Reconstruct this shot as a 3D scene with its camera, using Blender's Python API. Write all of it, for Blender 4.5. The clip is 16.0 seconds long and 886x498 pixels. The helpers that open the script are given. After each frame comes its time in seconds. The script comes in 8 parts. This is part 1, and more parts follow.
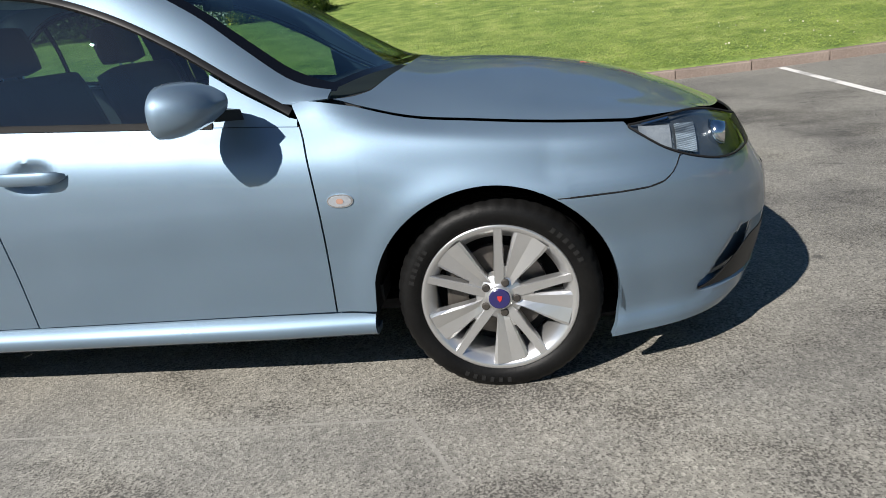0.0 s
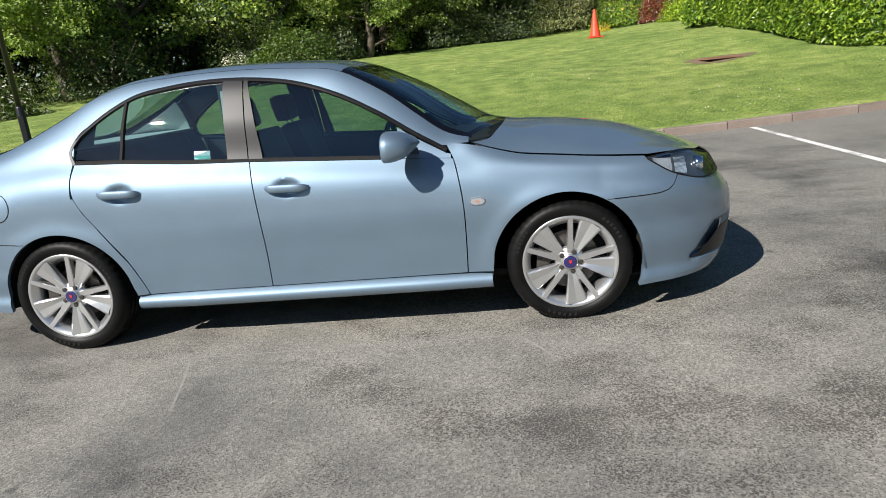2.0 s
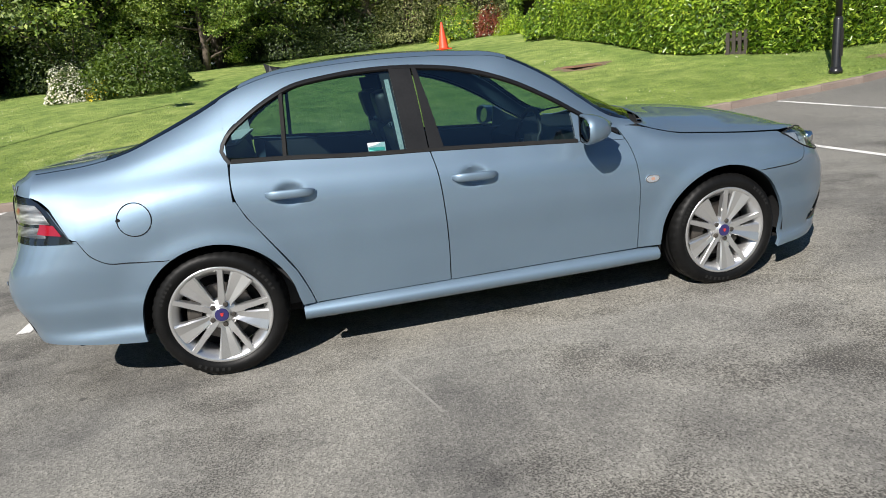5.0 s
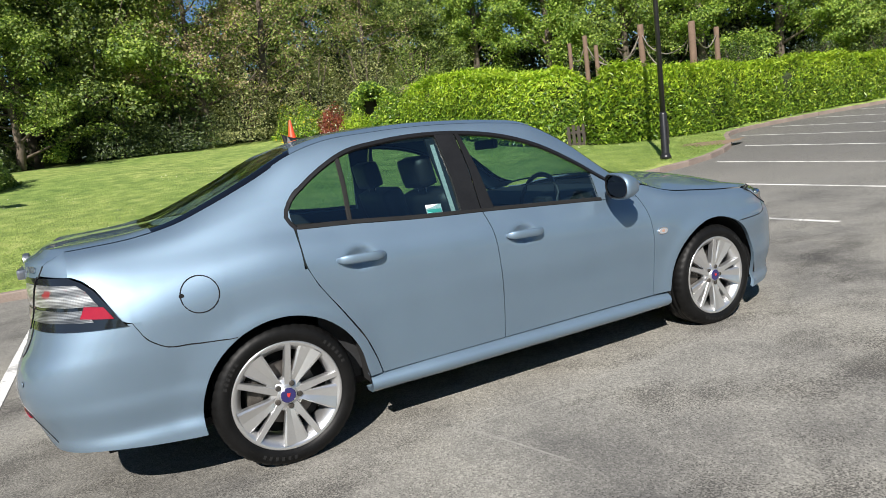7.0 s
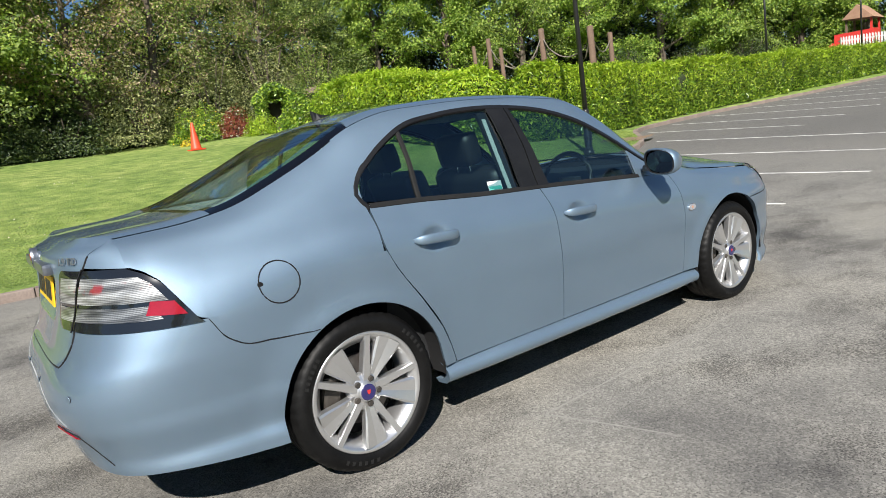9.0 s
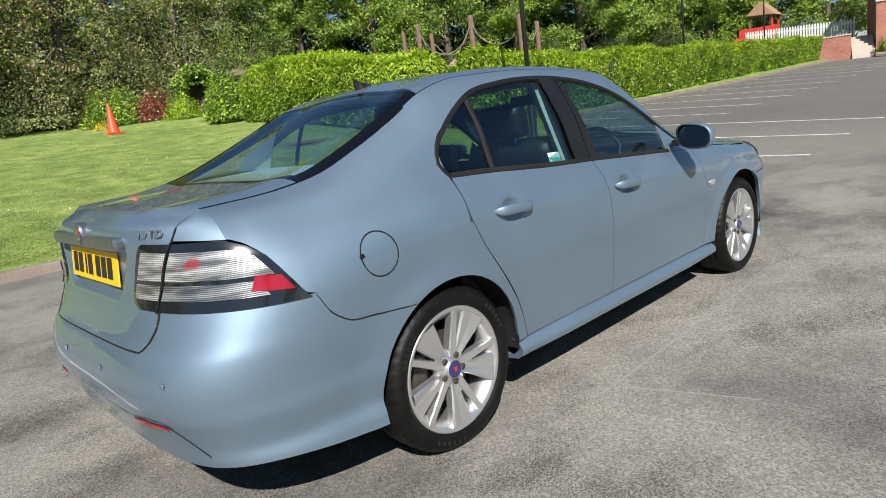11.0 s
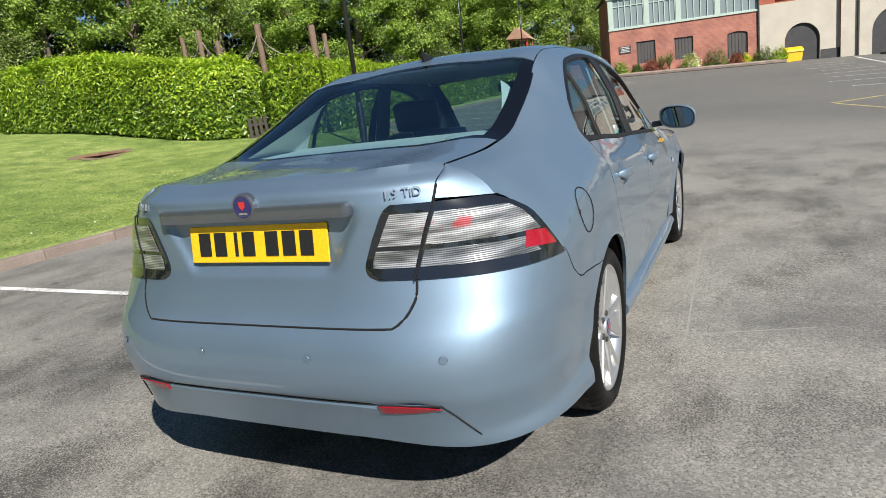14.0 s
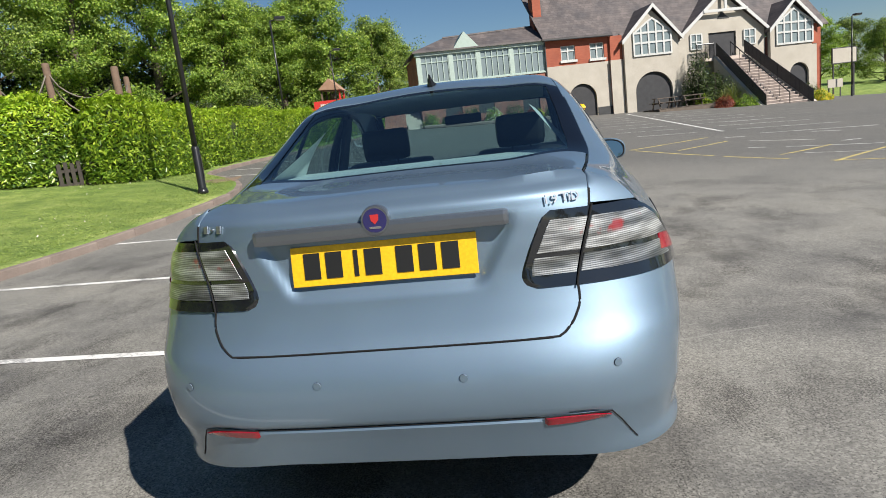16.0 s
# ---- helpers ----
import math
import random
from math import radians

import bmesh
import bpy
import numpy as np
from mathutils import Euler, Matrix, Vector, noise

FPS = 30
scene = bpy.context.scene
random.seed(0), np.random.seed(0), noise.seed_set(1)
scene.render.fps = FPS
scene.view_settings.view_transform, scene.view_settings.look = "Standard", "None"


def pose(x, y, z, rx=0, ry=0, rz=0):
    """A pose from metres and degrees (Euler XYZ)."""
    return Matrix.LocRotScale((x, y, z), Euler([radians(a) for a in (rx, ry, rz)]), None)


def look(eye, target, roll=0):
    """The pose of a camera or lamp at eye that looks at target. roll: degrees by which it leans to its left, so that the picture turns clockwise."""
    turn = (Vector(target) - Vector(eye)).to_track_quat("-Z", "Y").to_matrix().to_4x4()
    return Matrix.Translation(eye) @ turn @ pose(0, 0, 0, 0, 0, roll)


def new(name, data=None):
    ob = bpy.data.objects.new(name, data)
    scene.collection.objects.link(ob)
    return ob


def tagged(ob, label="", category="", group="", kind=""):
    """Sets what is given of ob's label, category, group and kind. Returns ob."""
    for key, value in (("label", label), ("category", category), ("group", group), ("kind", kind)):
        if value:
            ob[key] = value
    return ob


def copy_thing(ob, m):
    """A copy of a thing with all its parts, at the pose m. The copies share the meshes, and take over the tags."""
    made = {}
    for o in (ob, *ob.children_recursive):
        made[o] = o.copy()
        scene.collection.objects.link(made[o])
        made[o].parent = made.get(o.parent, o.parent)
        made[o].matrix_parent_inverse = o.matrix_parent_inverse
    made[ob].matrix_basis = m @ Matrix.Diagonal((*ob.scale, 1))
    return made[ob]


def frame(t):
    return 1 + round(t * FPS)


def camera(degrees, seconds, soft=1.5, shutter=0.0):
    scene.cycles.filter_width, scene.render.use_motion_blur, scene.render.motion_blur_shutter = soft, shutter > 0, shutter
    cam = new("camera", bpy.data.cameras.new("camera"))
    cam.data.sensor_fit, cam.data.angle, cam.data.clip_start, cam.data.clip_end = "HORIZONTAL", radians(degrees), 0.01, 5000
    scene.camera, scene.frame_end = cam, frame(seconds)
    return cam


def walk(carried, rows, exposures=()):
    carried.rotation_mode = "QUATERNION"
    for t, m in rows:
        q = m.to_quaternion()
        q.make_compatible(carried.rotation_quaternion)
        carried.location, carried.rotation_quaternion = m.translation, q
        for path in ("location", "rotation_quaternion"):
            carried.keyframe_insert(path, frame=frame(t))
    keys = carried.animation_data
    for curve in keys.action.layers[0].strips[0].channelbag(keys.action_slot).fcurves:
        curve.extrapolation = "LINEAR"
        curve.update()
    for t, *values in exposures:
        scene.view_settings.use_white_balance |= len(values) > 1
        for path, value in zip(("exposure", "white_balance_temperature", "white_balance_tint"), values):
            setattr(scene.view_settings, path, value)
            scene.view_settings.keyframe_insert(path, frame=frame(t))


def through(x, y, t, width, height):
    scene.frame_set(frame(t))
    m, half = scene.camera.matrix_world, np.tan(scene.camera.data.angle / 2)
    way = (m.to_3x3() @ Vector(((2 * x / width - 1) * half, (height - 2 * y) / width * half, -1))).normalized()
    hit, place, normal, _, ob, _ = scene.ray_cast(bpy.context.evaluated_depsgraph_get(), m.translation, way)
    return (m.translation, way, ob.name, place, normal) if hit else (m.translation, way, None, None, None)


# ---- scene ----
cam = camera(69.6, 16.0, 0.9)
PATH = [
    (0, (1.413, -2.592, 1.127), (1.169, -0.726, 0.448), -6.3),
    (0.5, (1.327, -3.092, 1.196), (1.101, -1.23, 0.503), -5.9),
    (1, (1.259, -3.529, 1.243), (1.043, -1.667, 0.544), -6.0),
    (1.5, (1.197, -3.802, 1.269), (0.984, -1.935, 0.584), -5.9),
    (2, (1.028, -3.918, 1.258), (0.828, -1.996, 0.741), -5.7),
    (2.5, (0.794, -4.007, 1.255), (0.604, -2.074, 0.778), -5.6),
    (3, (0.495, -3.964, 1.242), (0.337, -2.032, 0.751), -5.5),
    (3.2, (0.381, -3.946, 1.264), (0.272, -2.011, 0.771), -5.6),
    (5.3, (-1.001, -3.804, 1.31), (-0.572, -1.926, 0.773), -6.5),
    (5.5, (-1.126, -3.77, 1.314), (-0.649, -1.904, 0.774), -6.7),
    (6, (-1.397, -3.658, 1.304), (-0.827, -1.819, 0.76), -6.9),
    (6.5, (-1.642, -3.57, 1.297), (-0.918, -1.752, 0.886), -6.9),
    (7, (-1.866, -3.504, 1.261), (-0.975, -1.739, 0.96), -7.0),
    (7.5, (-2.013, -3.341, 1.227), (-1.035, -1.626, 0.908), -7.1),
    (8, (-2.155, -3.187, 1.224), (-1.145, -1.489, 0.913), -7.3),
    (8.5, (-2.327, -3.058, 1.221), (-1.265, -1.391, 0.912), -7.3),
    (8.7, (-2.373, -3.008, 1.217), (-1.267, -1.371, 0.902), -7.5),
    (10.8, (-2.8, -2.531, 1.226), (-1.487, -1.074, 0.837), -7.5),
    (11, (-2.86, -2.464, 1.219), (-1.52, -1.033, 0.824), -7.3),
    (11.5, (-3.011, -2.214, 1.206), (-1.598, -0.858, 0.8), -7.1),
    (12, (-3.176, -2.036, 1.214), (-1.709, -0.736, 0.815), -7.3),
    (12.5, (-3.321, -1.911, 1.22), (-1.765, -0.725, 0.805), -7.4),
    (13, (-3.415, -1.734, 1.204), (-1.803, -0.628, 0.781), -7.3),
    (13.5, (-3.526, -1.507, 1.198), (-1.835, -0.532, 0.763), -7.1),
    (14, (-3.654, -1.32, 1.203), (-1.909, -0.447, 0.768), -7.2),
    (14.5, (-3.774, -1.115, 1.21), (-1.969, -0.379, 0.759), -7.0),
    (15, (-3.828, -0.853, 1.198), (-1.987, -0.223, 0.739), -6.8),
    (15.5, (-3.858, -0.623, 1.217), (-1.962, -0.117, 0.834), -6.9),
    (16, (-3.896, -0.43, 1.196), (-1.952, -0.124, 0.84), -6.7),
]
walk(cam, [(t, look(eye, target, roll)) for t, eye, target, roll in PATH],
     [(0, 0.50), (2.5, 0.56), (5.5, 0.58), (7, 0.72), (8.5, 0.74), (11, 0.64), (14, 0.68), (16, 0.58)])

# ---- world, sun and exposure ----
SUN_ELEV, SUN_WAY = radians(40), radians(51)      # light travels towards this heading
world = bpy.data.worlds.new("world")
scene.world = world
world.use_nodes = True
wn = world.node_tree.nodes
sky = wn.new("ShaderNodeTexSky")
sky.sky_type, sky.sun_disc = "NISHITA", False
sky.sun_elevation, sky.sun_rotation = SUN_ELEV, math.atan2(-math.cos(SUN_WAY), -math.sin(SUN_WAY))
sky.air_density, sky.dust_density, sky.ozone_density = 1.0, 0.15, 3.0
clear = wn.new("ShaderNodeHueSaturation")
clear.inputs["Saturation"].default_value = 1.15
world.node_tree.links.new(sky.outputs[0], clear.inputs["Color"])
world.node_tree.links.new(clear.outputs[0], wn["Background"].inputs[0])
wn["Background"].inputs[1].default_value = 0.05
sun = new("sun", bpy.data.lights.new("sun", "SUN"))
sun.data.energy, sun.data.angle, sun.data.color = 5.0, radians(0.6), (1.0, 0.955, 0.90)
sun.matrix_world = look((0, 0, 30), (30 * math.cos(SUN_WAY), 30 * math.sin(SUN_WAY), 30 - 30 * math.tan(SUN_ELEV)))


# ---- materials ----
def material(name, base, rough=0.6, metal=0.0, coat=0.0):
    m = bpy.data.materials.new(name)
    m.use_nodes = True
    b = m.node_tree.nodes["Principled BSDF"]
    b.inputs["Base Color"].default_value = (*base, 1)
    b.inputs["Roughness"].default_value = rough
    b.inputs["Metallic"].default_value = metal
    b.inputs["Coat Weight"].default_value = coat
    b.inputs["Coat Roughness"].default_value = 0.03
    return m


def bsdf(m):
    return m.node_tree.nodes["Principled BSDF"]


def node(m, kind, **values):
    n = m.node_tree.nodes.new("ShaderNode" + kind)
    for key, value in values.items():
        n.inputs[key].default_value = value
    return n


def link(m, a, b):
    m.node_tree.links.new(a, b)


def coords(m, scale=(1, 1, 1)):
    """Object coordinates, in metres, stretched by scale."""
    c, s = node(m, "TexCoord"), node(m, "Mapping")
    s.inputs["Scale"].default_value = scale
    link(m, c.outputs["Object"], s.inputs["Vector"])
    return s.outputs[0]


def noise_tex(m, vec, scale, detail=4, rough=0.55):
    n = node(m, "TexNoise", Scale=scale, Detail=detail, Roughness=rough)
    link(m, vec, n.inputs["Vector"])
    return n.outputs["Fac"]


def ramp(m, fac, *stops):
    """Colour ramp: stops of (position, (r, g, b))."""
    n = node(m, "ValToRGB")
    e = n.color_ramp.elements
    while len(e) < len(stops):
        e.new(0.5)
    for k, (p, c) in zip(e, stops):
        k.position, k.color = p, (*c, 1)
    link(m, fac, n.inputs[0])
    return n.outputs[0]


def mix(m, fac, a, b, kind="MIX"):
    n = m.node_tree.nodes.new("ShaderNodeMix")
    n.data_type, n.blend_type = "RGBA", kind
    for at, v in ((0, fac), (6, a), (7, b)):
        if isinstance(v, (int, float)):
            n.inputs[at].default_value = v
        elif isinstance(v, tuple):
            n.inputs[at].default_value = (*v, 1)
        else:
            link(m, v, n.inputs[at])
    return n.outputs[2]


def bump(m, fac, strength=0.3, dist=0.01, after=None):
    n = node(m, "Bump", Strength=strength, Distance=dist)
    link(m, fac, n.inputs["Height"])
    if after is not None:
        link(m, after, n.inputs["Normal"])
    link(m, n.outputs[0], bsdf(m).inputs["Normal"])
    return n.outputs[0]


def colour(m, out):
    link(m, out, bsdf(m).inputs["Base Color"])


def surface(name, c1, c2, scale=3.0, fine=60.0, rough=0.7, relief=0.2, dist=0.005, metal=0.0, coat=0.0):
    """A plain surface of two near colours at two scales, with fine relief."""
    m = material(name, c1, rough, metal, coat)
    v = coords(m)
    big, small = noise_tex(m, v, scale), noise_tex(m, v, fine, 3)
    c = ramp(m, big, (0.3, c1), (0.7, c2))
    colour(m, mix(m, 0.25, c, ramp(m, small, (0.3, tuple(0.5 * k for k in c1)), (0.7, tuple(min(1, 1.3 * k) for k in c2))), "MIX"))
    if relief:
        bump(m, small, relief, dist)
    return m


def leaf_material(name, c1, c2, c3, gloss=0.45, through=0.35):
    """Leaves that vary from leaf to leaf and let light through."""
    m = material(name, c1, gloss)
    g = node(m, "NewGeometry")
    r = ramp(m, g.outputs["Random Per Island"], (0.0, c1), (0.55, c2), (1.0, c3))
    v = coords(m)
    c = mix(m, 0.55, r, mix(m, 1.0, r, ramp(m, noise_tex(m, v, 0.7, 2), (0.35, (0.55, 0.6, 0.5)), (0.65, (1.25, 1.2, 1.1))), "MULTIPLY"))
    colour(m, c)
    t = node(m, "BsdfTranslucent")
    link(m, mix(m, 1.0, c, (1.15, 1.25, 0.6), "MULTIPLY"), t.inputs[0])
    s = node(m, "MixShader", Fac=through)
    link(m, bsdf(m).outputs[0], s.inputs[1])
    link(m, t.outputs[0], s.inputs[2])
    link(m, s.outputs[0], m.node_tree.nodes["Material Output"].inputs[0])
    return m


def asphalt_material():
    m = material("asphalt", (0.12, 0.12, 0.12), 0.8)
    v = coords(m)
    stones = node(m, "TexVoronoi", Scale=120.0)
    link(m, v, stones.inputs["Vector"])
    chips = ramp(m, stones.outputs["Color"], (0.0, (0.142, 0.136, 0.119)), (0.5, (0.221, 0.211, 0.185)), (1.0, (0.345, 0.329, 0.289)))
    grain = noise_tex(m, v, 260, 3, 0.6)
    clouds = noise_tex(m, v, 0.75, 6, 0.62)
    wide = noise_tex(m, v, 0.16, 4, 0.6)
    near = node(m, "VectorMath")
    near.operation = "LENGTH"
    link(m, v, near.inputs[0])
    worn = node(m, "MapRange")
    for key, value in (("From Min", 4.2), ("From Max", 8.5), ("To Min", 1.0), ("To Max", 0.08)):
        worn.inputs[key].default_value = value
    link(m, near.outputs["Value"], worn.inputs["Value"])
    blotch = mix(m, 1.0, chips, ramp(m, clouds, (0.34, (0.52, 0.52, 0.54)), (0.43, (0.80, 0.80, 0.81)), (0.52, (1.0, 1.0, 1.0)), (0.66, (1.17, 1.16, 1.13))), "MULTIPLY")
    c = mix(m, worn.outputs[0], chips, blotch)
    c = mix(m, 1.0, c, ramp(m, wide, (0.35, (0.91, 0.915, 0.925)), (0.62, (1.06, 1.055, 1.05))), "MULTIPLY")
    # the car park beyond the bays takes a darker colour
    old = node(m, "MapRange")
    for key, value in (("From Min", 5.5), ("From Max", 13.0), ("To Min", 0.0), ("To Max", 1.0)):
        old.inputs[key].default_value = value
    link(m, near.outputs["Value"], old.inputs["Value"])
    c = mix(m, old.outputs[0], c, mix(m, 1.0, c, (0.62, 0.62, 0.625), "MULTIPLY"))
    # scuffed patches where the binder is gone and dark pits show
    pits = noise_tex(m, v, 125, 3, 0.6)
    scuff = noise_tex(m, coords(m, (0.8, 1.25, 1.0)), 1.15, 5, 0.65)
    bare = ramp(m, scuff, (0.47, (0.0, 0.0, 0.0)), (0.57, (0.55, 0.55, 0.55)), (0.66, (1, 1, 1)))
    bare = mix(m, worn.outputs[0], (0.0, 0.0, 0.0), bare)
    f = node(m, "Math")
    f.operation = "MULTIPLY_ADD"
    f.inputs[1].default_value = -0.16
    link(m, bare, f.inputs[0])
    link(m, pits, f.inputs[2])
    c = mix(m, ramp(m, f.outputs[0], (0.36, (0.95, 0.95, 0.95)), (0.43, (0, 0, 0))), c, mix(m, 1.0, c, (0.34, 0.33, 0.33), "MULTIPLY"))
    c = mix(m, bare, c, mix(m, 1.0, c, (0.90, 0.895, 0.885), "MULTIPLY"))
    drops = noise_tex(m, v, 7.0, 2, 0.4)
    c = mix(m, ramp(m, drops, (0.72, (0, 0, 0)), (0.78, (0.7, 0.7, 0.7))), c, (0.05, 0.048, 0.046))
    colour(m, c)
    one = bump(m, stones.outputs["Distance"], 0.4, 0.003)
    two = bump(m, pits, 0.35, 0.006, one)
    bump(m, grain, 0.35, 0.003, two)
    return m


def lawn_material():
    m = material("lawn_grass", (0.1, 0.17, 0.03), 0.85)
    v = coords(m)
    blades = noise_tex(m, coords(m, (1, 1, 0.3)), 26, 6, 0.7)
    clumps = noise_tex(m, v, 2.2, 5, 0.6)
    wide = noise_tex(m, v, 0.28, 3, 0.5)
    c = ramp(m, clumps, (0.34, (0.140, 0.215, 0.046)), (0.53, (0.243, 0.325, 0.078)), (0.70, (0.37, 0.42, 0.140)))
    c = mix(m, 1.0, c, ramp(m, blades, (0.32, (0.6, 0.64, 0.55)), (0.6, (1.12, 1.12, 1.05))), "MULTIPLY")
    c = mix(m, 1.0, c, ramp(m, wide, (0.35, (0.82, 0.88, 0.75)), (0.65, (1.15, 1.08, 1.1))), "MULTIPLY")
    colour(m, c)
    bump(m, blades, 0.9, 0.05)
    return m


def paint_line_material(name, c):
    m = material(name, c, 0.7)
    v = coords(m)
    worn = noise_tex(m, v, 38, 6, 0.7)
    patch = noise_tex(m, v, 2.5, 3)
    f = node(m, "Math")
    f.operation = "ADD"
    link(m, worn, f.inputs[0])
    link(m, patch, f.inputs[1])
    colour(m, mix(m, ramp(m, f.outputs[0], (0.84, (0, 0, 0)), (1.03, (1, 1, 1))), tuple(0.35 * k + 0.08 for k in c), c))
    return m


def brick_material(name, c1, c2, mortar, wear=(1.2, 1.15, 1.1)):
    """Bricks that stay far off: 215 x 65 mm with joints, on walls that run along x or y."""
    m = material(name, c1, 0.85)
    c0, s, x = node(m, "TexCoord"), node(m, "SeparateXYZ"), node(m, "CombineXYZ")
    link(m, c0.outputs["Object"], s.inputs[0])
    a = node(m, "Math")
    a.operation = "ADD"
    link(m, s.outputs[0], a.inputs[0])
    link(m, s.outputs[1], a.inputs[1])
    link(m, a.outputs[0], x.inputs[0])
    link(m, s.outputs[2], x.inputs[1])
    b = node(m, "TexBrick", Scale=1.0)
    b.inputs["Brick Width"].default_value, b.inputs["Row Height"].default_value = 0.225, 0.075
    b.inputs["Mortar Size"].default_value, b.inputs["Bias"].default_value = 0.006, 0.0
    for key, c in (("Color1", c1), ("Color2", c2), ("Mortar", mortar)):
        b.inputs[key].default_value = (*c, 1)
    link(m, x.outputs[0], b.inputs["Vector"])
    v = coords(m)
    colour(m, mix(m, 1.0, b.outputs[0], ramp(m, noise_tex(m, v, 0.9, 5), (0.35, (0.8, 0.78, 0.78)), (0.7, wear)), "MULTIPLY"))
    bump(m, b.outputs["Fac"], -0.4, 0.008)
    return m


def slate_material():
    m = material("roof_slate", (0.12, 0.11, 0.11), 0.7)
    v = coords(m, (1, 1, 1))
    w = node(m, "TexBrick", Scale=1.0)
    w.inputs["Brick Width"].default_value, w.inputs["Row Height"].default_value, w.inputs["Mortar Size"].default_value = 0.3, 0.2, 0.006
    for key, c in (("Color1", (0.085, 0.076, 0.073)), ("Color2", (0.125, 0.112, 0.107)), ("Mortar", (0.04, 0.036, 0.034))):
        w.inputs[key].default_value = (*c, 1)
    c0, s, x = node(m, "TexCoord"), node(m, "SeparateXYZ"), node(m, "CombineXYZ")
    link(m, c0.outputs["Object"], s.inputs[0])
    link(m, s.outputs[1], x.inputs[0])
    link(m, s.outputs[2], x.inputs[1])
    link(m, x.outputs[0], w.inputs["Vector"])
    colour(m, mix(m, 1.0, w.outputs[0], ramp(m, noise_tex(m, v, 0.8, 5), (0.35, (0.75, 0.75, 0.78)), (0.7, (1.35, 1.25, 1.2))), "MULTIPLY"))
    return m


def low_gloss(m, level):
    bsdf(m).inputs["Specular IOR Level"].default_value = level
    return m


def glass_material(name, tint, sheen=0.06, rough=0.0):
    """Tinted glass: mostly clear, with a mirror's sheen that grows at a slant."""
    m = bpy.data.materials.new(name)
    m.use_nodes = True
    t = m.node_tree
    t.nodes.remove(t.nodes["Principled BSDF"])
    tr, gl, fr, mx = (t.nodes.new("ShaderNode" + k) for k in ("BsdfTransparent", "BsdfGlossy", "LayerWeight", "MixShader"))
    pw, ml = t.nodes.new("ShaderNodeMath"), t.nodes.new("ShaderNodeMath")
    pw.operation, ml.operation = "POWER", "MULTIPLY_ADD"
    pw.inputs[1].default_value, ml.inputs[1].default_value, ml.inputs[2].default_value = 4.0, 0.85, sheen
    tr.inputs[0].default_value = (*tint, 1)
    gl.inputs["Roughness"].default_value = rough
    t.links.new(fr.outputs["Facing"], pw.inputs[0])
    t.links.new(pw.outputs[0], ml.inputs[0])
    t.links.new(ml.outputs[0], mx.inputs[0])
    t.links.new(tr.outputs[0], mx.inputs[1])
    t.links.new(gl.outputs[0], mx.inputs[2])
    t.links.new(mx.outputs[0], t.nodes["Material Output"].inputs[0])
    return m


ASPHALT = asphalt_material()
LAWN = lawn_material()
WHITE_LINE = paint_line_material("white_line_paint", (0.72, 0.70, 0.66))
YELLOW_LINE = paint_line_material("yellow_line_paint", (0.62, 0.50, 0.16))
KERB = surface("kerb_concrete", (0.17, 0.13, 0.108), (0.27, 0.215, 0.18), 2.0, 45, 0.9, 0.5, 0.006)
SOIL = surface("bare_soil", (0.16, 0.11, 0.07), (0.24, 0.17, 0.11), 4, 40, 0.95, 0.7, 0.02)
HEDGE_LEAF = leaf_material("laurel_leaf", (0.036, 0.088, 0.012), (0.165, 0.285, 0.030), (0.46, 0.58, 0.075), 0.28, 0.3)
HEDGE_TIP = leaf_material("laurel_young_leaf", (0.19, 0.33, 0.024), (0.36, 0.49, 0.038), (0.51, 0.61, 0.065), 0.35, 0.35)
# stands in for the shade between hedge leaves and stops the view through
HEDGE_CORE = surface("hedge_inner_shade", (0.02, 0.03, 0.008), (0.035, 0.05, 0.012), 3, 30, 0.95)
TREE_LEAF = leaf_material("tree_leaf", (0.070, 0.125, 0.028), (0.225, 0.315, 0.070), (0.50, 0.57, 0.16), 0.6, 0.4)
TREE_LEAF_PALE = leaf_material("young_tree_leaf", (0.085, 0.165, 0.026), (0.235, 0.355, 0.055), (0.50, 0.59, 0.125), 0.6, 0.4)
TREE_LEAF_DARK = leaf_material("dark_tree_leaf", (0.034, 0.062, 0.016), (0.12, 0.178, 0.046), (0.36, 0.42, 0.14), 0.55, 0.35)
# canopy shade is put into this leaf colour; shrubs by the stairs share it
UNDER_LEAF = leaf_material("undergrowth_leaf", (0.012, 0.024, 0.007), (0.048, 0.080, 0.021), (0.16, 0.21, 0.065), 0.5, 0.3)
OLIVE_LEAF = leaf_material("olive_spring_leaf", (0.075, 0.095, 0.032), (0.23, 0.255, 0.095), (0.47, 0.48, 0.23), 0.6, 0.35)
# near black: the shade deep in the wood, put into the leaves
WOOD_SHADE_LEAF = leaf_material("wood_shade_leaf", (0.008, 0.016, 0.005), (0.020, 0.034, 0.010), (0.045, 0.065, 0.020), 0.7, 0.2)
BLOSSOM_LEAF = leaf_material("dry_blossom", (0.22, 0.165, 0.10), (0.42, 0.32, 0.20), (0.58, 0.47, 0.33), 0.85)
SHRUB_LEAF = leaf_material("shrub_leaf", (0.05, 0.09, 0.015), (0.10, 0.16, 0.022), (0.19, 0.25, 0.05))
RED_LEAF = leaf_material("red_leaf", (0.16, 0.03, 0.02), (0.30, 0.06, 0.045), (0.34, 0.14, 0.06))
WHITE_FLOWER = leaf_material("white_flower", (0.5, 0.48, 0.42), (0.7, 0.67, 0.6), (0.8, 0.76, 0.7), 0.8, 0.2)
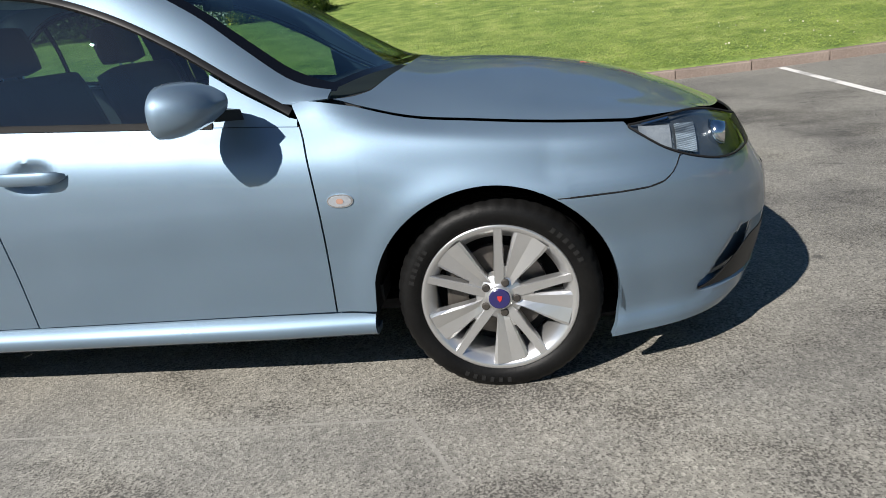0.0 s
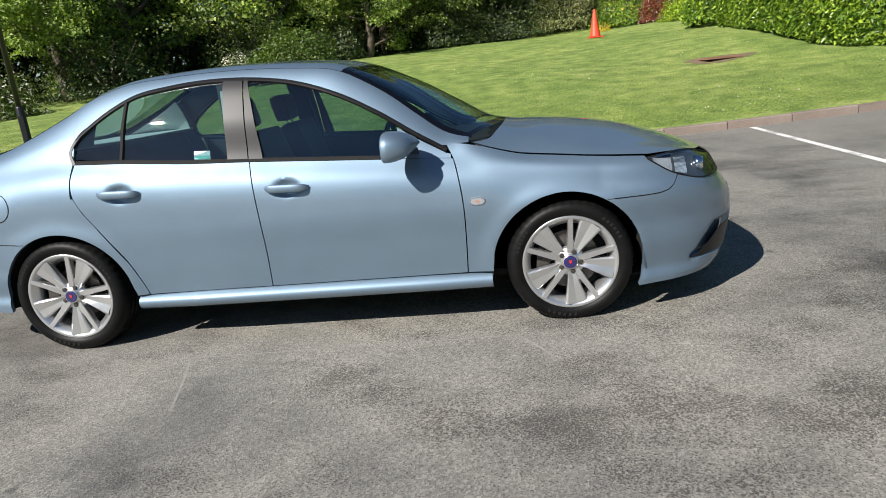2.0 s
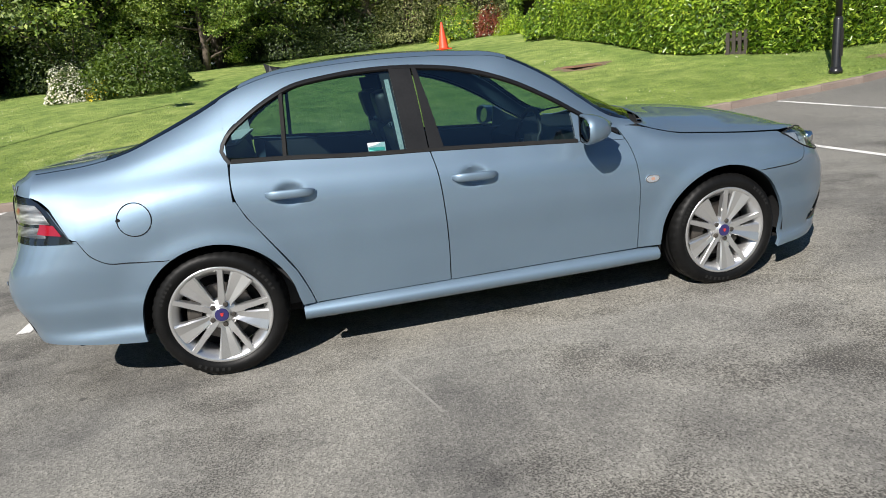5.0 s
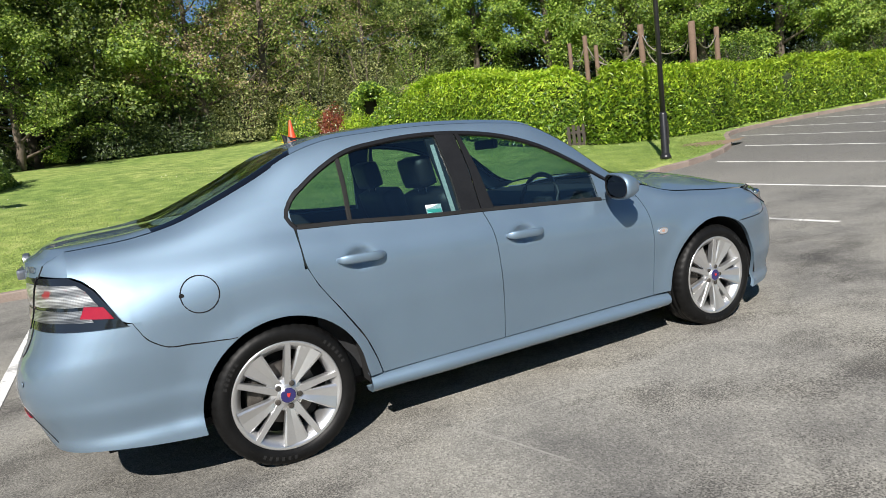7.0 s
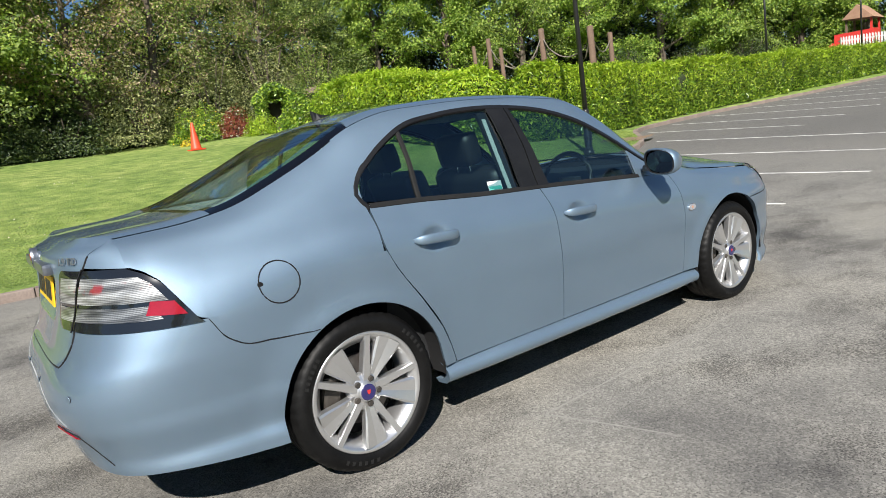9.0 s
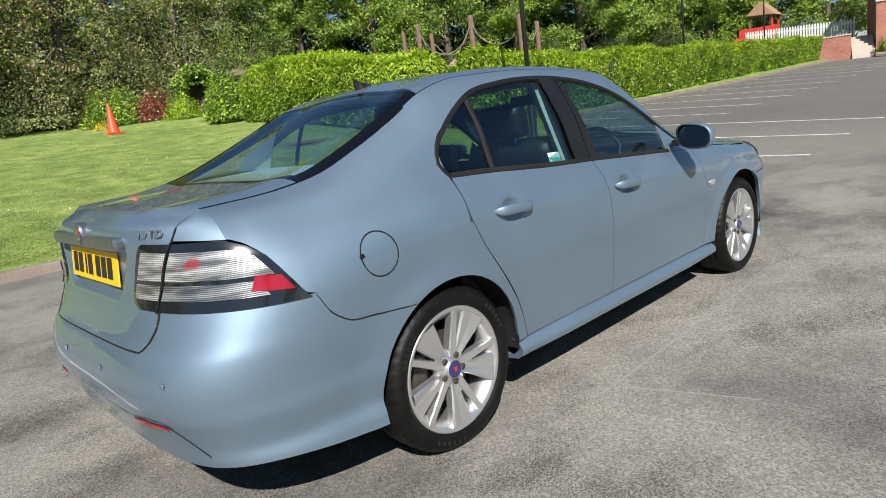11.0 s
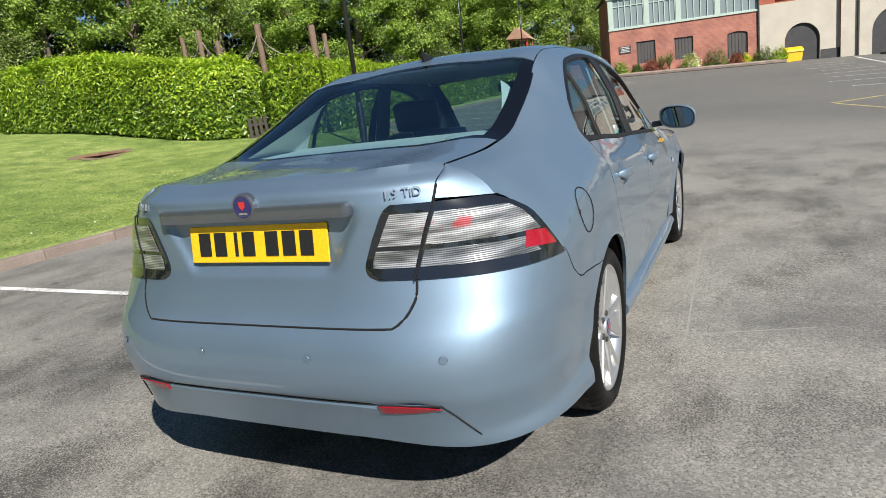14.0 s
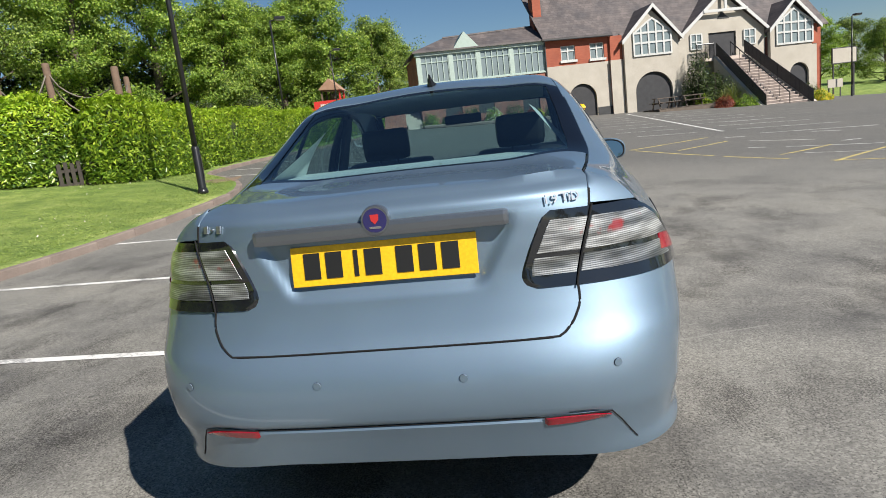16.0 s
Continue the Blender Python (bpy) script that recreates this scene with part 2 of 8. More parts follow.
YELLOW_FLOWER = leaf_material("yellow_flower", (0.55, 0.40, 0.02), (0.7, 0.52, 0.03), (0.8, 0.62, 0.08), 0.8, 0.2)
RED_FLOWER = leaf_material("red_flower", (0.5, 0.04, 0.02), (0.62, 0.07, 0.03), (0.7, 0.14, 0.06), 0.8, 0.2)
STRAP_LEAF = leaf_material("strap_leaf", (0.11, 0.14, 0.05), (0.19, 0.22, 0.09), (0.30, 0.31, 0.14))
BARK = surface("bark", (0.075, 0.058, 0.042), (0.14, 0.11, 0.085), 4, 30, 0.95, 0.8, 0.02)
POST_WOOD = surface("weathered_post_wood", (0.10, 0.065, 0.042), (0.19, 0.125, 0.085), 3, 40, 0.85, 0.5, 0.01)
BLACK_PAINT = surface("black_gloss_paint", (0.012, 0.012, 0.013), (0.02, 0.02, 0.02), 5, 60, 0.3, 0.05, 0.002)
CONE_ORANGE = surface("cone_orange", (0.70, 0.060, 0.022), (0.76, 0.085, 0.03), 6, 50, 0.5, 0.1, 0.002)


# ---- building helpers ----
def link_mesh(name, me, mat, parent=None, label=""):
    ob = new(name, me)
    if mat is not None:
        me.materials.append(mat)
    if parent is not None:
        ob.parent = parent
    if label:
        ob["label"] = label
    return ob


def smooth(me, on=True):
    me.polygons.foreach_set("use_smooth", [on] * len(me.polygons))
    return me


def part(name, bm, mat, parent=None, label="", flat=True):
    """Links a bmesh as one mesh object, under a thing or a part."""
    me = bpy.data.meshes.new(name)
    bm.normal_update()
    bm.to_mesh(me)
    bm.free()
    if not flat:
        smooth(me)
    return link_mesh(name, me, mat, parent, label)


def raw(name, verts, faces, mat, parent=None, label="", flat=True):
    me = bpy.data.meshes.new(name)
    me.from_pydata([tuple(map(float, v)) for v in verts], [], [tuple(map(int, f)) for f in faces])
    me.update()
    if not flat:
        smooth(me)
    return link_mesh(name, me, mat, parent, label)


def thing(name, at=(0, 0, 0), turn=0.0, **tags):
    ob = new(name)
    ob.empty_display_size = 0.1
    ob.matrix_world = pose(*at, 0, 0, turn)
    return tagged(ob, **tags)


def box(bm, x0, x1, y0, y1, z0, z1, bevel=0.0):
    r = bmesh.ops.create_cube(bm, size=1.0)
    for v in r["verts"]:
        v.co = Vector(((x0 + x1) / 2 + v.co.x * (x1 - x0), (y0 + y1) / 2 + v.co.y * (y1 - y0), (z0 + z1) / 2 + v.co.z * (z1 - z0)))
    if bevel:
        es = list({e for v in r["verts"] for e in v.link_edges})
        bmesh.ops.bevel(bm, geom=es, offset=bevel, segments=2, affect="EDGES", profile=0.7)
    return bm


def a_box(x0, x1, y0, y1, z0, z1, bevel=0.0):
    return box(bmesh.new(), x0, x1, y0, y1, z0, z1, bevel)


def tube(bm, pts, radii, sides=8, cap=True):
    """A tube of changing radius through points."""
    pts = [Vector(p) for p in pts]
    rings = []
    for i, p in enumerate(pts):
        d = (pts[min(i + 1, len(pts) - 1)] - pts[max(i - 1, 0)]).normalized()
        a = d.orthogonal().normalized() if abs(d.z) < 0.9 else Vector((1, 0, 0)).cross(d).normalized()
        b = d.cross(a)
        r = radii[i] if hasattr(radii, "__len__") else radii
        rings.append([bm.verts.new(p + r * (math.cos(k * math.tau / sides) * a + math.sin(k * math.tau / sides) * b)) for k in range(sides)])
    for r0, r1 in zip(rings, rings[1:]):
        for k in range(sides):
            bm.faces.new((r0[k], r0[(k + 1) % sides], r1[(k + 1) % sides], r1[k]))
    if cap:
        bm.faces.new(rings[0][::-1])
        bm.faces.new(rings[-1])
    return bm


def prism(bm, outline, lift):
    """A solid from a flat outline, pushed along the vector lift."""
    a = [bm.verts.new(p) for p in outline]
    b = [bm.verts.new(Vector(p) + Vector(lift)) for p in outline]
    bm.faces.new(a[::-1])
    bm.faces.new(b)
    for k in range(len(a)):
        j = (k + 1) % len(a)
        bm.faces.new((a[k], a[j], b[j], b[k]))
    return bm


def leaf_cloud(name, pts, mat, length, width, parent=None, out=None, seed=1, droop=0.0, label="", fold=0.25):
    """Many small folded leaves, each at a point, facing out and every way."""
    rs = np.random.RandomState(seed)
    n = len(pts)
    nrm = rs.normal(size=(n, 3))
    if out is not None:
        nrm = nrm * 0.55 + out
    nrm[:, 2] += 0.35
    nrm /= np.linalg.norm(nrm, axis=1)[:, None]
    d = rs.normal(size=(n, 3))
    d[:, 2] -= droop
    d -= nrm * np.sum(d * nrm, 1)[:, None]
    d /= np.linalg.norm(d, axis=1)[:, None] + 1e-9
    s = np.cross(nrm, d)
    k = rs.uniform(0.6, 1.25, (n, 1))
    ln, wd = length * k, width * k
    v = np.empty((n, 4, 3))
    v[:, 0] = pts - d * ln / 2
    v[:, 1] = pts + s * wd / 2 + nrm * wd * fold
    v[:, 2] = pts + d * ln / 2
    v[:, 3] = pts - s * wd / 2 + nrm * wd * fold
    i = np.arange(n)[:, None] * 4
    f = np.concatenate([i + [0, 1, 2], i + [0, 2, 3]], 1).reshape(-1, 3)
    me = bpy.data.meshes.new(name)
    me.vertices.add(4 * n)
    me.vertices.foreach_set("co", v.reshape(-1))
    me.loops.add(6 * n)
    me.loops.foreach_set("vertex_index", f.reshape(-1).astype(np.int32))
    me.polygons.add(2 * n)
    me.polygons.foreach_set("loop_start", np.arange(0, 6 * n, 3, dtype=np.int32))
    me.update(calc_edges=True)
    me.validate()
    return link_mesh(name, me, mat, parent, label)


# ---- ground ----
def step(a, b, x):
    u = np.clip((x - a) / (b - a), 0, 1)
    return u * u * (3 - 2 * u)


def soft(u, k):
    return np.logaddexp(0, np.asarray(u) * k) / k


def ground_z(x, y):
    """The car park: level round the car, rising to the building and to the hedge."""
    x = np.minimum(x, 70)
    s = step(3, 13, x)
    return 0.016 * soft(x - 1, 2) + 0.022 * soft(x - 14, 0.5) + 0.05 * s * np.clip(y, -30, 14) + 0.012 * (1 - s) * np.clip(y - 1, 0, 8)


KERB_X = [-60, -20, -5, 0, 6, 9, 10.5, 12, 13.2, 14.5, 16, 20, 27, 35, 43, 60]
KERB_Y = [8, 6.4, 6.15, 5.9, 5.85, 5.95, 6.4, 7.3, 8.5, 9.4, 9.75, 9.95, 9.4, 9.3, 9.3, 9.3]


def kerb_y(x):
    w = np.linspace(-0.8, 0.8, 9)
    return np.mean([np.interp(np.asarray(x) + d, KERB_X, KERB_Y) for d in w], axis=0)


def lawn_z(x, y):
    k = kerb_y(x)
    s = np.maximum(y - k, 0)
    roll = 0.03 * np.sin(0.9 * x + 0.5 * y) + 0.03 * np.sin(0.7 * y - 0.4 * x)
    return ground_z(x, k) + 0.10 + 5.02 * (1 - np.exp(-s / 34)) * (1 - 0.1 * step(3, 18, -np.asarray(x))) + roll * step(1, 5, s)


def sheet(name, xs, ys, zf, mat):
    X, Y = np.meshgrid(xs, ys)
    Z = zf(X, Y)
    n, m = len(xs), len(ys)
    me = bpy.data.meshes.new(name)
    idx = np.arange(n * m).reshape(m, n)
    f = np.stack([idx[:-1, :-1], idx[:-1, 1:], idx[1:, 1:], idx[1:, :-1]], -1).reshape(-1, 4)
    me.from_pydata(np.stack([X, Y, Z], -1).reshape(-1, 3).tolist(), [], f.tolist())
    smooth(me)
    return link_mesh(name, me, mat)


def spread(a, b, c, d, fine, far):
    """Grid lines: fine between b and c, then wider and wider out to a and d."""
    mid = np.arange(b, c, fine)
    return np.concatenate([b - np.geomspace(far, b - a + far, 14)[::-1] + far - far * 0.999, mid, c - far + np.geomspace(far, d - c + far, 14)])


ground = tagged(sheet("ground", spread(-900, -14, 62, 900, 0.5, 1.0), spread(-900, -30, 16, 900, 0.5, 1.0), ground_z, ASPHALT),
                label="worn grey asphalt car park with dark scuffs", category="ground", kind="structure")

lawn_x = np.concatenate([np.arange(-60, -14, 2.0), np.arange(-14, 16, 0.25), np.arange(16, 46, 1.0)])
lawn_s = np.concatenate([[0.0, 0.04], np.arange(0.2, 8, 0.25), np.arange(8, 40, 0.8), [60, 120, 400]])
lv = [(x, kerb_y(x) + 0.11 + s, lawn_z(x, kerb_y(x) + 0.11 + s) - (0.03 if s == 0 else 0)) for s in lawn_s for x in lawn_x]
nx = len(lawn_x)
lf = [(j * nx + i, j * nx + i + 1, (j + 1) * nx + i + 1, (j + 1) * nx + i) for j in range(len(lawn_s) - 1) for i in range(nx - 1)]
lawn = tagged(raw("lawn", lv, lf, LAWN, flat=False), label="mown sunlit grass lawn rising behind the kerb", category="lawn", kind="structure")

# grass blades along the front of the lawn
rs = np.random.RandomState(5)
gx = rs.uniform(-13, 13.5, 90000)
gs = 0.1 + np.minimum(rs.exponential(3.0, 90000), 14 + rs.uniform(-3, 3, 90000))
gp = np.stack([gx, kerb_y(gx) + 0.12 + gs, np.zeros(90000)], 1)
gp[:, 2] = lawn_z(gp[:, 0], gp[:, 1]) + 0.018
GRASS = leaf_material("grass_blade", (0.15, 0.22, 0.040), (0.235, 0.315, 0.066), (0.34, 0.39, 0.12), 0.6, 0.3)
tagged(leaf_cloud("grass", gp, GRASS, 0.050, 0.009, seed=6, out=np.array([[-0.2, -0.4, 1.1]])), label="short green grass blades on the lawn", category="grass", kind="stuff")
rs = np.random.RandomState(15)
dx, ds = rs.uniform(-12, 13, 1500), rs.uniform(0.4, 12, 1500)
keep = np.sin(1.3 * dx + 0.8 * ds) + np.sin(0.6 * dx - 1.1 * ds) > 0.75
dp = np.stack([dx, kerb_y(dx) + ds, lawn_z(dx, kerb_y(dx) + ds) + 0.05], 1)[keep]
tagged(leaf_cloud("daisies", dp, WHITE_FLOWER, 0.028, 0.028, seed=7), label="small white daisies scattered in the lawn", category="flowers", kind="stuff")


# bare soil at the tip of the lawn and a manhole's sunken lid
def patch(name, cx, cy, rx, ry, zf, up, mat, label, category):
    bm = bmesh.new()
    c = bm.verts.new((cx, cy, float(zf(cx, cy)) + up))
    ring = []
    for j in range(1, 4):
        now = []
        for k in range(28):
            a = k * math.tau / 28
            q = j / 3 * (1 + 0.16 * math.sin(3 * a + 1) + 0.1 * math.sin(7 * a))
            x, y = cx + rx * q * math.cos(a), cy + ry * q * math.sin(a)
            now.append(bm.verts.new((x, y, float(zf(x, y)) + (up if j < 3 else up - 0.012))))
        for k in range(28):
            i = (k + 1) % 28
            if j == 1:
                bm.faces.new((c, now[k], now[i]))
            else:
                bm.faces.new((ring[k], now[k], now[i], ring[i]))
        ring = now
    return tagged(part(name, bm, mat, flat=False), label=label, category=category, kind="structure")


patch("soil_patch", 11.3, 7.35, 1.0, 0.3, lawn_z, 0.02, SOIL, "patch of bare brown soil at the lawn's tip", "soil")
patch("soil_patch", 6.15, 11.8, 0.75, 0.42, lawn_z, 0.02, SOIL, "worn earth around a cover in the lawn", "soil")
RUST = surface("rusty_iron", (0.20, 0.10, 0.06), (0.30, 0.17, 0.11), 5, 40, 0.8, 0.4, 0.004)
cover = thing("manhole_cover", (6.15, 11.8, float(lawn_z(6.15, 11.8)) + 0.01), 12, label="rusty iron manhole cover sunk in the lawn", category="manhole cover")
part("cover_frame", a_box(-0.42, 0.42, -0.3, 0.3, 0.0, 0.03, 0.006), RUST, cover)
part("lid", a_box(-0.36, 0.36, -0.24, 0.24, 0.032, 0.045, 0.004), RUST, cover)


# ---- painted lines ----
def ground_strip(name, pts, width, mat, label, up=0.004):
    """A painted line that follows the ground through points."""
    bm, rows_ = bmesh.new(), []
    P = [Vector((x, y, 0)) for x, y in pts]
    line = []
    for a, b in zip(P, P[1:]):
        n = max(1, int((b - a).length / 0.3))
        line += [a.lerp(b, k / n) for k in range(n)]
    line.append(P[-1])
    for i, p in enumerate(line):
        d = (line[min(i + 1, len(line) - 1)] - line[max(i - 1, 0)]).normalized()
        s = Vector((-d.y, d.x, 0)) * width / 2
        rows_.append([bm.verts.new((q.x, q.y, float(ground_z(q.x, q.y)) + up)) for q in (p - s, p, p + s)])
    for a, b in zip(rows_, rows_[1:]):
        for k in (0, 1):
            bm.faces.new((a[k], b[k], b[k + 1], a[k + 1]))
    return tagged(part(name, bm, mat), label=label, category="road marking", kind="structure")


FAINT = surface("worn_away_line", (0.215, 0.206, 0.183), (0.31, 0.296, 0.264), 14, 90, 0.8, 0.3, 0.003)
BAY = "worn white parking bay line on the asphalt"
bay_x = [-7.6, -5.15, -2.75, -0.28, 2.1, 4.66, 7.0, 9.35, 11.75, 14.1, 16.4, 18.8, 21.2, 23.7, 26.2, 28.7, 31.2, 33.7]
for x in bay_x:
    top = float(kerb_y(x)) - (0.08 if x < 9 else 0.35)
    y0 = 0.4 if x < 10 else 4.3
    if 8 < x < 12.5:
        y0 = 0.5
    ground_strip("bay_line", [(x, y0), (x + 0.02, top)], 0.085, WHITE_LINE, BAY)
ground_strip("bay_line", [(45.0, -7.3), (20.5, -7.2)], 0.14, WHITE_LINE, "long white line across the far car park")
for k in range(9):
    x = 18.55 + 2.65 * k
    ground_strip("bay_line", [(x, -7.8), (x + 0.45, -11.6)], 0.085, WHITE_LINE, BAY)
    ground_strip("bay_line", [(x + 0.5, -12.3), (x + 1.0, -16.5 + (k % 2))], 0.07, FAINT, "nearly worn away bay line on the asphalt")
for k in range(8):
    x = 20.4 + 2.65 * k
    ground_strip("bay_line", [(x + 0.4, -6.4), (x, -4.2 + 0.4 * (k % 2))], 0.085, WHITE_LINE, BAY)
for a, b in (((15.7, -6.5), (14.9, -8.0)), ((17.5, -6.4), (17.5, -7.0)), ((13.4, -5.8), (13.3, -6.2)), ((13.1, -6.6), (12.6, -8.6)), ((10.7, -6.1), (9.7, -7.4)), ((14.0, -8.3), (14.3, -8.9)), ((17.9, -9.1), (17.7, -9.9)), ((26.3, -9.1), (26.8, -10.6))):
    ground_strip("bay_line", [a, b], 0.085, WHITE_LINE, "broken rest of a white bay line")
YL = "faded yellow hatch line on the car park"
for p in ([(14.8, -3.1), (18.0, -6.0)], [(14.6, -3.2), (13.1, -3.85), (11.6, -4.5)], [(11.2, -4.6), (9.1, -5.2)], [(10.6, -5.6), (13.0, -7.6)], [(7.6, -5.4), (11.1, -7.9), (14, -10.3)], [(7.8, -5.4), (7.0, -6.2), (3.5, -7.6)], [(13.8, -4.2), (16.1, -6.1)]):
    ground_strip("yellow_line", p, 0.085, YELLOW_LINE, YL)

# faint old line beside the car
OLD = "nearly worn away pale line on the asphalt"
ground_strip("old_line", [(-0.45, -1.58), (-0.50, -1.40), (-0.56, -1.20), (-0.62, -1.03)], 0.012, FAINT, OLD, 0.0006)
ground_strip("old_line", [(-0.62, -1.03), (0.2, -1.01), (1.05, -0.99)], 0.010, FAINT, OLD, 0.0009)
ground_strip("old_line", [(1.05, -0.99), (1.13, -1.12), (1.21, -1.27)], 0.012, FAINT, OLD, 0.0006)


# ---- hedge ----
def along(line, n):
    """n points, evenly spaced along a line of (x, y), and the way to its side."""
    P = np.array(line, float)
    seg = np.linalg.norm(np.diff(P, axis=0), axis=1)
    s = np.concatenate([[0], np.cumsum(seg)])
    u = np.linspace(0, s[-1], n)
    q = np.stack([np.interp(u, s, P[:, 0]), np.interp(u, s, P[:, 1])], 1)
    d = np.gradient(q, axis=0)
    d /= np.linalg.norm(d, axis=1)[:, None]
    return u, q, np.stack([-d[:, 1], d[:, 0]], 1)


def hedge(name, line, depth, height, leaves, label, seed, fall=None):
    """A clipped hedge: a core coloured as inner shade, with leaves all over its front, top and ends. line is its front
    foot; it lies to the line's left.
    """
    ob = thing(name, label=label, category="hedge", group="laurel hedges")
    u, q, side = along(line, max(8, int(sum(math.dist(a, b) for a, b in zip(line, line[1:])) / 0.4)))
    tall = height if fall is None else np.interp(q[:, 0], *fall)
    hz = tall + 0.07 * np.sin(1.1 * u + seed) + 0.06 * np.sin(2.7 * u)
    hz = hz * (1 - 0.34 * np.exp(-(u / 0.7) ** 2) - 0.22 * np.exp(-((u[-1] - u) / 0.45) ** 2))
    v, f = [], []
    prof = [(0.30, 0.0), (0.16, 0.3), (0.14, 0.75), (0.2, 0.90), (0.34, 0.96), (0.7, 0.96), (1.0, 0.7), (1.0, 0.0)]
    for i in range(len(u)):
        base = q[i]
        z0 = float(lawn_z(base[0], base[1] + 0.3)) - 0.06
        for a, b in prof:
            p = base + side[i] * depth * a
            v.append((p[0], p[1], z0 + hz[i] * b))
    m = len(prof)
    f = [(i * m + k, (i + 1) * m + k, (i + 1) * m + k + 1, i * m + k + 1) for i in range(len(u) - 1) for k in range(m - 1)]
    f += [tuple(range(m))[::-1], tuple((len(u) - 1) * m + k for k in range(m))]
    raw("core", v, f, HEDGE_CORE, ob, "dark core standing for the shade inside the hedge")
    rs = np.random.RandomState(seed)

    def place(n, top):
        t = rs.uniform(0, u[-1], n)
        base = np.stack([np.interp(t, u, q[:, 0]), np.interp(t, u, q[:, 1])], 1)
        sd = np.stack([np.interp(t, u, side[:, 0]), np.interp(t, u, side[:, 1])], 1)
        h = np.interp(t, u, hz)
        z0 = lawn_z(base[:, 0], base[:, 1] + 0.3)
        lump = 0.10 * np.sin(2.1 * t + 3 * np.sin(0.7 * t)) + 0.05 * np.sin(5.3 * t)
        if top:
            a, b = rs.uniform(0.06, 1.0, n), 1 - 0.02 + rs.normal(0, 0.03, n)
            o = np.stack([-sd[:, 0] * 0.25, -sd[:, 1] * 0.25, np.ones(n) * 1.2], 1)
        else:
            b = rs.uniform(0.02, 1.0, n)
            a = 0.07 + 0.10 * np.abs(b - 0.55) ** 1.5 + np.abs(rs.normal(0, 0.055, n)) - 0.5 * lump * np.sin(3.1 * b + t)
            a = np.where(b > 0.9, a + (b - 0.9) * 1.4, a)
            o = np.stack([-sd[:, 0], -sd[:, 1], np.full(n, 0.45)], 1)
        p = base + sd * (depth * a)[:, None]
        return np.stack([p[:, 0], p[:, 1], z0 + h * b], 1), o

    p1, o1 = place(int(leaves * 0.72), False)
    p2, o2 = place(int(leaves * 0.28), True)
    # lower leaves take the darker colour, upper ones the paler, with a ragged border
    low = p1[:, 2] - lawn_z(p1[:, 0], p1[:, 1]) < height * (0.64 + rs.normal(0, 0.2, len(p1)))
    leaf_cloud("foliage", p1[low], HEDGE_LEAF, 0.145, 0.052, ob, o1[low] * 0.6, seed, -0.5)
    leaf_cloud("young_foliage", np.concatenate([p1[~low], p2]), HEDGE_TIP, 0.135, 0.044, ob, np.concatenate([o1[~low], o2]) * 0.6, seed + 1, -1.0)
    # the two ends
    for e, w in ((0, -1), (-1, 1)):
        n = int(900 * height)
        a, b = rs.uniform(0.08, 0.95, n), rs.uniform(0.03, 0.97, n)
        p = q[e] + side[e] * (depth * a)[:, None]
        tang = np.array([side[e][1], -side[e][0]]) * w
        p = p + tang * np.abs(rs.normal(0, 0.06, n))[:, None]
        z = float(lawn_z(q[e][0], q[e][1] + 0.3)) + hz[e] * b
        leaf_cloud("end_foliage", np.stack([p[:, 0], p[:, 1], z], 1), HEDGE_LEAF, 0.15, 0.062, ob, np.repeat([[tang[0], tang[1], 0.4]], n, 0), seed + 3)
    return ob


hedge("hedge", [(9.5, 9.5), (8.95, 9.72), (8.2, 10.6), (7.95, 12.3), (8.05, 15.0), (8.2, 17.0), (8.4, 19.2)][::-1], 1.7, 1.95, 39000,
      "thick clipped laurel hedge with bright young leaves on the lawn", 3)
hedge("hedge", [(43.0, 9.7), (35.0, 9.7), (27.0, 9.75), (20.0, 10.02), (16.0, 9.85), (14.5, 9.45), (13.0, 8.95), (11.6, 8.6), (10.4, 8.4), (9.55, 8.6), (9.05, 9.2)], -1.8, 1.95, 94000,
      "long clipped laurel hedge beside the parking bays", 8, ([9, 19, 28, 36, 43], [1.93, 1.88, 1.58, 1.42, 1.36]))
SLAT = surface("grey_fence_wood", (0.032, 0.026, 0.020), (0.06, 0.049, 0.039), 4, 50, 0.85)
gap = thing("garden_gate", (9.2, 9.6, float(lawn_z(9.2, 9.6)) - 0.14), -52, label="weathered wooden gate in the hedge's gap", category="gate")
for k in range(7):
    part("slat", a_box(-0.42 + k * 0.13, -0.34 + k * 0.13, -0.012, 0.012, 0.05, 0.66 + 0.03 * (k % 2)), SLAT, gap)
for z in (0.15, 0.46):
    part("rail", a_box(-0.45, 0.5, 0.014, 0.04, z, z + 0.07), SLAT, gap)


# ---- trees ----
def branch_line(rs, p, d, length, bend=0.25, n=5):
    pts = [Vector(p)]
    d = Vector(d).normalized()
    for _ in range(n - 1):
        d = (d + Vector(rs.normal(0, bend, 3)) * 0.5 + Vector((0, 0, 0.06))).normalized()
        pts.append(pts[-1] + d * length / (n - 1))
    return pts


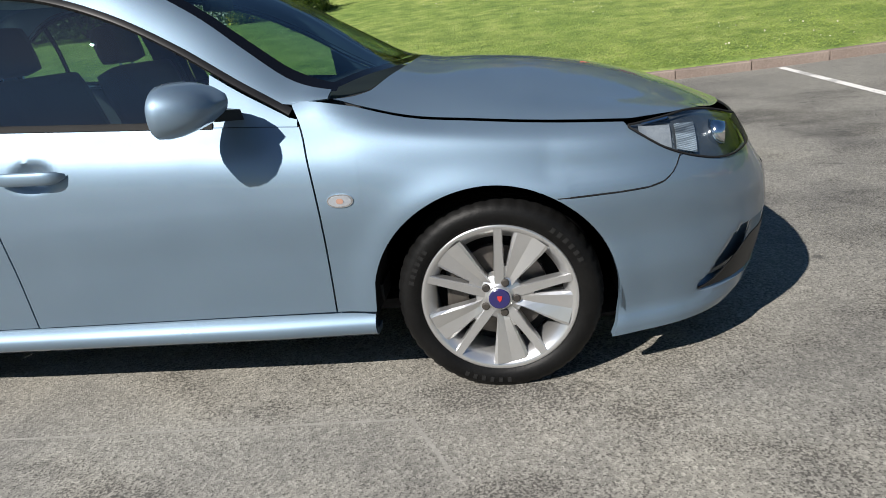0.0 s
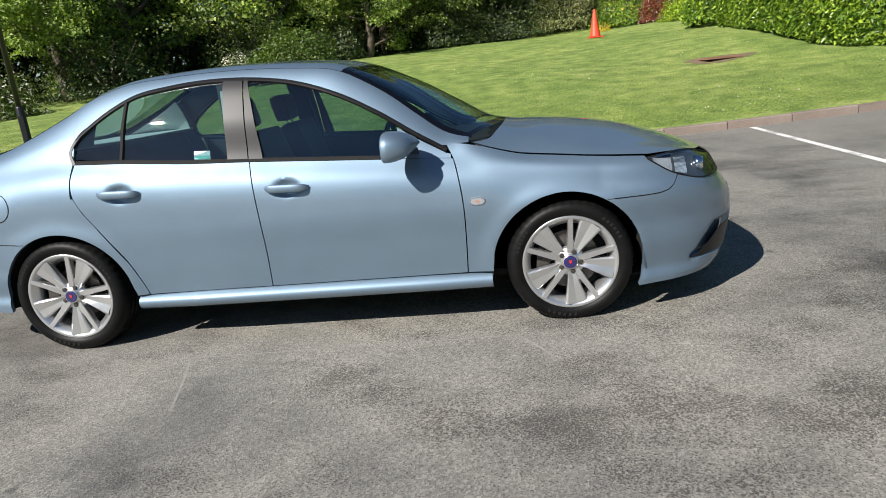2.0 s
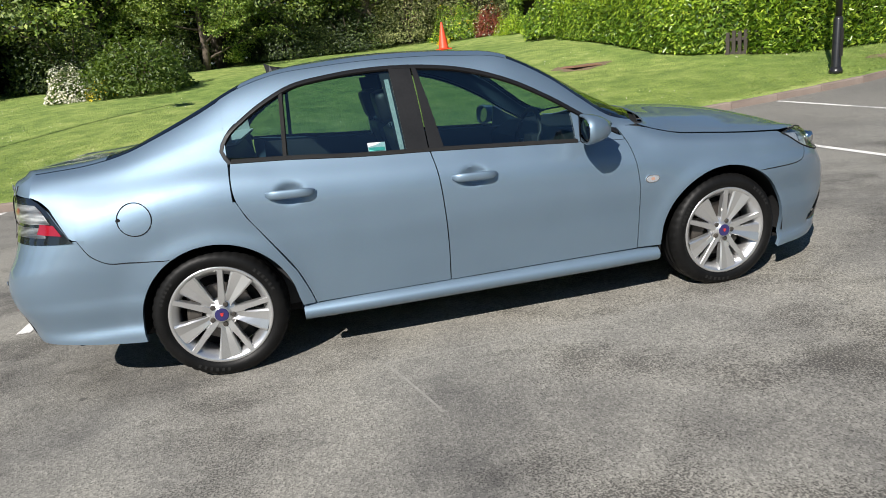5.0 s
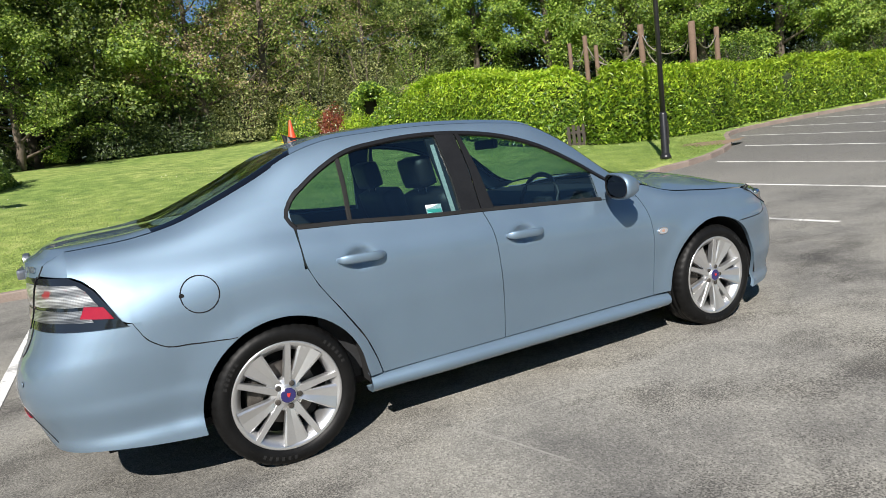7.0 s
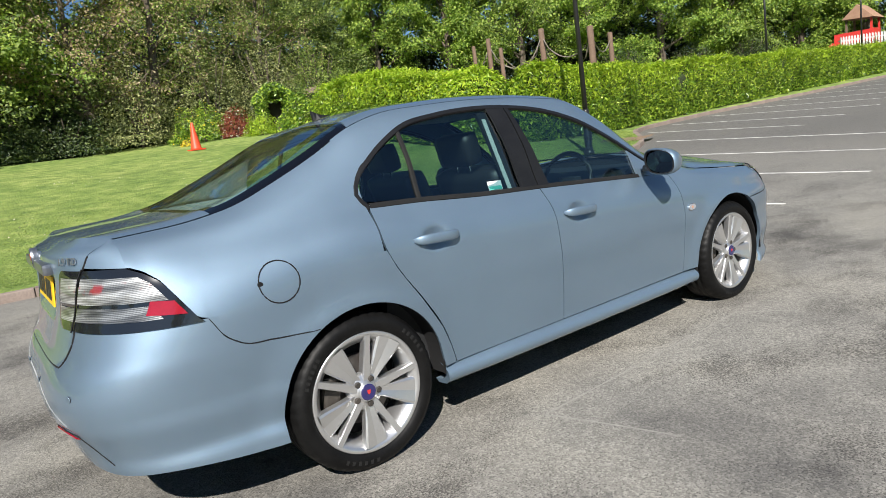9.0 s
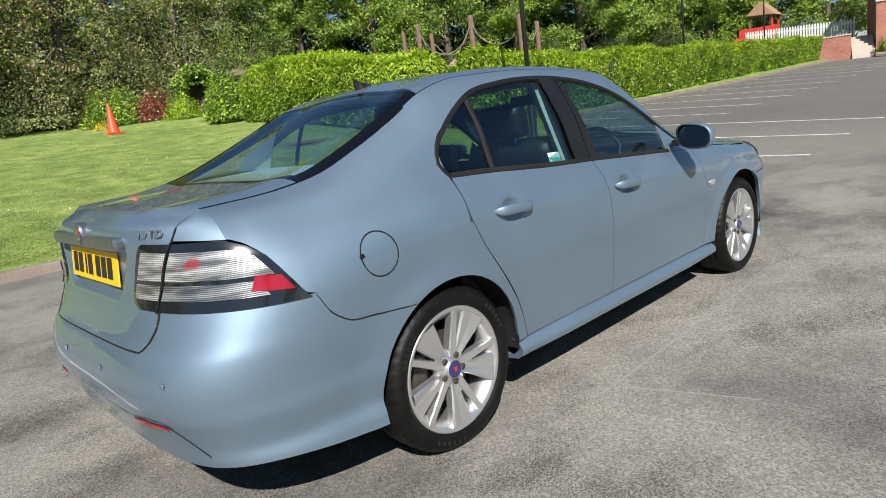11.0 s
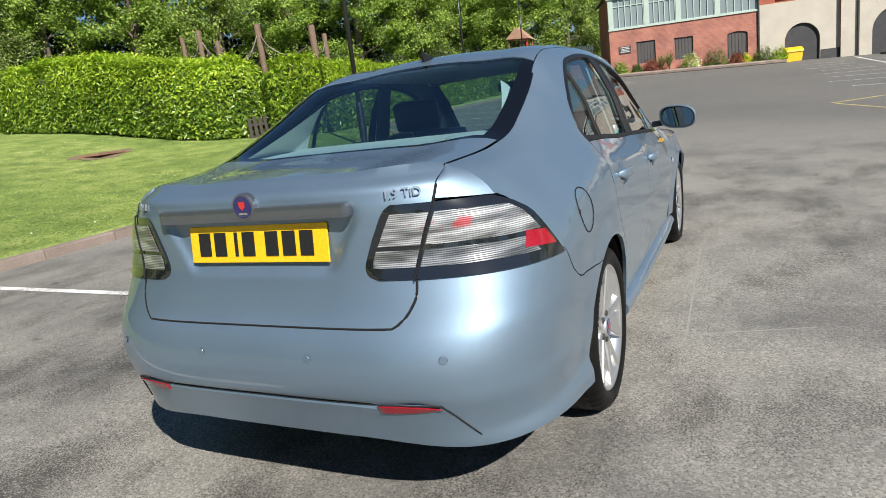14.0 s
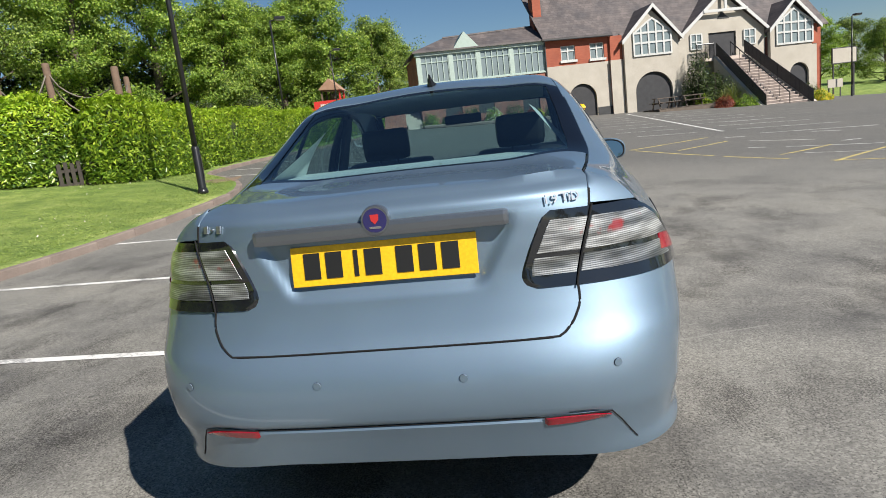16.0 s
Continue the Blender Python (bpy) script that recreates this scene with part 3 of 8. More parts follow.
def tree(name, seed, height, spread_, leaf, n_leaves, label, low=0.18, size=0.26, sparse=False, pale=None):
    """A broadleaf tree: a tapered trunk, limbs, and a crown of leaf clumps with gaps."""
    rs = np.random.RandomState(seed)
    ob = thing(name, label=label, category="tree", group="woodland trees")
    bm = bmesh.new()
    r0 = 0.022 * height + 0.04
    trunk = branch_line(rs, (0, 0, -0.3), (0.05, 0.02, 1), height * 0.86, 0.12, 7)
    tube(bm, trunk, [r0 * (1 - 0.13 * k) for k in range(7)], 9)
    part("trunk", bm, BARK, ob, flat=False)
    tips = []
    bm = bmesh.new()
    for k in range(22):
        u = low + (0.97 - low) * (k / 21) ** 0.9
        i = min(int(u * 6), 5)
        p = trunk[i].lerp(trunk[i + 1], u * 6 - i)
        a = k * 2.4 + rs.uniform(-0.4, 0.4)
        reach = spread_ * (1.05 - 0.75 * u ** 1.7) * rs.uniform(0.7, 1.1)
        limb = branch_line(rs, p, (math.cos(a), math.sin(a), 0.25 + 0.6 * u), reach, 0.3, 5)
        tube(bm, limb, [0.3 * r0 * (1 - 0.2 * j) * (1.1 - u) + 0.012 for j in range(5)], 5)
        tips += limb[2:]
        for _ in range(4):
            q = limb[rs.randint(2, 5)]
            tw = branch_line(rs, q, Vector(rs.normal(0, 1, 3)) + Vector((math.cos(a), math.sin(a), 0.2)), reach * 0.45, 0.3, 4)
            tube(bm, tw, [0.02, 0.016, 0.012, 0.007], 4)
            tips += tw[1:]
    tips.append(trunk[-1])
    part("branchwork", bm, BARK, ob, flat=False)
    tips = np.array([tuple(t) for t in tips])
    share = rs.dirichlet(np.full(len(tips), 2.0)) * n_leaves
    pts, out = [], []
    for c, k in zip(tips, share.astype(int)):
        rad = spread_ * rs.uniform(0.13, 0.27) * (0.8 if sparse else 1)
        w = rs.normal(0, 1, (k, 3))
        w /= np.linalg.norm(w, axis=1)[:, None] + 1e-9
        lean = rs.normal(0, 0.35, 2)
        q = w * rs.uniform(0.1, 1, (k, 1)) ** 0.6 * rad * np.array([1.15, 1.15, 0.42])
        q[:, 2] += q[:, 0] * lean[0] + q[:, 1] * lean[1]
        pts.append(c + q)
        out.append(w + np.array([0, 0, 0.4]))
    pts, out = np.concatenate(pts), np.concatenate(out)
    keep = pts[:, 2] > 0.4
    pts, out = pts[keep], out[keep]
    if pale is None:
        leaf_cloud("crown", pts, leaf, size, size * 0.62, ob, out * 1.15, seed, 0.3)
    else:
        j = rs.uniform(0, 1, len(pts)) < 0.3
        leaf_cloud("crown", pts[~j], leaf, size, size * 0.62, ob, out[~j] * 1.15, seed, 0.3)
        leaf_cloud("pale_foliage", pts[j], pale, size, size * 0.62, ob, out[j] * 1.15, seed + 1, 0.3)
    return ob


def bush(name, seed, at, rx, ry, h, leaf, n, label, size=0.12, flower=None, n_flower=0, aspect=0.5, category="shrub", zf=None):
    """A rounded shrub of stems and leaves with an uneven outline."""
    rs = np.random.RandomState(seed)
    zf = zf or lawn_z
    ob = thing(name, (at[0], at[1], float(zf(at[0], at[1])) - 0.03), rs.uniform(0, 360), label=label, category=category)
    stem_mesh = bpy.data.meshes.new("stem")
    bm = tube(bmesh.new(), [(0, 0, -0.05), (0.25, 0, h * 0.4), (0.55, 0, h * 0.8)], [0.03, 0.022, 0.01], 5)
    bm.to_mesh(stem_mesh)
    bm.free()
    stem_mesh.materials.append(BARK)
    for k in range(7):
        stem = new("stem", stem_mesh)
        stem.parent = ob
        stem.matrix_local = pose(0, 0, 0, 0, 0, 51 * k) @ Matrix.Diagonal((min(rx, ry), min(rx, ry), 1, 1))

    def shell(m, lo):
        w = rs.normal(0, 1, (m, 3))
        w[:, 2] = np.abs(w[:, 2]) * 0.9 - 0.1
        w /= np.linalg.norm(w, axis=1)[:, None]
        az, el = np.arctan2(w[:, 1], w[:, 0]), w[:, 2]
        r = rs.uniform(lo, 1, m) ** 0.5 * (1 + 0.13 * np.sin(4 * az + seed) + 0.1 * np.sin(7 * el + 3 * az))
        p = w * r[:, None] * np.array([rx, ry, h * 0.95])
        p[:, 2] = np.maximum(p[:, 2], rs.uniform(0, 0.12, m) * h)
        return p, w
    p, w = shell(n, 0.35)
    leaf_cloud("foliage", p, leaf, size, size * aspect, ob, w * 0.8, seed)
    if flower is not None:
        p, w = shell(n_flower, 0.9)
        leaf_cloud("blossom", p, flower, size * 0.7, size * 0.6, ob, w, seed + 1)
    return ob


def strap_plant(name, seed, at, h, n, label, zf, mat=None):
    """A tuft of long sword leaves."""
    rs = np.random.RandomState(seed)
    ob = thing(name, (at[0], at[1], float(zf(at[0], at[1])) - 0.02), 0, label=label, category="plant")
    v, f = [], []
    for _ in range(n):
        a, lean, ln = rs.uniform(0, math.tau), rs.uniform(0.15, 0.95), h * rs.uniform(0.7, 1.1)
        d, s = Vector((math.cos(a), math.sin(a), 0)), Vector((-math.sin(a), math.cos(a), 0))
        b = len(v)
        for j in range(5):
            t = j / 4
            p = d * (ln * lean * t * t * 0.9) + Vector((0, 0, ln * t * (1 - 0.35 * lean * t)))
            w = 0.035 * (1 - t) ** 0.6 + 0.002
            v += [p - s * w, p + s * w]
        f += [(b + 2 * j, b + 2 * j + 1, b + 2 * j + 3, b + 2 * j + 2) for j in range(4)]
    raw("foliage", v, f, mat or STRAP_LEAF, ob)
    return ob


GREEN = "tall broadleaf tree in full spring leaf"
models = [
    tree("tree", 11, 12.0, 4.6, TREE_LEAF, 38000, "tall broadleaf tree in full green leaf", 0.10, 0.18, pale=TREE_LEAF_PALE),
    tree("tree", 12, 13.0, 4.2, TREE_LEAF_PALE, 36000, "tall tree with bright young green leaves", 0.12, 0.185),
    tree("tree", 13, 11.5, 4.4, TREE_LEAF_DARK, 38000, "dark leafy tree at the wood's edge", 0.04, 0.15, pale=TREE_LEAF),
    tree("tree", 14, 11.0, 4.0, TREE_LEAF, 19000, "thin tree with sparse leaves and bare twigs", 0.2, 0.125, True, BLOSSOM_LEAF),
    tree("tree", 17, 10.0, 3.8, BLOSSOM_LEAF, 19000, "tree with brown faded blossom and few leaves", 0.2, 0.12, True, TREE_LEAF_PALE),
    tree("tree", 19, 12.0, 4.6, TREE_LEAF_DARK, 7000, "dark leafy tree deep in the wood", 0.08, 0.38, pale=TREE_LEAF),
]
spots = [  # model, x, y, turn, size
    (2, -25, 17, 10, 1.0), (0, -20, 22, 200, 1.05), (2, -14.5, 24, 80, 1.1), (0, -9.5, 28, 300, 1.0), (2, -4.5, 31, 45, 1.05),
    (0, 0.5, 33, 120, 1.0), (4, 3.4, 31.5, 200, 1.1), (3, 6.6, 34, 20, 1.1), (2, -1.5, 32, 90, 1.1), (3, 10.5, 37.5, 150, 1.1),
    (3, 14.5, 38, 60, 1.05), (2, 19, 39, 10, 0.95), (1, 24, 38.5, 250, 1.0), (1, 29, 36, 130, 1.05), (0, 34, 33.5, 30, 1.05),
    (1, 38.5, 30.5, 320, 1.1), (1, 43.5, 27.5, 170, 1.15), (0, 48.5, 25.5, 75, 1.0), (1, 53.5, 21.5, 210, 0.95), (2, 58, 20, 20, 1.0),
    (2, -31, 12, 60, 1.1), (5, -17, 31, 15, 1.0), (5, -7, 37, 100, 1.0), (5, 14, 46, 220, 1.25), (0, 24, 47, 10, 1.25),
    (5, 35, 43, 90, 1.25), (5, 45, 36, 140, 1.25), (2, 54, 30, 260, 1.15), (2, 64, 22, 33, 1.0), (0, 62, 13, 80, 0.86),
    (5, 1, 42, 12, 1.0), (2, -28, 26, 140, 1.0), (0, 70, -26, 40, 0.75), (1, 78, -34, 140, 0.8), (0, 64, -34, 250, 0.6), (2, 90, -44, 20, 0.9),
    (0, -4.8, 27.4, 33, 0.62), (0, -15.5, 20.4, 140, 0.72), (2, 95, -30, 77, 0.8), (0, 80, -52, 10, 0.8),
    (1, 52.5, 21.5, 33, 1.0), (1, 55.5, 17.5, 140, 1.15), (0, 58.5, 14.0, 200, 0.95), (2, 60, 25, 90, 1.3), (1, 47, 24, 300, 1.0), (2, 66, 10.5, 10, 0.75),
    (5, -38, 22, 40, 0.95), (5, -22, 34, 140, 0.95), (5, -12, 39, 240, 0.95), (5, -2, 44, 340, 0.95), (5, 8, 47, 80, 0.95), (5, 19, 50, 180, 1.4), (5, 30, 48, 280, 1.4), (5, 40, 43, 20, 1.4), (5, 50, 38, 120, 1.4),
    # never in view: trees added behind the camera for reflections in the car
    (5, -42, -34, 0, 1.1), (5, -30, -38, 90, 1.0), (5, -18, -36, 200, 1.1), (5, -6, -40, 300, 1.0), (5, 8, -38, 45, 1.1), (5, 22, -42, 130, 1.1), (5, -50, -18, 70, 1.1), (5, -54, -2, 160, 1.1), (5, -52, 14, 250, 1.0),
]
used = set()
for i, x, y, turn, k in spots:
    z = float(lawn_z(x, y)) if x < 44 else 2.2 if y > 0 else 0.3
    m = pose(x, y, z, 0, 0, turn) @ Matrix.Scale(k, 4)
    if i in used:
        c = copy_thing(models[i], m)
        c.scale = (k, k, k)
    else:
        used.add(i)
        models[i].matrix_world = m
# undergrowth along the wood's edge, its leaves darkened for the canopy's shade
under = [(-24, 14.5, 3, 2.4, 2), (-19, 18.5, 3, 2.6, 2), (-14, 21, 3, 2.6, 2), (-9.5, 24.5, 2.6, 2.4, 0), (-6.0, 27.5, 1.8, 2.0, 2), (-0.9, 29.5, 2.0, 2.2, 2), (2.0, 31, 2.4, 2.2, 2),
         (5.6, 33.2, 2.4, 2.0, 0), (13, 30, 2.2, 2.2, 2), (16.5, 31, 2.5, 2.6, 0), (21, 32, 2.6, 2.4, 2), (26, 31, 2.6, 2.6, 0), (31, 29, 2.6, 2.6, 2), (36, 26, 2.6, 2.6, 2), (41, 23.5, 2.4, 2.2, 2), (46, 22, 2.4, 2.4, 2)]
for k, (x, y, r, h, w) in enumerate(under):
    bush("undergrowth", 100 + k, (x, y), r, r * 0.8, h, UNDER_LEAF, 6500, "undergrowth at the wood's edge with leaves darkened for canopy shade", 0.14)
# thickets coloured near black, as a backing for the wood's shaded depth
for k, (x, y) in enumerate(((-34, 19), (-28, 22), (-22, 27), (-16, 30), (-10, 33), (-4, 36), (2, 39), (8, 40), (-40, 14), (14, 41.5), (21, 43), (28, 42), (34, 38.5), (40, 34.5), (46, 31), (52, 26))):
    bush("undergrowth", 140 + k, (x, y), 4.8, 3.6, 7.0 if x > 0 else 6.0, WOOD_SHADE_LEAF, 3600, "tall thicket with leaves coloured as shade inside the wood", 0.5)
bush("shrub", 31, (-5.7, 18.7), 1.9, 1.6, 1.95, SHRUB_LEAF, 9000, "large rounded green shrub on the lawn", 0.13)
bush("flowering_shrub", 32, (-7.6, 18.0), 0.75, 0.7, 1.05, SHRUB_LEAF, 1600, "low shrub covered with white blossom on the lawn", 0.1, WHITE_FLOWER, 1500)
bush("flowering_shrub", 33, (-6.6, 17.4), 0.45, 0.4, 0.6, SHRUB_LEAF, 700, "small shrub with yellow flowers on the lawn", 0.09, YELLOW_FLOWER, 160)
bush("shrub", 34, (7.25, 28.0), 1.45, 1.3, 1.75, HEDGE_LEAF, 6500, "clipped rounded green shrub by the wood", 0.12, YELLOW_FLOWER, 160)
bush("shrub", 35, (8.25, 26.6), 0.75, 0.7, 1.4, RED_LEAF, 2600, "shrub with red and cream young leaves", 0.11, WHITE_FLOWER, 150)
bush("shrub", 36, (6.0, 26.6), 0.42, 0.35, 0.36, YELLOW_FLOWER, 420, "low clump of yellow flowers in the grass", 0.08)
bush("shrub", 37, (-15.5, 16.5), 1.5, 1.2, 1.5, SHRUB_LEAF, 3500, "green shrub with white blossom by the wood", 0.13, WHITE_FLOWER, 900)
bush("shrub", 38, (8.75, 24.8), 0.75, 0.7, 1.0, HEDGE_TIP, 2000, "pale green shrub beside the hedge", 0.11)
bush("shrub", 39, (9.35, 20.9), 1.5, 1.4, 1.75, HEDGE_LEAF, 8000, "clipped round laurel at the hedge's end", 0.14)
bush("shrub", 40, (11.9, 27.6), 1.9, 1.6, 2.2, TREE_LEAF, 6500, "loose green shrub behind the ivy arch", 0.14)


for k, (x, y, r, h, leaf) in enumerate(((5.2, 31.2, 2.3, 4.6, OLIVE_LEAF), (9.2, 32.3, 2.4, 5.2, OLIVE_LEAF), (12.6, 32.6, 2.6, 5.4, OLIVE_LEAF), (16.2, 33.2, 2.5, 5.0, TREE_LEAF), (1.6, 32.0, 2.0, 3.6, UNDER_LEAF))):
    bush("tall_shrub", 180 + k, (x, y), r, r * 0.85, h, leaf, 9500, "tall loose shrub in spring leaf before the wood", 0.13)


def ivy_arch(x, y, turn):
    """A garden arch grown over with ivy; a dark panel stands for its shaded hollow."""
    ob = thing("ivy_arch", (x, y, float(lawn_z(x, y)) - 0.05), turn, label="garden arch overgrown with dark green ivy", category="arch")
    for a in (-0.42, 0.42):
        part("post", a_box(a - 0.05, a + 0.05, -0.05, 0.05, 0, 1.75), POST_WOOD, ob)
    part("lintel", a_box(-0.6, 0.6, -0.05, 0.05, 1.75, 1.84), POST_WOOD, ob)
    rs_ = np.random.RandomState(77)
    n = 7500
    a = rs_.uniform(0, math.pi, n)
    w = rs_.uniform(0, 1, n) ** 0.6
    px = np.cos(a) * (0.42 + 0.55 * w) * (1 + 0.12 * np.sin(5 * a))
    pz = np.where(rs_.uniform(0, 1, n) < 0.5, rs_.uniform(0.05, 1.5, n), 1.25 + np.sin(a) * (0.35 + 0.7 * w))
    side_ = pz < 1.4
    px = np.where(side_, np.sign(px) * (0.30 + 0.62 * w), px)
    py = rs_.normal(0, 0.22, n) - 0.25 * (1 - np.abs(2 * w - 1))
    pts = np.stack([px, py, pz], 1)
    leaf_cloud("foliage", pts, HEDGE_LEAF, 0.13, 0.09, ob, np.stack([0.3 * px, np.full(n, -0.9), 0.3 * pz], 1), 78, 0.5)
    # panel added to give the arch's hollow its shade
    part("hollow_shade", a_box(-0.5, 0.5, 0.45, 0.55, 0, 1.8), SLAT, ob, "dark panel standing for the shade inside the arch")
    return ob


ivy_arch(10.2, 26.3, -22)


# ---- street furniture on the lawn ----
def lamp_post(x, y, z, h, turn):
    ob = thing("lamp_post", (x, y, z), turn, label="tall black painted steel lamp post on the grass", category="lamp post", group="car park lamp posts")
    part("base_column", tube(bmesh.new(), [(0, 0, -0.2), (0, 0, 0.02), (0, 0, 0.03), (0, 0, 0.95), (0, 0, 1.0)], [0.085, 0.085, 0.082, 0.08, 0.06], 16), BLACK_PAINT, ob, flat=False)
    part("base_collar", tube(bmesh.new(), [(0, 0, 0.0), (0, 0, 0.05), (0, 0, 0.12)], [0.12, 0.115, 0.085], 16), BLACK_PAINT, ob, flat=False)
    part("shaft", tube(bmesh.new(), [(0, 0, 0.99), (0, 0, h)], [0.055, 0.042], 14), BLACK_PAINT, ob, flat=False)
    part("service_door", a_box(-0.045, 0.045, -0.088, -0.076, 0.3, 0.8, 0.004), BLACK_PAINT, ob)
    part("bracket", tube(bmesh.new(), [(0, 0, h - 0.05), (0, -0.3, h + 0.05)], [0.03, 0.025], 8), BLACK_PAINT, ob)
    head = part("lantern", a_box(-0.2, 0.2, -0.75, -0.22, h, h + 0.14, 0.03), BLACK_PAINT, ob)
    LENS = bpy.data.materials.get("lantern_lens") or material("lantern_lens", (0.6, 0.6, 0.58), 0.2)
    part("lens", a_box(-0.16, 0.16, -0.7, -0.3, h - 0.02, h - 0.002, 0.005), LENS, head, "pale glass lens")
    return ob


lamp_post(8.83, 6.56, float(lawn_z(8.83, 6.56)), 7.0, 20)
lamp_post(-8.84, 8.93, float(lawn_z(-8.84, 8.93)), 7.0, 20)
lamp_post(28.2, 12.0, 1.3, 6.4, 20)
lamp_post(44.5, 14.0, 2.2, 6.0, 20)

cone = thing("traffic_cone", (4.92, 21.9, float(lawn_z(4.92, 21.9)) - 0.01), 10, label="faded orange traffic cone on the lawn", category="traffic cone")
part("base", a_box(-0.25, 0.25, -0.25, 0.25, 0, 0.05, 0.015), CONE_ORANGE, cone)
part("body", tube(bmesh.new(), [(0, 0, 0.045), (0, 0, 0.08), (0, 0, 1.0), (0, 0, 1.03)], [0.21, 0.195, 0.045, 0.035], 24), CONE_ORANGE, cone, flat=False)


# ---- adventure playground behind the hedge ----
def wood_post(x, y, top, r):
    ob = thing("wooden_post", (x, y, 1.4), 0, label="tall brown weathered wooden playground post", category="post", group="playground posts")
    part("pole", tube(bmesh.new(), [(0, 0, -0.3), (0.02, 0, 0.5 * (top - 1.4)), (0, 0, top - 1.43), (0, 0, top - 1.4)], [r * 1.06, r, r * 0.97, r * 0.8], 12), POST_WOOD, ob, flat=False)
    return ob


def by_way(az, d):
    return -1.87 + d * math.cos(radians(az)), -3.5 + d * math.sin(radians(az))


posts = []
for az, el, d, r in ((50.35, 7.87, 34, 0.10), (49.05, 8.31, 34, 0.12), (48.2, 7.41, 31, 0.10), (44.55, 8.46, 33, 0.15), (40.65, 8.04, 30, 0.15), (38.85, 7.28, 35.5, 0.13)):
    x, y = by_way(az, d)
    posts.append((x, y, 1.26 + d * math.tan(radians(el - 0.25))))
    wood_post(x, y, posts[-1][2], r)
ROPE = surface("grey_rope", (0.16, 0.14, 0.11), (0.24, 0.21, 0.17), 5, 60, 0.9)
for k, (a, b) in enumerate(((0, 1), (1, 3), (1, 3), (2, 3), (3, 4), (3, 4), (4, 5))):
    A, B = Vector(posts[a]), Vector(posts[b])
    sag = 0.7 + 0.35 * (k % 2)
    pts = [A.lerp(B, t / 8) - Vector((0, 0, 0.35 + 0.3 * (k % 3) + sag * math.sin(math.pi * t / 8))) for t in range(9)]
    pts[0], pts[-1] = A - Vector((0, 0, 0.35)), B - Vector((0, 0, 0.35))
    tagged(part("playground_rope", tube(bmesh.new(), pts, 0.03, 5), ROPE, flat=False), label="slack grey rope slung between playground posts", category="rope", group="playground ropes")


def hut(x, y, z, w, h, eave, turn, mat, label):
    ob = thing("playground_hut", (x, y, z), turn, label=label, category="hut")
    part("wall", a_box(-w * 0.42, w * 0.42, -w * 0.42, w * 0.42, -1.0, eave + 0.02), SLAT, ob)
    bm = bmesh.new()
    a = [bm.verts.new((sx * w / 2, sy * w / 2, eave)) for sx, sy in ((-1, -1), (1, -1), (1, 1), (-1, 1))]
    t = bm.verts.new((0, 0, h))
    bm.faces.new(a[::-1])
    for k in range(4):
        bm.faces.new((a[k], a[(k + 1) % 4], t))
    part("roof", bm, mat, ob)
    return ob


HUT_ROOF = surface("brown_felt_roof", (0.16, 0.11, 0.085), (0.23, 0.16, 0.12), 3, 40, 0.9)
hx, hy = by_way(46.4, 31)
hut(hx, hy, 1.3, 2.0, 1.6 + 1.05, 1.55, 30, surface("pale_brown_roof", (0.24, 0.17, 0.13), (0.32, 0.24, 0.19), 3, 40, 0.9), "small pointed timber play hut")
hut(14.2, 29.8, 2.5, 2.6, 2.7, 2.2, 25, HUT_ROOF, "low timber shelter with a brown pitched roof")

RED_PLASTIC = surface("red_play_panel", (0.55, 0.03, 0.025), (0.65, 0.05, 0.04), 4, 40, 0.45, 0.05)
PLAY_ROOF = surface("pink_grey_roof", (0.30, 0.17, 0.11), (0.38, 0.23, 0.15), 3, 40, 0.9)
play = thing("play_tower", (50.0, 15.9, 2.6), 5, label="red children's play tower with a pitched roof", category="play tower")
for sx in (-0.9, 0.9):
    for sy in (-0.75, 0.75):
        part("post", a_box(sx - 0.06, sx + 0.06, sy - 0.06, sy + 0.06, -1, 3.2), RED_PLASTIC if sy < 0 else POST_WOOD, play)
part("panel", a_box(-1.02, -0.96, -0.9, 1.5, 1.6, 2.35, 0.01), RED_PLASTIC, play)
part("panel", a_box(-0.9, 0.9, -0.84, -0.8, 1.6, 2.4, 0.01), RED_PLASTIC, play)
part("platform", a_box(-0.95, 0.95, -0.8, 0.8, 1.5, 1.6), POST_WOOD, play)
bm = bmesh.new()
prism(bm, [(-1.2, -1.0, 3.1), (-1.2, 0.95, 3.25), (-1.2, 0.0, 4.1)], (2.4, 0, 0))
part("roof", bm, PLAY_ROOF, play)
part("slide", tube(bmesh.new(), [(-1, 1.5, 1.7), (-1.2, 2.4, 1.1), (-1.3, 3.4, 0.5)], [0.16, 0.16, 0.16], 8), RED_PLASTIC, play)

WHITE_WOOD = surface("white_painted_wood", (0.72, 0.71, 0.68), (0.8, 0.79, 0.77), 4, 40, 0.5, 0.1)
picket = thing("picket_fence", (46.0, 0, 0), 0, label="white painted wooden picket fence on a low wall", category="fence")
for k in range(40):
    y = 9.1 + k * 0.17
    z = 3.15 + 0.05 * k * 0.17
    bm = bmesh.new()
    prism(bm, [(0, y, z), (0, y + 0.1, z), (0, y + 0.1, z + 1.0), (0, y + 0.05, z + 1.08), (0, y, z + 1.0)], (0.025, 0, 0))
    part("picket", bm, WHITE_WOOD, picket)
for dz in (0.25, 0.75):
    part("rail", prism(bmesh.new(), [(0.03, 9.0, 3.15 + dz), (0.03, 15.95, 3.49 + dz), (0.03, 15.95, 3.58 + dz), (0.03, 9.0, 3.24 + dz)], (0.04, 0, 0)), WHITE_WOOD, picket)
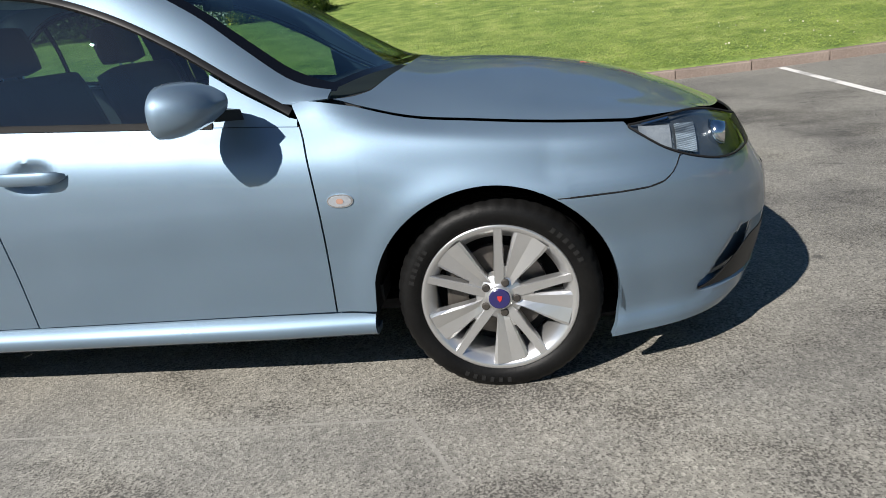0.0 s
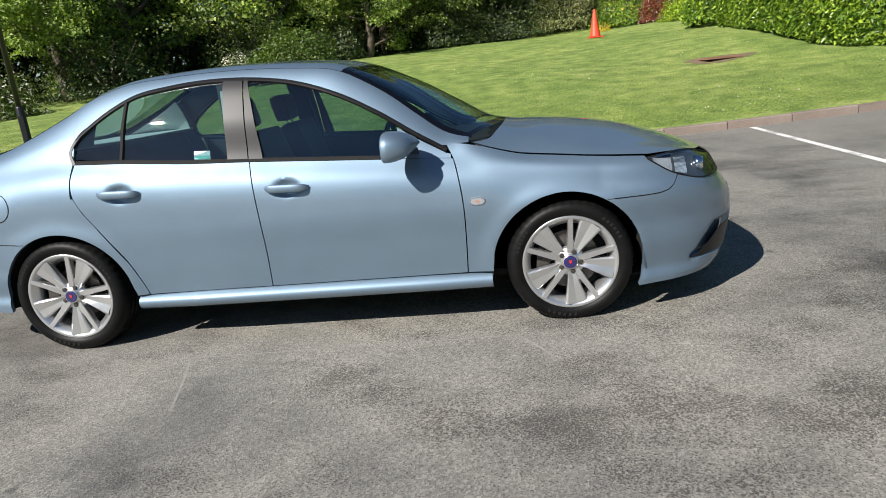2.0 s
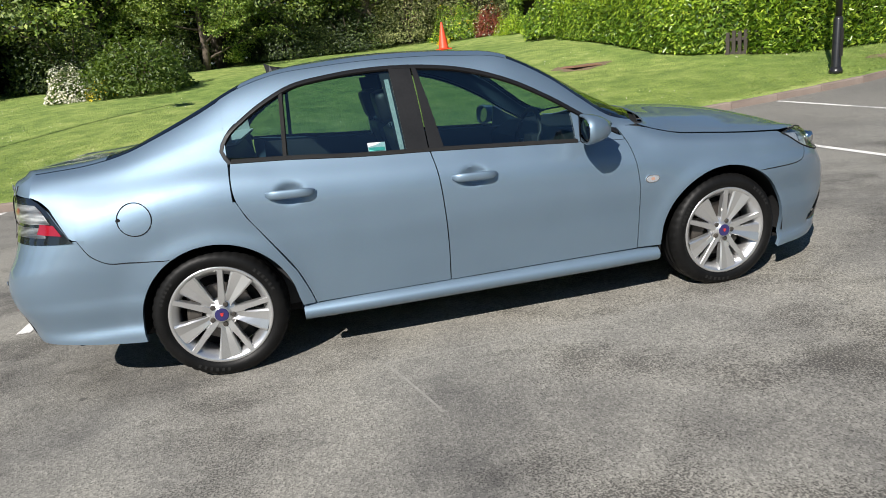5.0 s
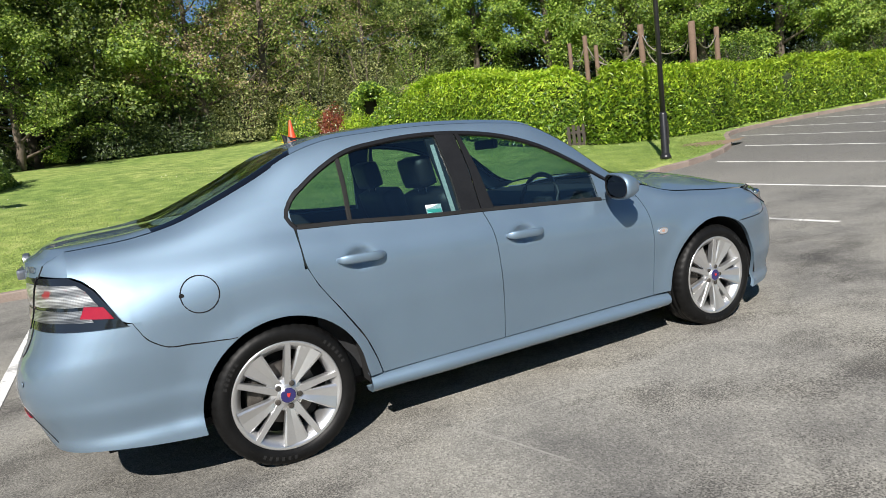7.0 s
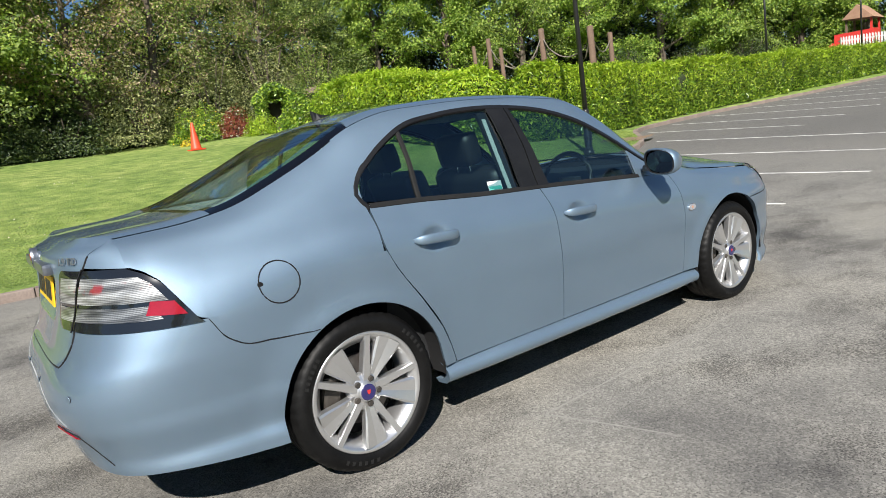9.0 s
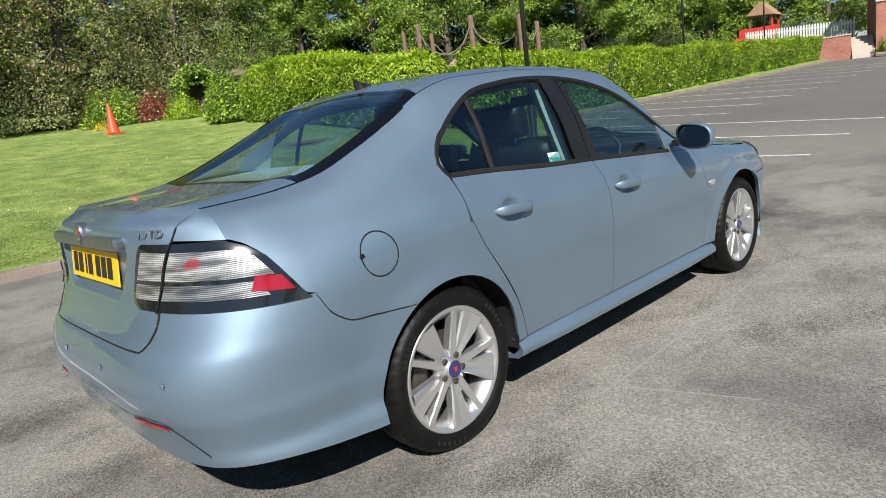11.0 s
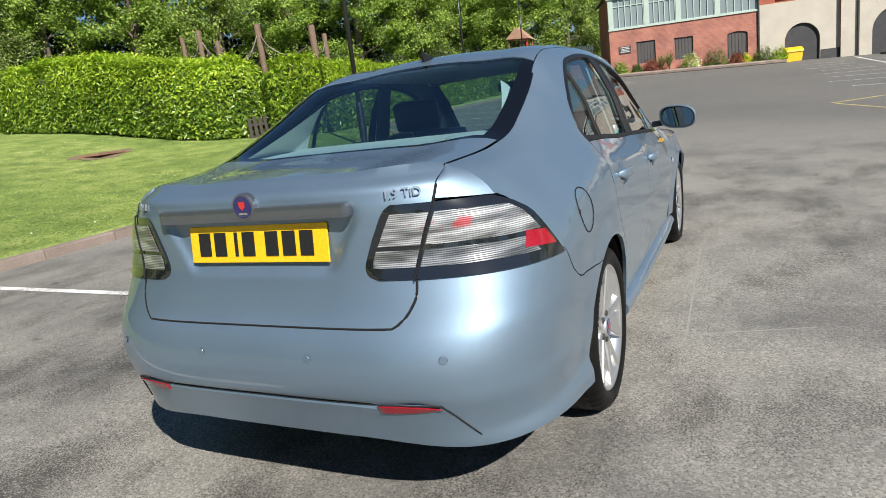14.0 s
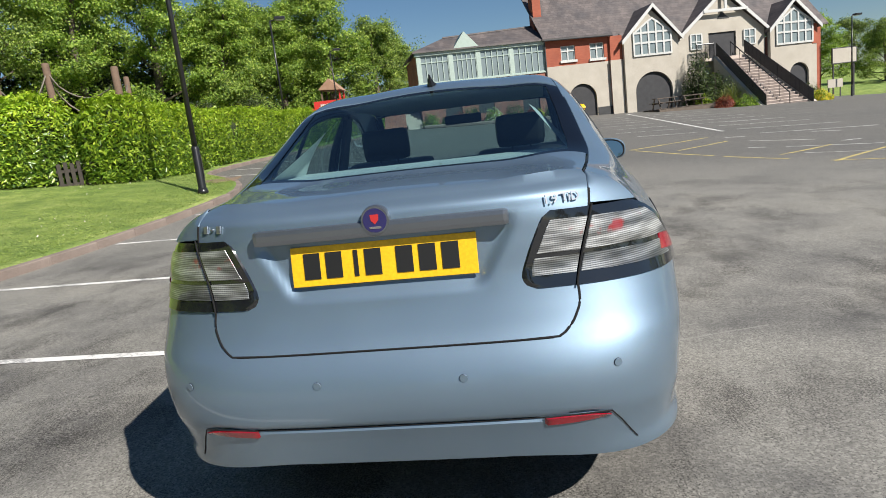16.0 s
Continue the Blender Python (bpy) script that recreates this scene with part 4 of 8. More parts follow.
DARK_RAIL = surface("dark_fence_wood", (0.05, 0.04, 0.03), (0.09, 0.07, 0.055), 4, 40, 0.8)
dark = thing("pale_fence", (33, 12.3, 1.9), 0, label="dark wooden paling fence behind the hedge", category="fence")
for k in range(60):
    part("paling", a_box(k * 0.2, k * 0.2 + 0.08, -0.015, 0.015, 0, 1.35), DARK_RAIL, dark)
part("rail", a_box(0, 12, 0.018, 0.05, 0.9, 0.98), DARK_RAIL, dark)
strap_plant("sword_plant", 41, (44.6, 13.3), 1.7, 60, "clump of grey green sword leaves by the fence", lambda x, y: 2.7)
strap_plant("red_hot_poker", 42, (44.2, 14.6), 1.3, 40, "clump of red hot poker flowers", lambda x, y: 2.75, RED_FLOWER)
strap_plant("red_hot_poker", 43, (44.0, 15.6), 1.2, 40, "clump of red hot poker flowers", lambda x, y: 2.8, RED_FLOWER)


# ---- the building ----
RENDER_WHITE = surface("cream_render", (0.39, 0.352, 0.29), (0.47, 0.43, 0.36), 1.2, 25, 0.9, 0.2, 0.004)
WHITE_PAINT = surface("white_window_paint", (0.50, 0.50, 0.47), (0.58, 0.58, 0.55), 3, 40, 0.5, 0.05)
MINT_PAINT = surface("pale_green_paint", (0.33, 0.41, 0.36), (0.40, 0.48, 0.42), 3, 40, 0.5, 0.05)
RED_BRICK = brick_material("old_red_brick", (0.28, 0.095, 0.065), (0.35, 0.135, 0.095), (0.29, 0.21, 0.18), (1.25, 1.2, 1.15))
BRIGHT_BRICK = brick_material("painted_red_brick", (0.33, 0.085, 0.045), (0.38, 0.105, 0.055), (0.31, 0.10, 0.06), (1.05, 1.05, 1.05))
SLATE = slate_material()
DARK_DOOR = surface("black_door_boards", (0.025, 0.025, 0.027), (0.04, 0.04, 0.042), 3, 30, 0.7)
PLINTH = surface("black_plinth", (0.03, 0.03, 0.03), (0.05, 0.05, 0.05), 3, 30, 0.7)
PANE_GLASS = material("far_window_glass", (0.19, 0.23, 0.235), 0.05)
bsdf(PANE_GLASS).inputs["Specular IOR Level"].default_value = 0.6
STONE = surface("stone_step", (0.46, 0.38, 0.32), (0.54, 0.46, 0.40), 2, 40, 0.85, 0.2)
# risers take a darker tone than the treads
DARK_STONE = surface("dark_riser", (0.16, 0.13, 0.115), (0.23, 0.19, 0.17), 2, 40, 0.85, 0.2)
LATTICE = surface("dark_lattice", (0.05, 0.045, 0.045), (0.085, 0.08, 0.075), 12, 60, 0.8)

house = thing("pub_building", (45.1, 0, 0), 16.17, label="red brick and cream rendered pub with slate gables and outside stairs", category="building")


def wall_with_holes(name, v0, v1, z0, z1, holes, mat, x0=0.0, depth=0.35, label=""):
    """A wall in the facade's plane between v0 and v1; holes are (va, vb, za, zb, round top)."""
    bm = bmesh.new()
    vs = sorted({v0, v1, *[h[0] for h in holes], *[h[1] for h in holes]})
    zs = sorted({z0, z1, *[z for h in holes for z in h[2:4] if z0 < z < z1]})
    for a, b in zip(vs, vs[1:]):
        for za, zb in zip(zs, zs[1:]):
            if not any(h[0] <= a + 1e-6 and h[1] >= b - 1e-6 and h[2] <= za + 1e-6 and h[3] >= zb - 1e-6 for h in holes):
                box(bm, x0, x0 + depth, a, b, za, zb)
    bmesh.ops.remove_doubles(bm, verts=bm.verts, dist=1e-4)
    seen = {}
    for f in bm.faces:
        seen.setdefault(frozenset(tuple(round(c, 4) for c in v.co) for v in f.verts), []).append(f)
    bmesh.ops.delete(bm, geom=[f for fs in seen.values() if len(fs) > 1 for f in fs], context="FACES_ONLY")
    w = part(name, bm, mat, house, label)
    for va, vb, za, zb, rnd in holes:
        if rnd:                              # fill the corners over a round head
            n, c, r_ = 10, (va + vb) / 2, (vb - va) / 2
            k = rnd
            bm = bmesh.new()
            for sgn in (-1, 1):
                pts = [(x0, c + sgn * r_ * math.cos(t), zb - k + k * math.sin(t)) for t in np.linspace(0, math.pi / 2, n)]
                prism(bm, [(x0, c + sgn * r_, zb)] + pts, (depth, 0, 0))
            bmesh.ops.recalc_face_normals(bm, faces=bm.faces)
            part("arch_head", bm, mat, w)
    return w


def window(v0, v1, z0, z1, cols, rows_, frame, own, x=0.12, bars=0.06, arch=None, transom=None):
    w = part("window", a_box(x + 0.03, x + 0.045, v0, v1, z0, z1), PANE_GLASS, own, "paned window with pale frame")
    for k in range(cols + 1):
        v = v0 + (v1 - v0) * k / cols
        t = bars * (1.4 if k in (0, cols) else 1)
        part("mullion", a_box(x - 0.03, x + 0.06, v - t / 2, v + t / 2, z0, z1), frame, w)
    for k in range(rows_ + 1):
        z = z0 + (z1 - z0) * k / rows_ if transom is None or k in (0, rows_) else transom
        part("transom", a_box(x - 0.025, x + 0.055, v0, v1, z - bars / 2, z + bars / 2), frame, w)
    return w


# glazed wing: brick below, windows all along above
lat = [(5.85, 4.6, 2.35, 3.80), (3.36, 2.15, 2.30, 3.72), (-0.01, -1.31, 1.9, 3.62)]
wing = wall_with_holes("wing_wall", -1.95, 7.6, 0.8, 4.75, [(b, a, c, d, 0.2 if a < 0.5 else 0) for a, b, c, d in lat], RED_BRICK, label="old red brick ground floor wall")
for a, b, c, d in lat:
    p = part("vent_panel", a_box(0.1, 0.14, b, a, c, d), LATTICE, wing, "dark lattice vent in the brick wall")
    for k in range(6):
        part("lattice_bar", a_box(0.08, 0.1, b + (a - b) * (k + 0.5) / 6 - 0.02, b + (a - b) * (k + 0.5) / 6 + 0.02, c, d), PLINTH, p)
part("wing_end_wall", a_box(0.35, 7.0, 7.25, 7.6, 0.8, 6.9), RED_BRICK, house)
part("wing_back", a_box(2.2, 2.4, -1.95, 7.25, 4.75, 6.9), RENDER_WHITE, house)
part("wing_sill", a_box(-0.08, 0.4, -1.97, 7.64, 4.72, 4.82), MINT_PAINT, house)
edges_v = [7.6, 5.25, 3.2, 0.72, -1.95]
for a, b in zip(edges_v, edges_v[1:]):
    part("wing_post", a_box(-0.03, 0.2, a - 0.28, a, 4.8, 6.8), MINT_PAINT, house, "pale green wooden post")
    window(b + 0.02, a - 0.3, 4.85, 6.72, 5, 2, MINT_PAINT, house, 0.03, 0.055, transom=6.25)
part("wing_fascia", a_box(-0.12, 0.3, -1.95, 7.7, 6.74, 6.98), MINT_PAINT, house)
bm = bmesh.new()
prism(bm, [(-0.3, -1.95, 6.95), (-0.3, 7.85, 6.95), (2.6, 5.1, 8.1), (2.6, -1.95, 8.3)], (0.02, 0, 0.1))
prism(bm, [(-0.3, 7.85, 6.95), (7.2, 7.85, 6.95), (3.4, 5.1, 8.1), (2.6, 5.1, 8.1)], (0.02, 0, 0.1))
bmesh.ops.recalc_face_normals(bm, faces=bm.faces)
part("wing_roof", bm, slate_material(), house, "weathered stone slate roof")
part("ridge", tube(bmesh.new(), [(2.6, 5.1, 8.2), (2.6, -1.95, 8.4)], 0.1, 8), SLATE, house)
part("dormer", prism(bmesh.new(), [(-0.28, 4.85, 7.05), (-0.28, 3.0, 7.05), (-0.28, 4.0, 8.15)], (1.9, 0, 0)), MINT_PAINT, house, "pale green dormer gable")

# centre block: arched door below, red upper floor
centre = wall_with_holes("centre_wall", -6.95, -1.95, 0.5, 5.05, [(-5.75, -3.6, 0.5, 3.6, 1.07)], RENDER_WHITE, 0.0, 0.35, "cream rendered ground floor")
upper = wall_with_holes("upper_wall", -6.95, -1.95, 5.05, 7.0, [(-4.3, -3.2, 5.4, 6.45, 0), (-6.55, -5.45, 5.33, 6.45, 0)], BRIGHT_BRICK, 0.0, 0.35, "bright red brick upper floor")
for a, b, z0 in ((-4.3, -3.2, 5.4), (-6.55, -5.45, 5.33)):
    w = window(a, b, z0, 6.45, 2, 2, WHITE_PAINT, upper, 0.1, 0.09, transom=6.08)
    part("sill", a_box(-0.12, 0.1, a - 0.1, b + 0.1, z0 - 0.16, z0), WHITE_PAINT, w)
part("arch_door", a_box(0.18, 0.24, -5.75, -3.6, 0.5, 3.6), DARK_DOOR, centre, "black boarded arched doors")
part("plinth", a_box(-0.04, -0.002, -7.0, -5.8, 0.4, 1.75), PLINTH, house)
for v in (-1.98, -7.75):
    part("drainpipe", tube(bmesh.new(), [(-0.08, v, 0.6), (-0.08, v, 6.9)], 0.06, 8), PLINTH, house, "black drainpipe")


def roof_plane(bm, pts, t=0.12):
    prism(bm, pts, (0, 0, t))


bm = bmesh.new()
roof_plane(bm, [(-0.4, -1.75, 6.95), (-0.4, -7.1, 6.85), (4.5, -7.1, 11.0), (4.5, -1.75, 11.0)])
bmesh.ops.recalc_face_normals(bm, faces=bm.faces)
part("centre_roof", bm, SLATE, house, "grey slate roof")
part("gutter", tube(bmesh.new(), [(-0.42, -1.8, 6.92), (-0.42, -7.1, 6.84)], 0.07, 8), PLINTH, house)
part("chimney", a_box(1.9, 2.9, -2.55, -1.9, 6.5, 11.4), BRIGHT_BRICK, house, "red brick chimney")

# gabled blocks
def gable(v0, v1, apex_v, apex_z, eave, base_z, depth, x0, wall_mat, holes, label, board=WHITE_PAINT, over=0.25):
    w = wall_with_holes("gable_wall", v0, v1, base_z, eave, holes, wall_mat, x0, 0.35, label)
    part("gable_top", prism(bmesh.new(), [(x0, v0, eave), (x0, v1, eave), (x0, apex_v, apex_z - 0.25)], (0.35, 0, 0)), wall_mat, w)
    for a, b in ((v0 - over, v1 + over),):
        for va in (a, b):
            s_ = 1 if va > apex_v else -1
            k = (apex_z - eave) / abs((v0 if s_ < 0 else v1) - apex_v)
            lo_z = eave - over * k
            bm = bmesh.new()
            prism(bm, [(x0 - 0.3, va, lo_z), (x0 - 0.3, apex_v, apex_z), (x0 - 0.3, apex_v, apex_z + 0.16), (x0 - 0.3, va, lo_z + 0.16)], (depth + 0.3, 0, 0))
            bmesh.ops.recalc_face_normals(bm, faces=bm.faces)
            part("gable_roof", bm, SLATE, w, "slate gable roof")
            bm = bmesh.new()
            prism(bm, [(x0 - 0.36, va, lo_z - 0.1), (x0 - 0.36, apex_v, apex_z - 0.12), (x0 - 0.36, apex_v, apex_z + 0.18), (x0 - 0.36, va, lo_z + 0.2)], (0.06, 0, 0))
            bmesh.ops.recalc_face_normals(bm, faces=bm.faces)
            part("barge_board", bm, board, w, "cream barge board")
    return w


def arch_window(w, v0, v1, z0, apex_v, zs, za, x):
    """A window whose head follows the gable."""
    pane_ = part("gable_window", prism(bmesh.new(), [(x, v0, z0), (x, v1, z0), (x, v1, zs), (x, apex_v, za), (x, v0, zs)], (0.03, 0, 0)), PANE_GLASS, w, "tall white gable window")
    n = 5
    for k in range(n + 1):
        v = v0 + (v1 - v0) * k / n
        top = zs + (za - zs) * (1 - abs(v - apex_v) / max(apex_v - v0, v1 - apex_v))
        part("mullion", a_box(x - 0.07, x + 0.01, v - 0.06, v + 0.06, z0, max(top, zs)), WHITE_PAINT, pane_)
    for z in (z0, z0 + (zs - z0) * 0.55, zs):
        part("transom", a_box(x - 0.065, x + 0.012, v0 - 0.05, v1 + 0.05, z - 0.07, z + 0.07), WHITE_PAINT, pane_)
    for va in (v0, v1):
        part("head", prism(bmesh.new(), [(x - 0.06, va, zs - 0.08), (x - 0.06, apex_v, za - 0.08), (x - 0.06, apex_v, za + 0.08), (x - 0.06, va, zs + 0.08)], (0.07, 0, 0)), WHITE_PAINT, pane_)


g1 = gable(-12.2, -7.9, -10.15, 8.6, 6.35, 0.3, 6.0, -0.5, RENDER_WHITE, [(-11.6, -8.65, 0.3, 3.9, 1.4)], "cream gabled bay with an arched doorway")
part("arch_door", a_box(-0.3, -0.24, -11.6, -8.65, 0.3, 3.9), DARK_DOOR, g1, "black boarded arched doors")
arch_window(g1, -11.6, -8.65, 5.15, -10.15, 6.75, 7.75, -0.54)
part("brick_band", a_box(-0.2, 0.15, -7.9, -6.95, 0.3, 6.8), BRIGHT_BRICK, house)
part("cream_band", a_box(-0.26, -0.205, -7.85, -6.9, 0.3, 5.05), RENDER_WHITE, house)
part("side_wall", a_box(-0.1, 0.25, -12.9, -12.2, 0.3, 6.4), RENDER_WHITE, house)
g2 = gable(-19.6, -12.7, -16.2, 9.3, 6.3, 0.0, 8.0, 0.0, RENDER_WHITE, [(-17.2, -14.95, 4.45, 6.7, 0)], "cream entrance gable with dark double doors")
part("entrance_door", a_box(0.12, 0.18, -17.2, -14.95, 4.45, 6.7), DARK_DOOR, g2, "dark double entrance doors")
for v in (-13.9, -18.3):
    window(v - 0.45, v + 0.45, 5.2, 6.3, 2, 2, WHITE_PAINT, g2, -0.08, 0.08)
part("tie_beam", a_box(-0.42, -0.3, -18.0, -14.4, 7.75, 7.95), WHITE_PAINT, g2)
part("king_post", a_box(-0.42, -0.3, -16.3, -16.1, 7.95, 9.1), WHITE_PAINT, g2)
part("wall_emblem", prism(bmesh.new(), [(-0.05, -16.7, 7.3), (-0.05, -15.7, 7.3), (-0.05, -15.9, 7.55), (-0.05, -16.1, 7.95), (-0.05, -16.3, 7.55)], (0.045, 0, 0)), PLINTH, g2, "dark wall emblem over the door")
g3 = gable(-23.7, -19.8, -21.7, 8.1, 6.15, 0.0, 6.0, -0.4, RENDER_WHITE, [(-23.0, -21.4, 0.0, 3.4, 0.8)], "cream gabled bay beside the stairs")
part("arch_door", a_box(-0.2, -0.14, -23.0, -21.4, 0.0, 3.4), DARK_DOOR, g3, "black arched opening")
arch_window(g3, -23.3, -20.3, 4.9, -21.75, 6.45, 7.45, -0.44)
part("brick_corner", a_box(-0.43, -0.38, -23.75, -23.3, 4.7, 6.2), BRIGHT_BRICK, g3)
bm = bmesh.new()
roof_plane(bm, [(0.2, -7.0, 6.7), (0.2, -25.2, 6.1), (5.0, -25.0, 11.0), (5.0, -7.0, 11.2)])
bmesh.ops.recalc_face_normals(bm, faces=bm.faces)
part("main_roof", bm, SLATE, house, "grey slate main roof")
part("end_wall", a_box(0.3, 9.0, -24.6, -24.2, 0.0, 6.2), BRIGHT_BRICK, house)

# outside stairs up to the entrance
stairs = thing("entrance_stairs", (45.1, 0, 0), 16.17, label="stone stairs with black railings up to the entrance", category="stairs")
N = 20
FX, TX, FV0, FV1, TV0, TV1 = -5.6, -0.6, -19.3, -15.7, -17.5, -15.2
Z0, Z1 = 0.15, 4.42
for k in range(N):
    f = k / (N - 1)
    x = FX + (TX - FX) * f
    a, b = FV0 + (TV0 - FV0) * f, FV1 + (TV1 - FV1) * f
    z = Z0 + (Z1 - Z0) * (k + 1) / N
    part("step", a_box(x, x + 0.32, a, b, z - 0.05, z, 0.01), STONE, stairs)
    part("riser", a_box(x + 0.02, x + 0.3, a, b, z - 0.24, z - 0.052), DARK_STONE, stairs)
part("landing", a_box(-0.6, 0.05, -17.8, -14.2, 4.2, 4.43), STONE, stairs)
for e in (0, 1):
    a = (FX, (FV0, FV1)[e], Z0)
    b = (TX, (TV0, TV1)[e], Z1)
    bm = bmesh.new()
    prism(bm, [(a[0], a[1], -0.6), (b[0], b[1], -0.6), (b[0], b[1], b[2] + 0.1), (a[0], a[1], a[2] + 0.25)], (0, 0.28 if e else -0.28, 0))
    bmesh.ops.recalc_face_normals(bm, faces=bm.faces)
    part("side_wall", bm, RENDER_WHITE, stairs, "cream stair wall")
for q, (p0, p1) in enumerate((((FX, FV0, Z0), (TX, TV0, Z1)), ((FX, FV1, Z0), (TX, TV1, Z1)), ((FX, -17.5, Z0), (TX, -16.35, Z1)), ((TX, TV1 + 0.2, Z1), (TX, -13.6, Z1)))):
    A, B = Vector(p0), Vector(p1)
    up = Vector((0, 0, 1.05))
    rail = part("handrail", tube(bmesh.new(), [A + up, B + up], 0.04, 8), BLACK_PAINT, stairs, "black iron handrail")
    n = 16 if q != 2 else 6
    for k in range(n + 1):
        p = A.lerp(B, k / n)
        part("baluster", tube(bmesh.new(), [p, p + up], 0.022 if k % 4 else 0.035, 6), BLACK_PAINT, rail)
    if q in (0, 1):
        bm = bmesh.new()
        prism(bm, [A + Vector((0, 0, 0.15)), B + Vector((0, 0, 0.15)), B + up * 0.95, A + up * 0.95], (0, 0.015, 0))
        bmesh.ops.recalc_face_normals(bm, faces=bm.faces)
        part("rail_mesh", bm, LATTICE, rail, "dark mesh below the handrail")

# brick wall and steps between hedge and wing
garden_wall = thing("garden_wall", (45.1, 0, 0), 16.17, label="low red brick garden wall beside the steps", category="wall")
part("wall", a_box(-0.2, 0.15, 8.85, 14.5, 0.9, 3.1), RED_BRICK, garden_wall)
part("coping", a_box(-0.25, 0.2, 8.82, 14.5, 3.102, 3.17, 0.01), STONE, garden_wall)
side_steps = thing("garden_steps", (45.1, 0, 0), 16.17, label="narrow steps beside the brick wing", category="stairs")
for k in range(8):
    part("step", a_box(-0.6 + 0.28 * k, -0.3 + 0.28 * k, 7.66, 8.8, 1.0, 1.85 + 0.165 * k), STONE, side_steps)
part("notice_board", a_box(-0.05, -0.003, 6.22, 7.01, 3.15, 3.62, 0.01), PLINTH, house, "black notice board with pale lines")
for k in range(4):
    part("notice_bar", a_box(-0.06, -0.052, 6.32 + 0.03 * (k % 2), 6.92 - 0.04 * (k % 3), 3.23 + 0.1 * k, 3.27 + 0.1 * k), WHITE_PAINT, house)


# planting along the building's foot
def foot(v, out):
    a = radians(16.17)
    return 45.1 - out * math.cos(a) - v * math.sin(a), v * math.cos(a) - out * math.sin(a)


def bed_z(x, y):
    return float(ground_z(x, y)) + 0.22


BED_KERB = [foot(v, o) for v, o in ((7.7, 1.2), (5, 1.5), (2, 1.5), (-1.5, 1.4), (-3.3, 1.1))]
bm = bmesh.new()
top = [(x, y, float(ground_z(x, y)) + 0.20) for x, y in BED_KERB] + [(*foot(-3.3, 0.0), float(ground_z(*foot(-3.3, 0))) + 0.2), (*foot(7.7, 0.0), float(ground_z(*foot(7.7, 0))) + 0.2)]
prism(bm, [(x, y, z - 0.5) for x, y, z in top], (0, 0, 0.5))
bmesh.ops.recalc_face_normals(bm, faces=bm.faces)
tagged(part("flower_bed", bm, SOIL), label="planted earth bed along the brick wall", category="flower bed", kind="structure")
bm = bmesh.new()
tube(bm, [(x, y, float(ground_z(x, y)) + 0.12) for x, y in BED_KERB], 0.13, 6)
tagged(part("bed_edging", bm, KERB), label="pale stone edging of the flower bed", category="kerb", kind="structure")
for k, (v, r_, h, leaf, fl, lab) in enumerate((
        (7.1, 0.6, 0.9, HEDGE_LEAF, None, "round bright green shrub in the bed"), (6.0, 0.4, 0.6, SHRUB_LEAF, None, "small green shrub in the bed"),
        (5.0, 0.6, 0.9, RED_LEAF, None, "dark red leaved shrub in the bed"), (2.5, 0.65, 1.0, HEDGE_TIP, WHITE_FLOWER, "pale variegated shrub in the bed"),
        (0.9, 0.8, 1.25, SHRUB_LEAF, None, "rounded green shrub in the bed"), (-0.4, 0.5, 0.8, RED_LEAF, None, "small bronze shrub in the bed"),
        (-0.9, 0.45, 0.6, HEDGE_TIP, YELLOW_FLOWER, "shrub with yellow flowers in the bed"), (-2.0, 0.7, 1.0, SHRUB_LEAF, None, "round green shrub in the bed"), (-3.0, 0.6, 0.9, HEDGE_TIP, None, "pale green shrub in the bed"))):
    bush("shrub", 200 + k, foot(v, 0.75), r_, r_, h, leaf, 1100, lab, 0.11, fl, 400 if fl else 0, zf=bed_z)
strap_plant("sword_plant", 61, foot(3.9, 0.8), 1.35, 70, "clump of sword leaved plants in the bed", bed_z)
strap_plant("sword_plant", 62, foot(4.4, 0.7), 1.1, 50, "clump of sword leaved plants in the bed", bed_z)
for k, (v, o, r_, h, leaf, fl, lab) in enumerate((
        (-13.2, 1.3, 1.1, 4.2, UNDER_LEAF, None, "tall loose shrub beside the stairs"), (-14.0, 2.0, 1.5, 2.6, UNDER_LEAF, None, "dark green shrub beside the stairs"),
        (-13.0, 2.6, 0.8, 1.0, HEDGE_TIP, None, "low yellow green shrub beside the stairs"), (-14.6, 4.8, 0.9, 0.9, HEDGE_LEAF, None, "low green shrub beside the stairs"),
        (-13.4, 4.4, 0.7, 0.9, RED_LEAF, None, "low bronze shrub beside the stairs"), (-20.6, 3.6, 0.9, 1.4, SHRUB_LEAF, None, "green shrub at the building's corner"),
        (-20.4, 4.8, 0.8, 0.8, HEDGE_TIP, YELLOW_FLOWER, "mound of yellow flowers at the corner"))):
    bush("shrub", 230 + k, foot(v, o), r_, r_, h, leaf, 5500 if h > 2 else 1600, lab, 0.17 if h > 2 else 0.12, fl, 900 if fl else 0, zf=ground_z)
strap_plant("sword_plant", 63, foot(-13.9, 3.6), 1.5, 70, "spiky sword leaved plant beside the stairs", ground_z)
strap_plant("sword_plant", 64, foot(-14.7, 3.4), 2.1, 80, "tall spiky sword leaved plant beside the stairs", ground_z)

# picnic tables on a low timber deck
TABLE_WOOD = surface("dark_picnic_wood", (0.09, 0.07, 0.055), (0.15, 0.12, 0.095), 4, 50, 0.85)
dx, dy = foot(-11.3, 2.6)
deck = thing("timber_deck", (dx, dy, float(ground_z(dx, dy))), 16.17, label="low dark timber deck in front of the building", category="deck")
part("frame", a_box(-1.27, 1.27, -2.57, 2.57, -0.1, 0.208, 0.01), TABLE_WOOD, deck)
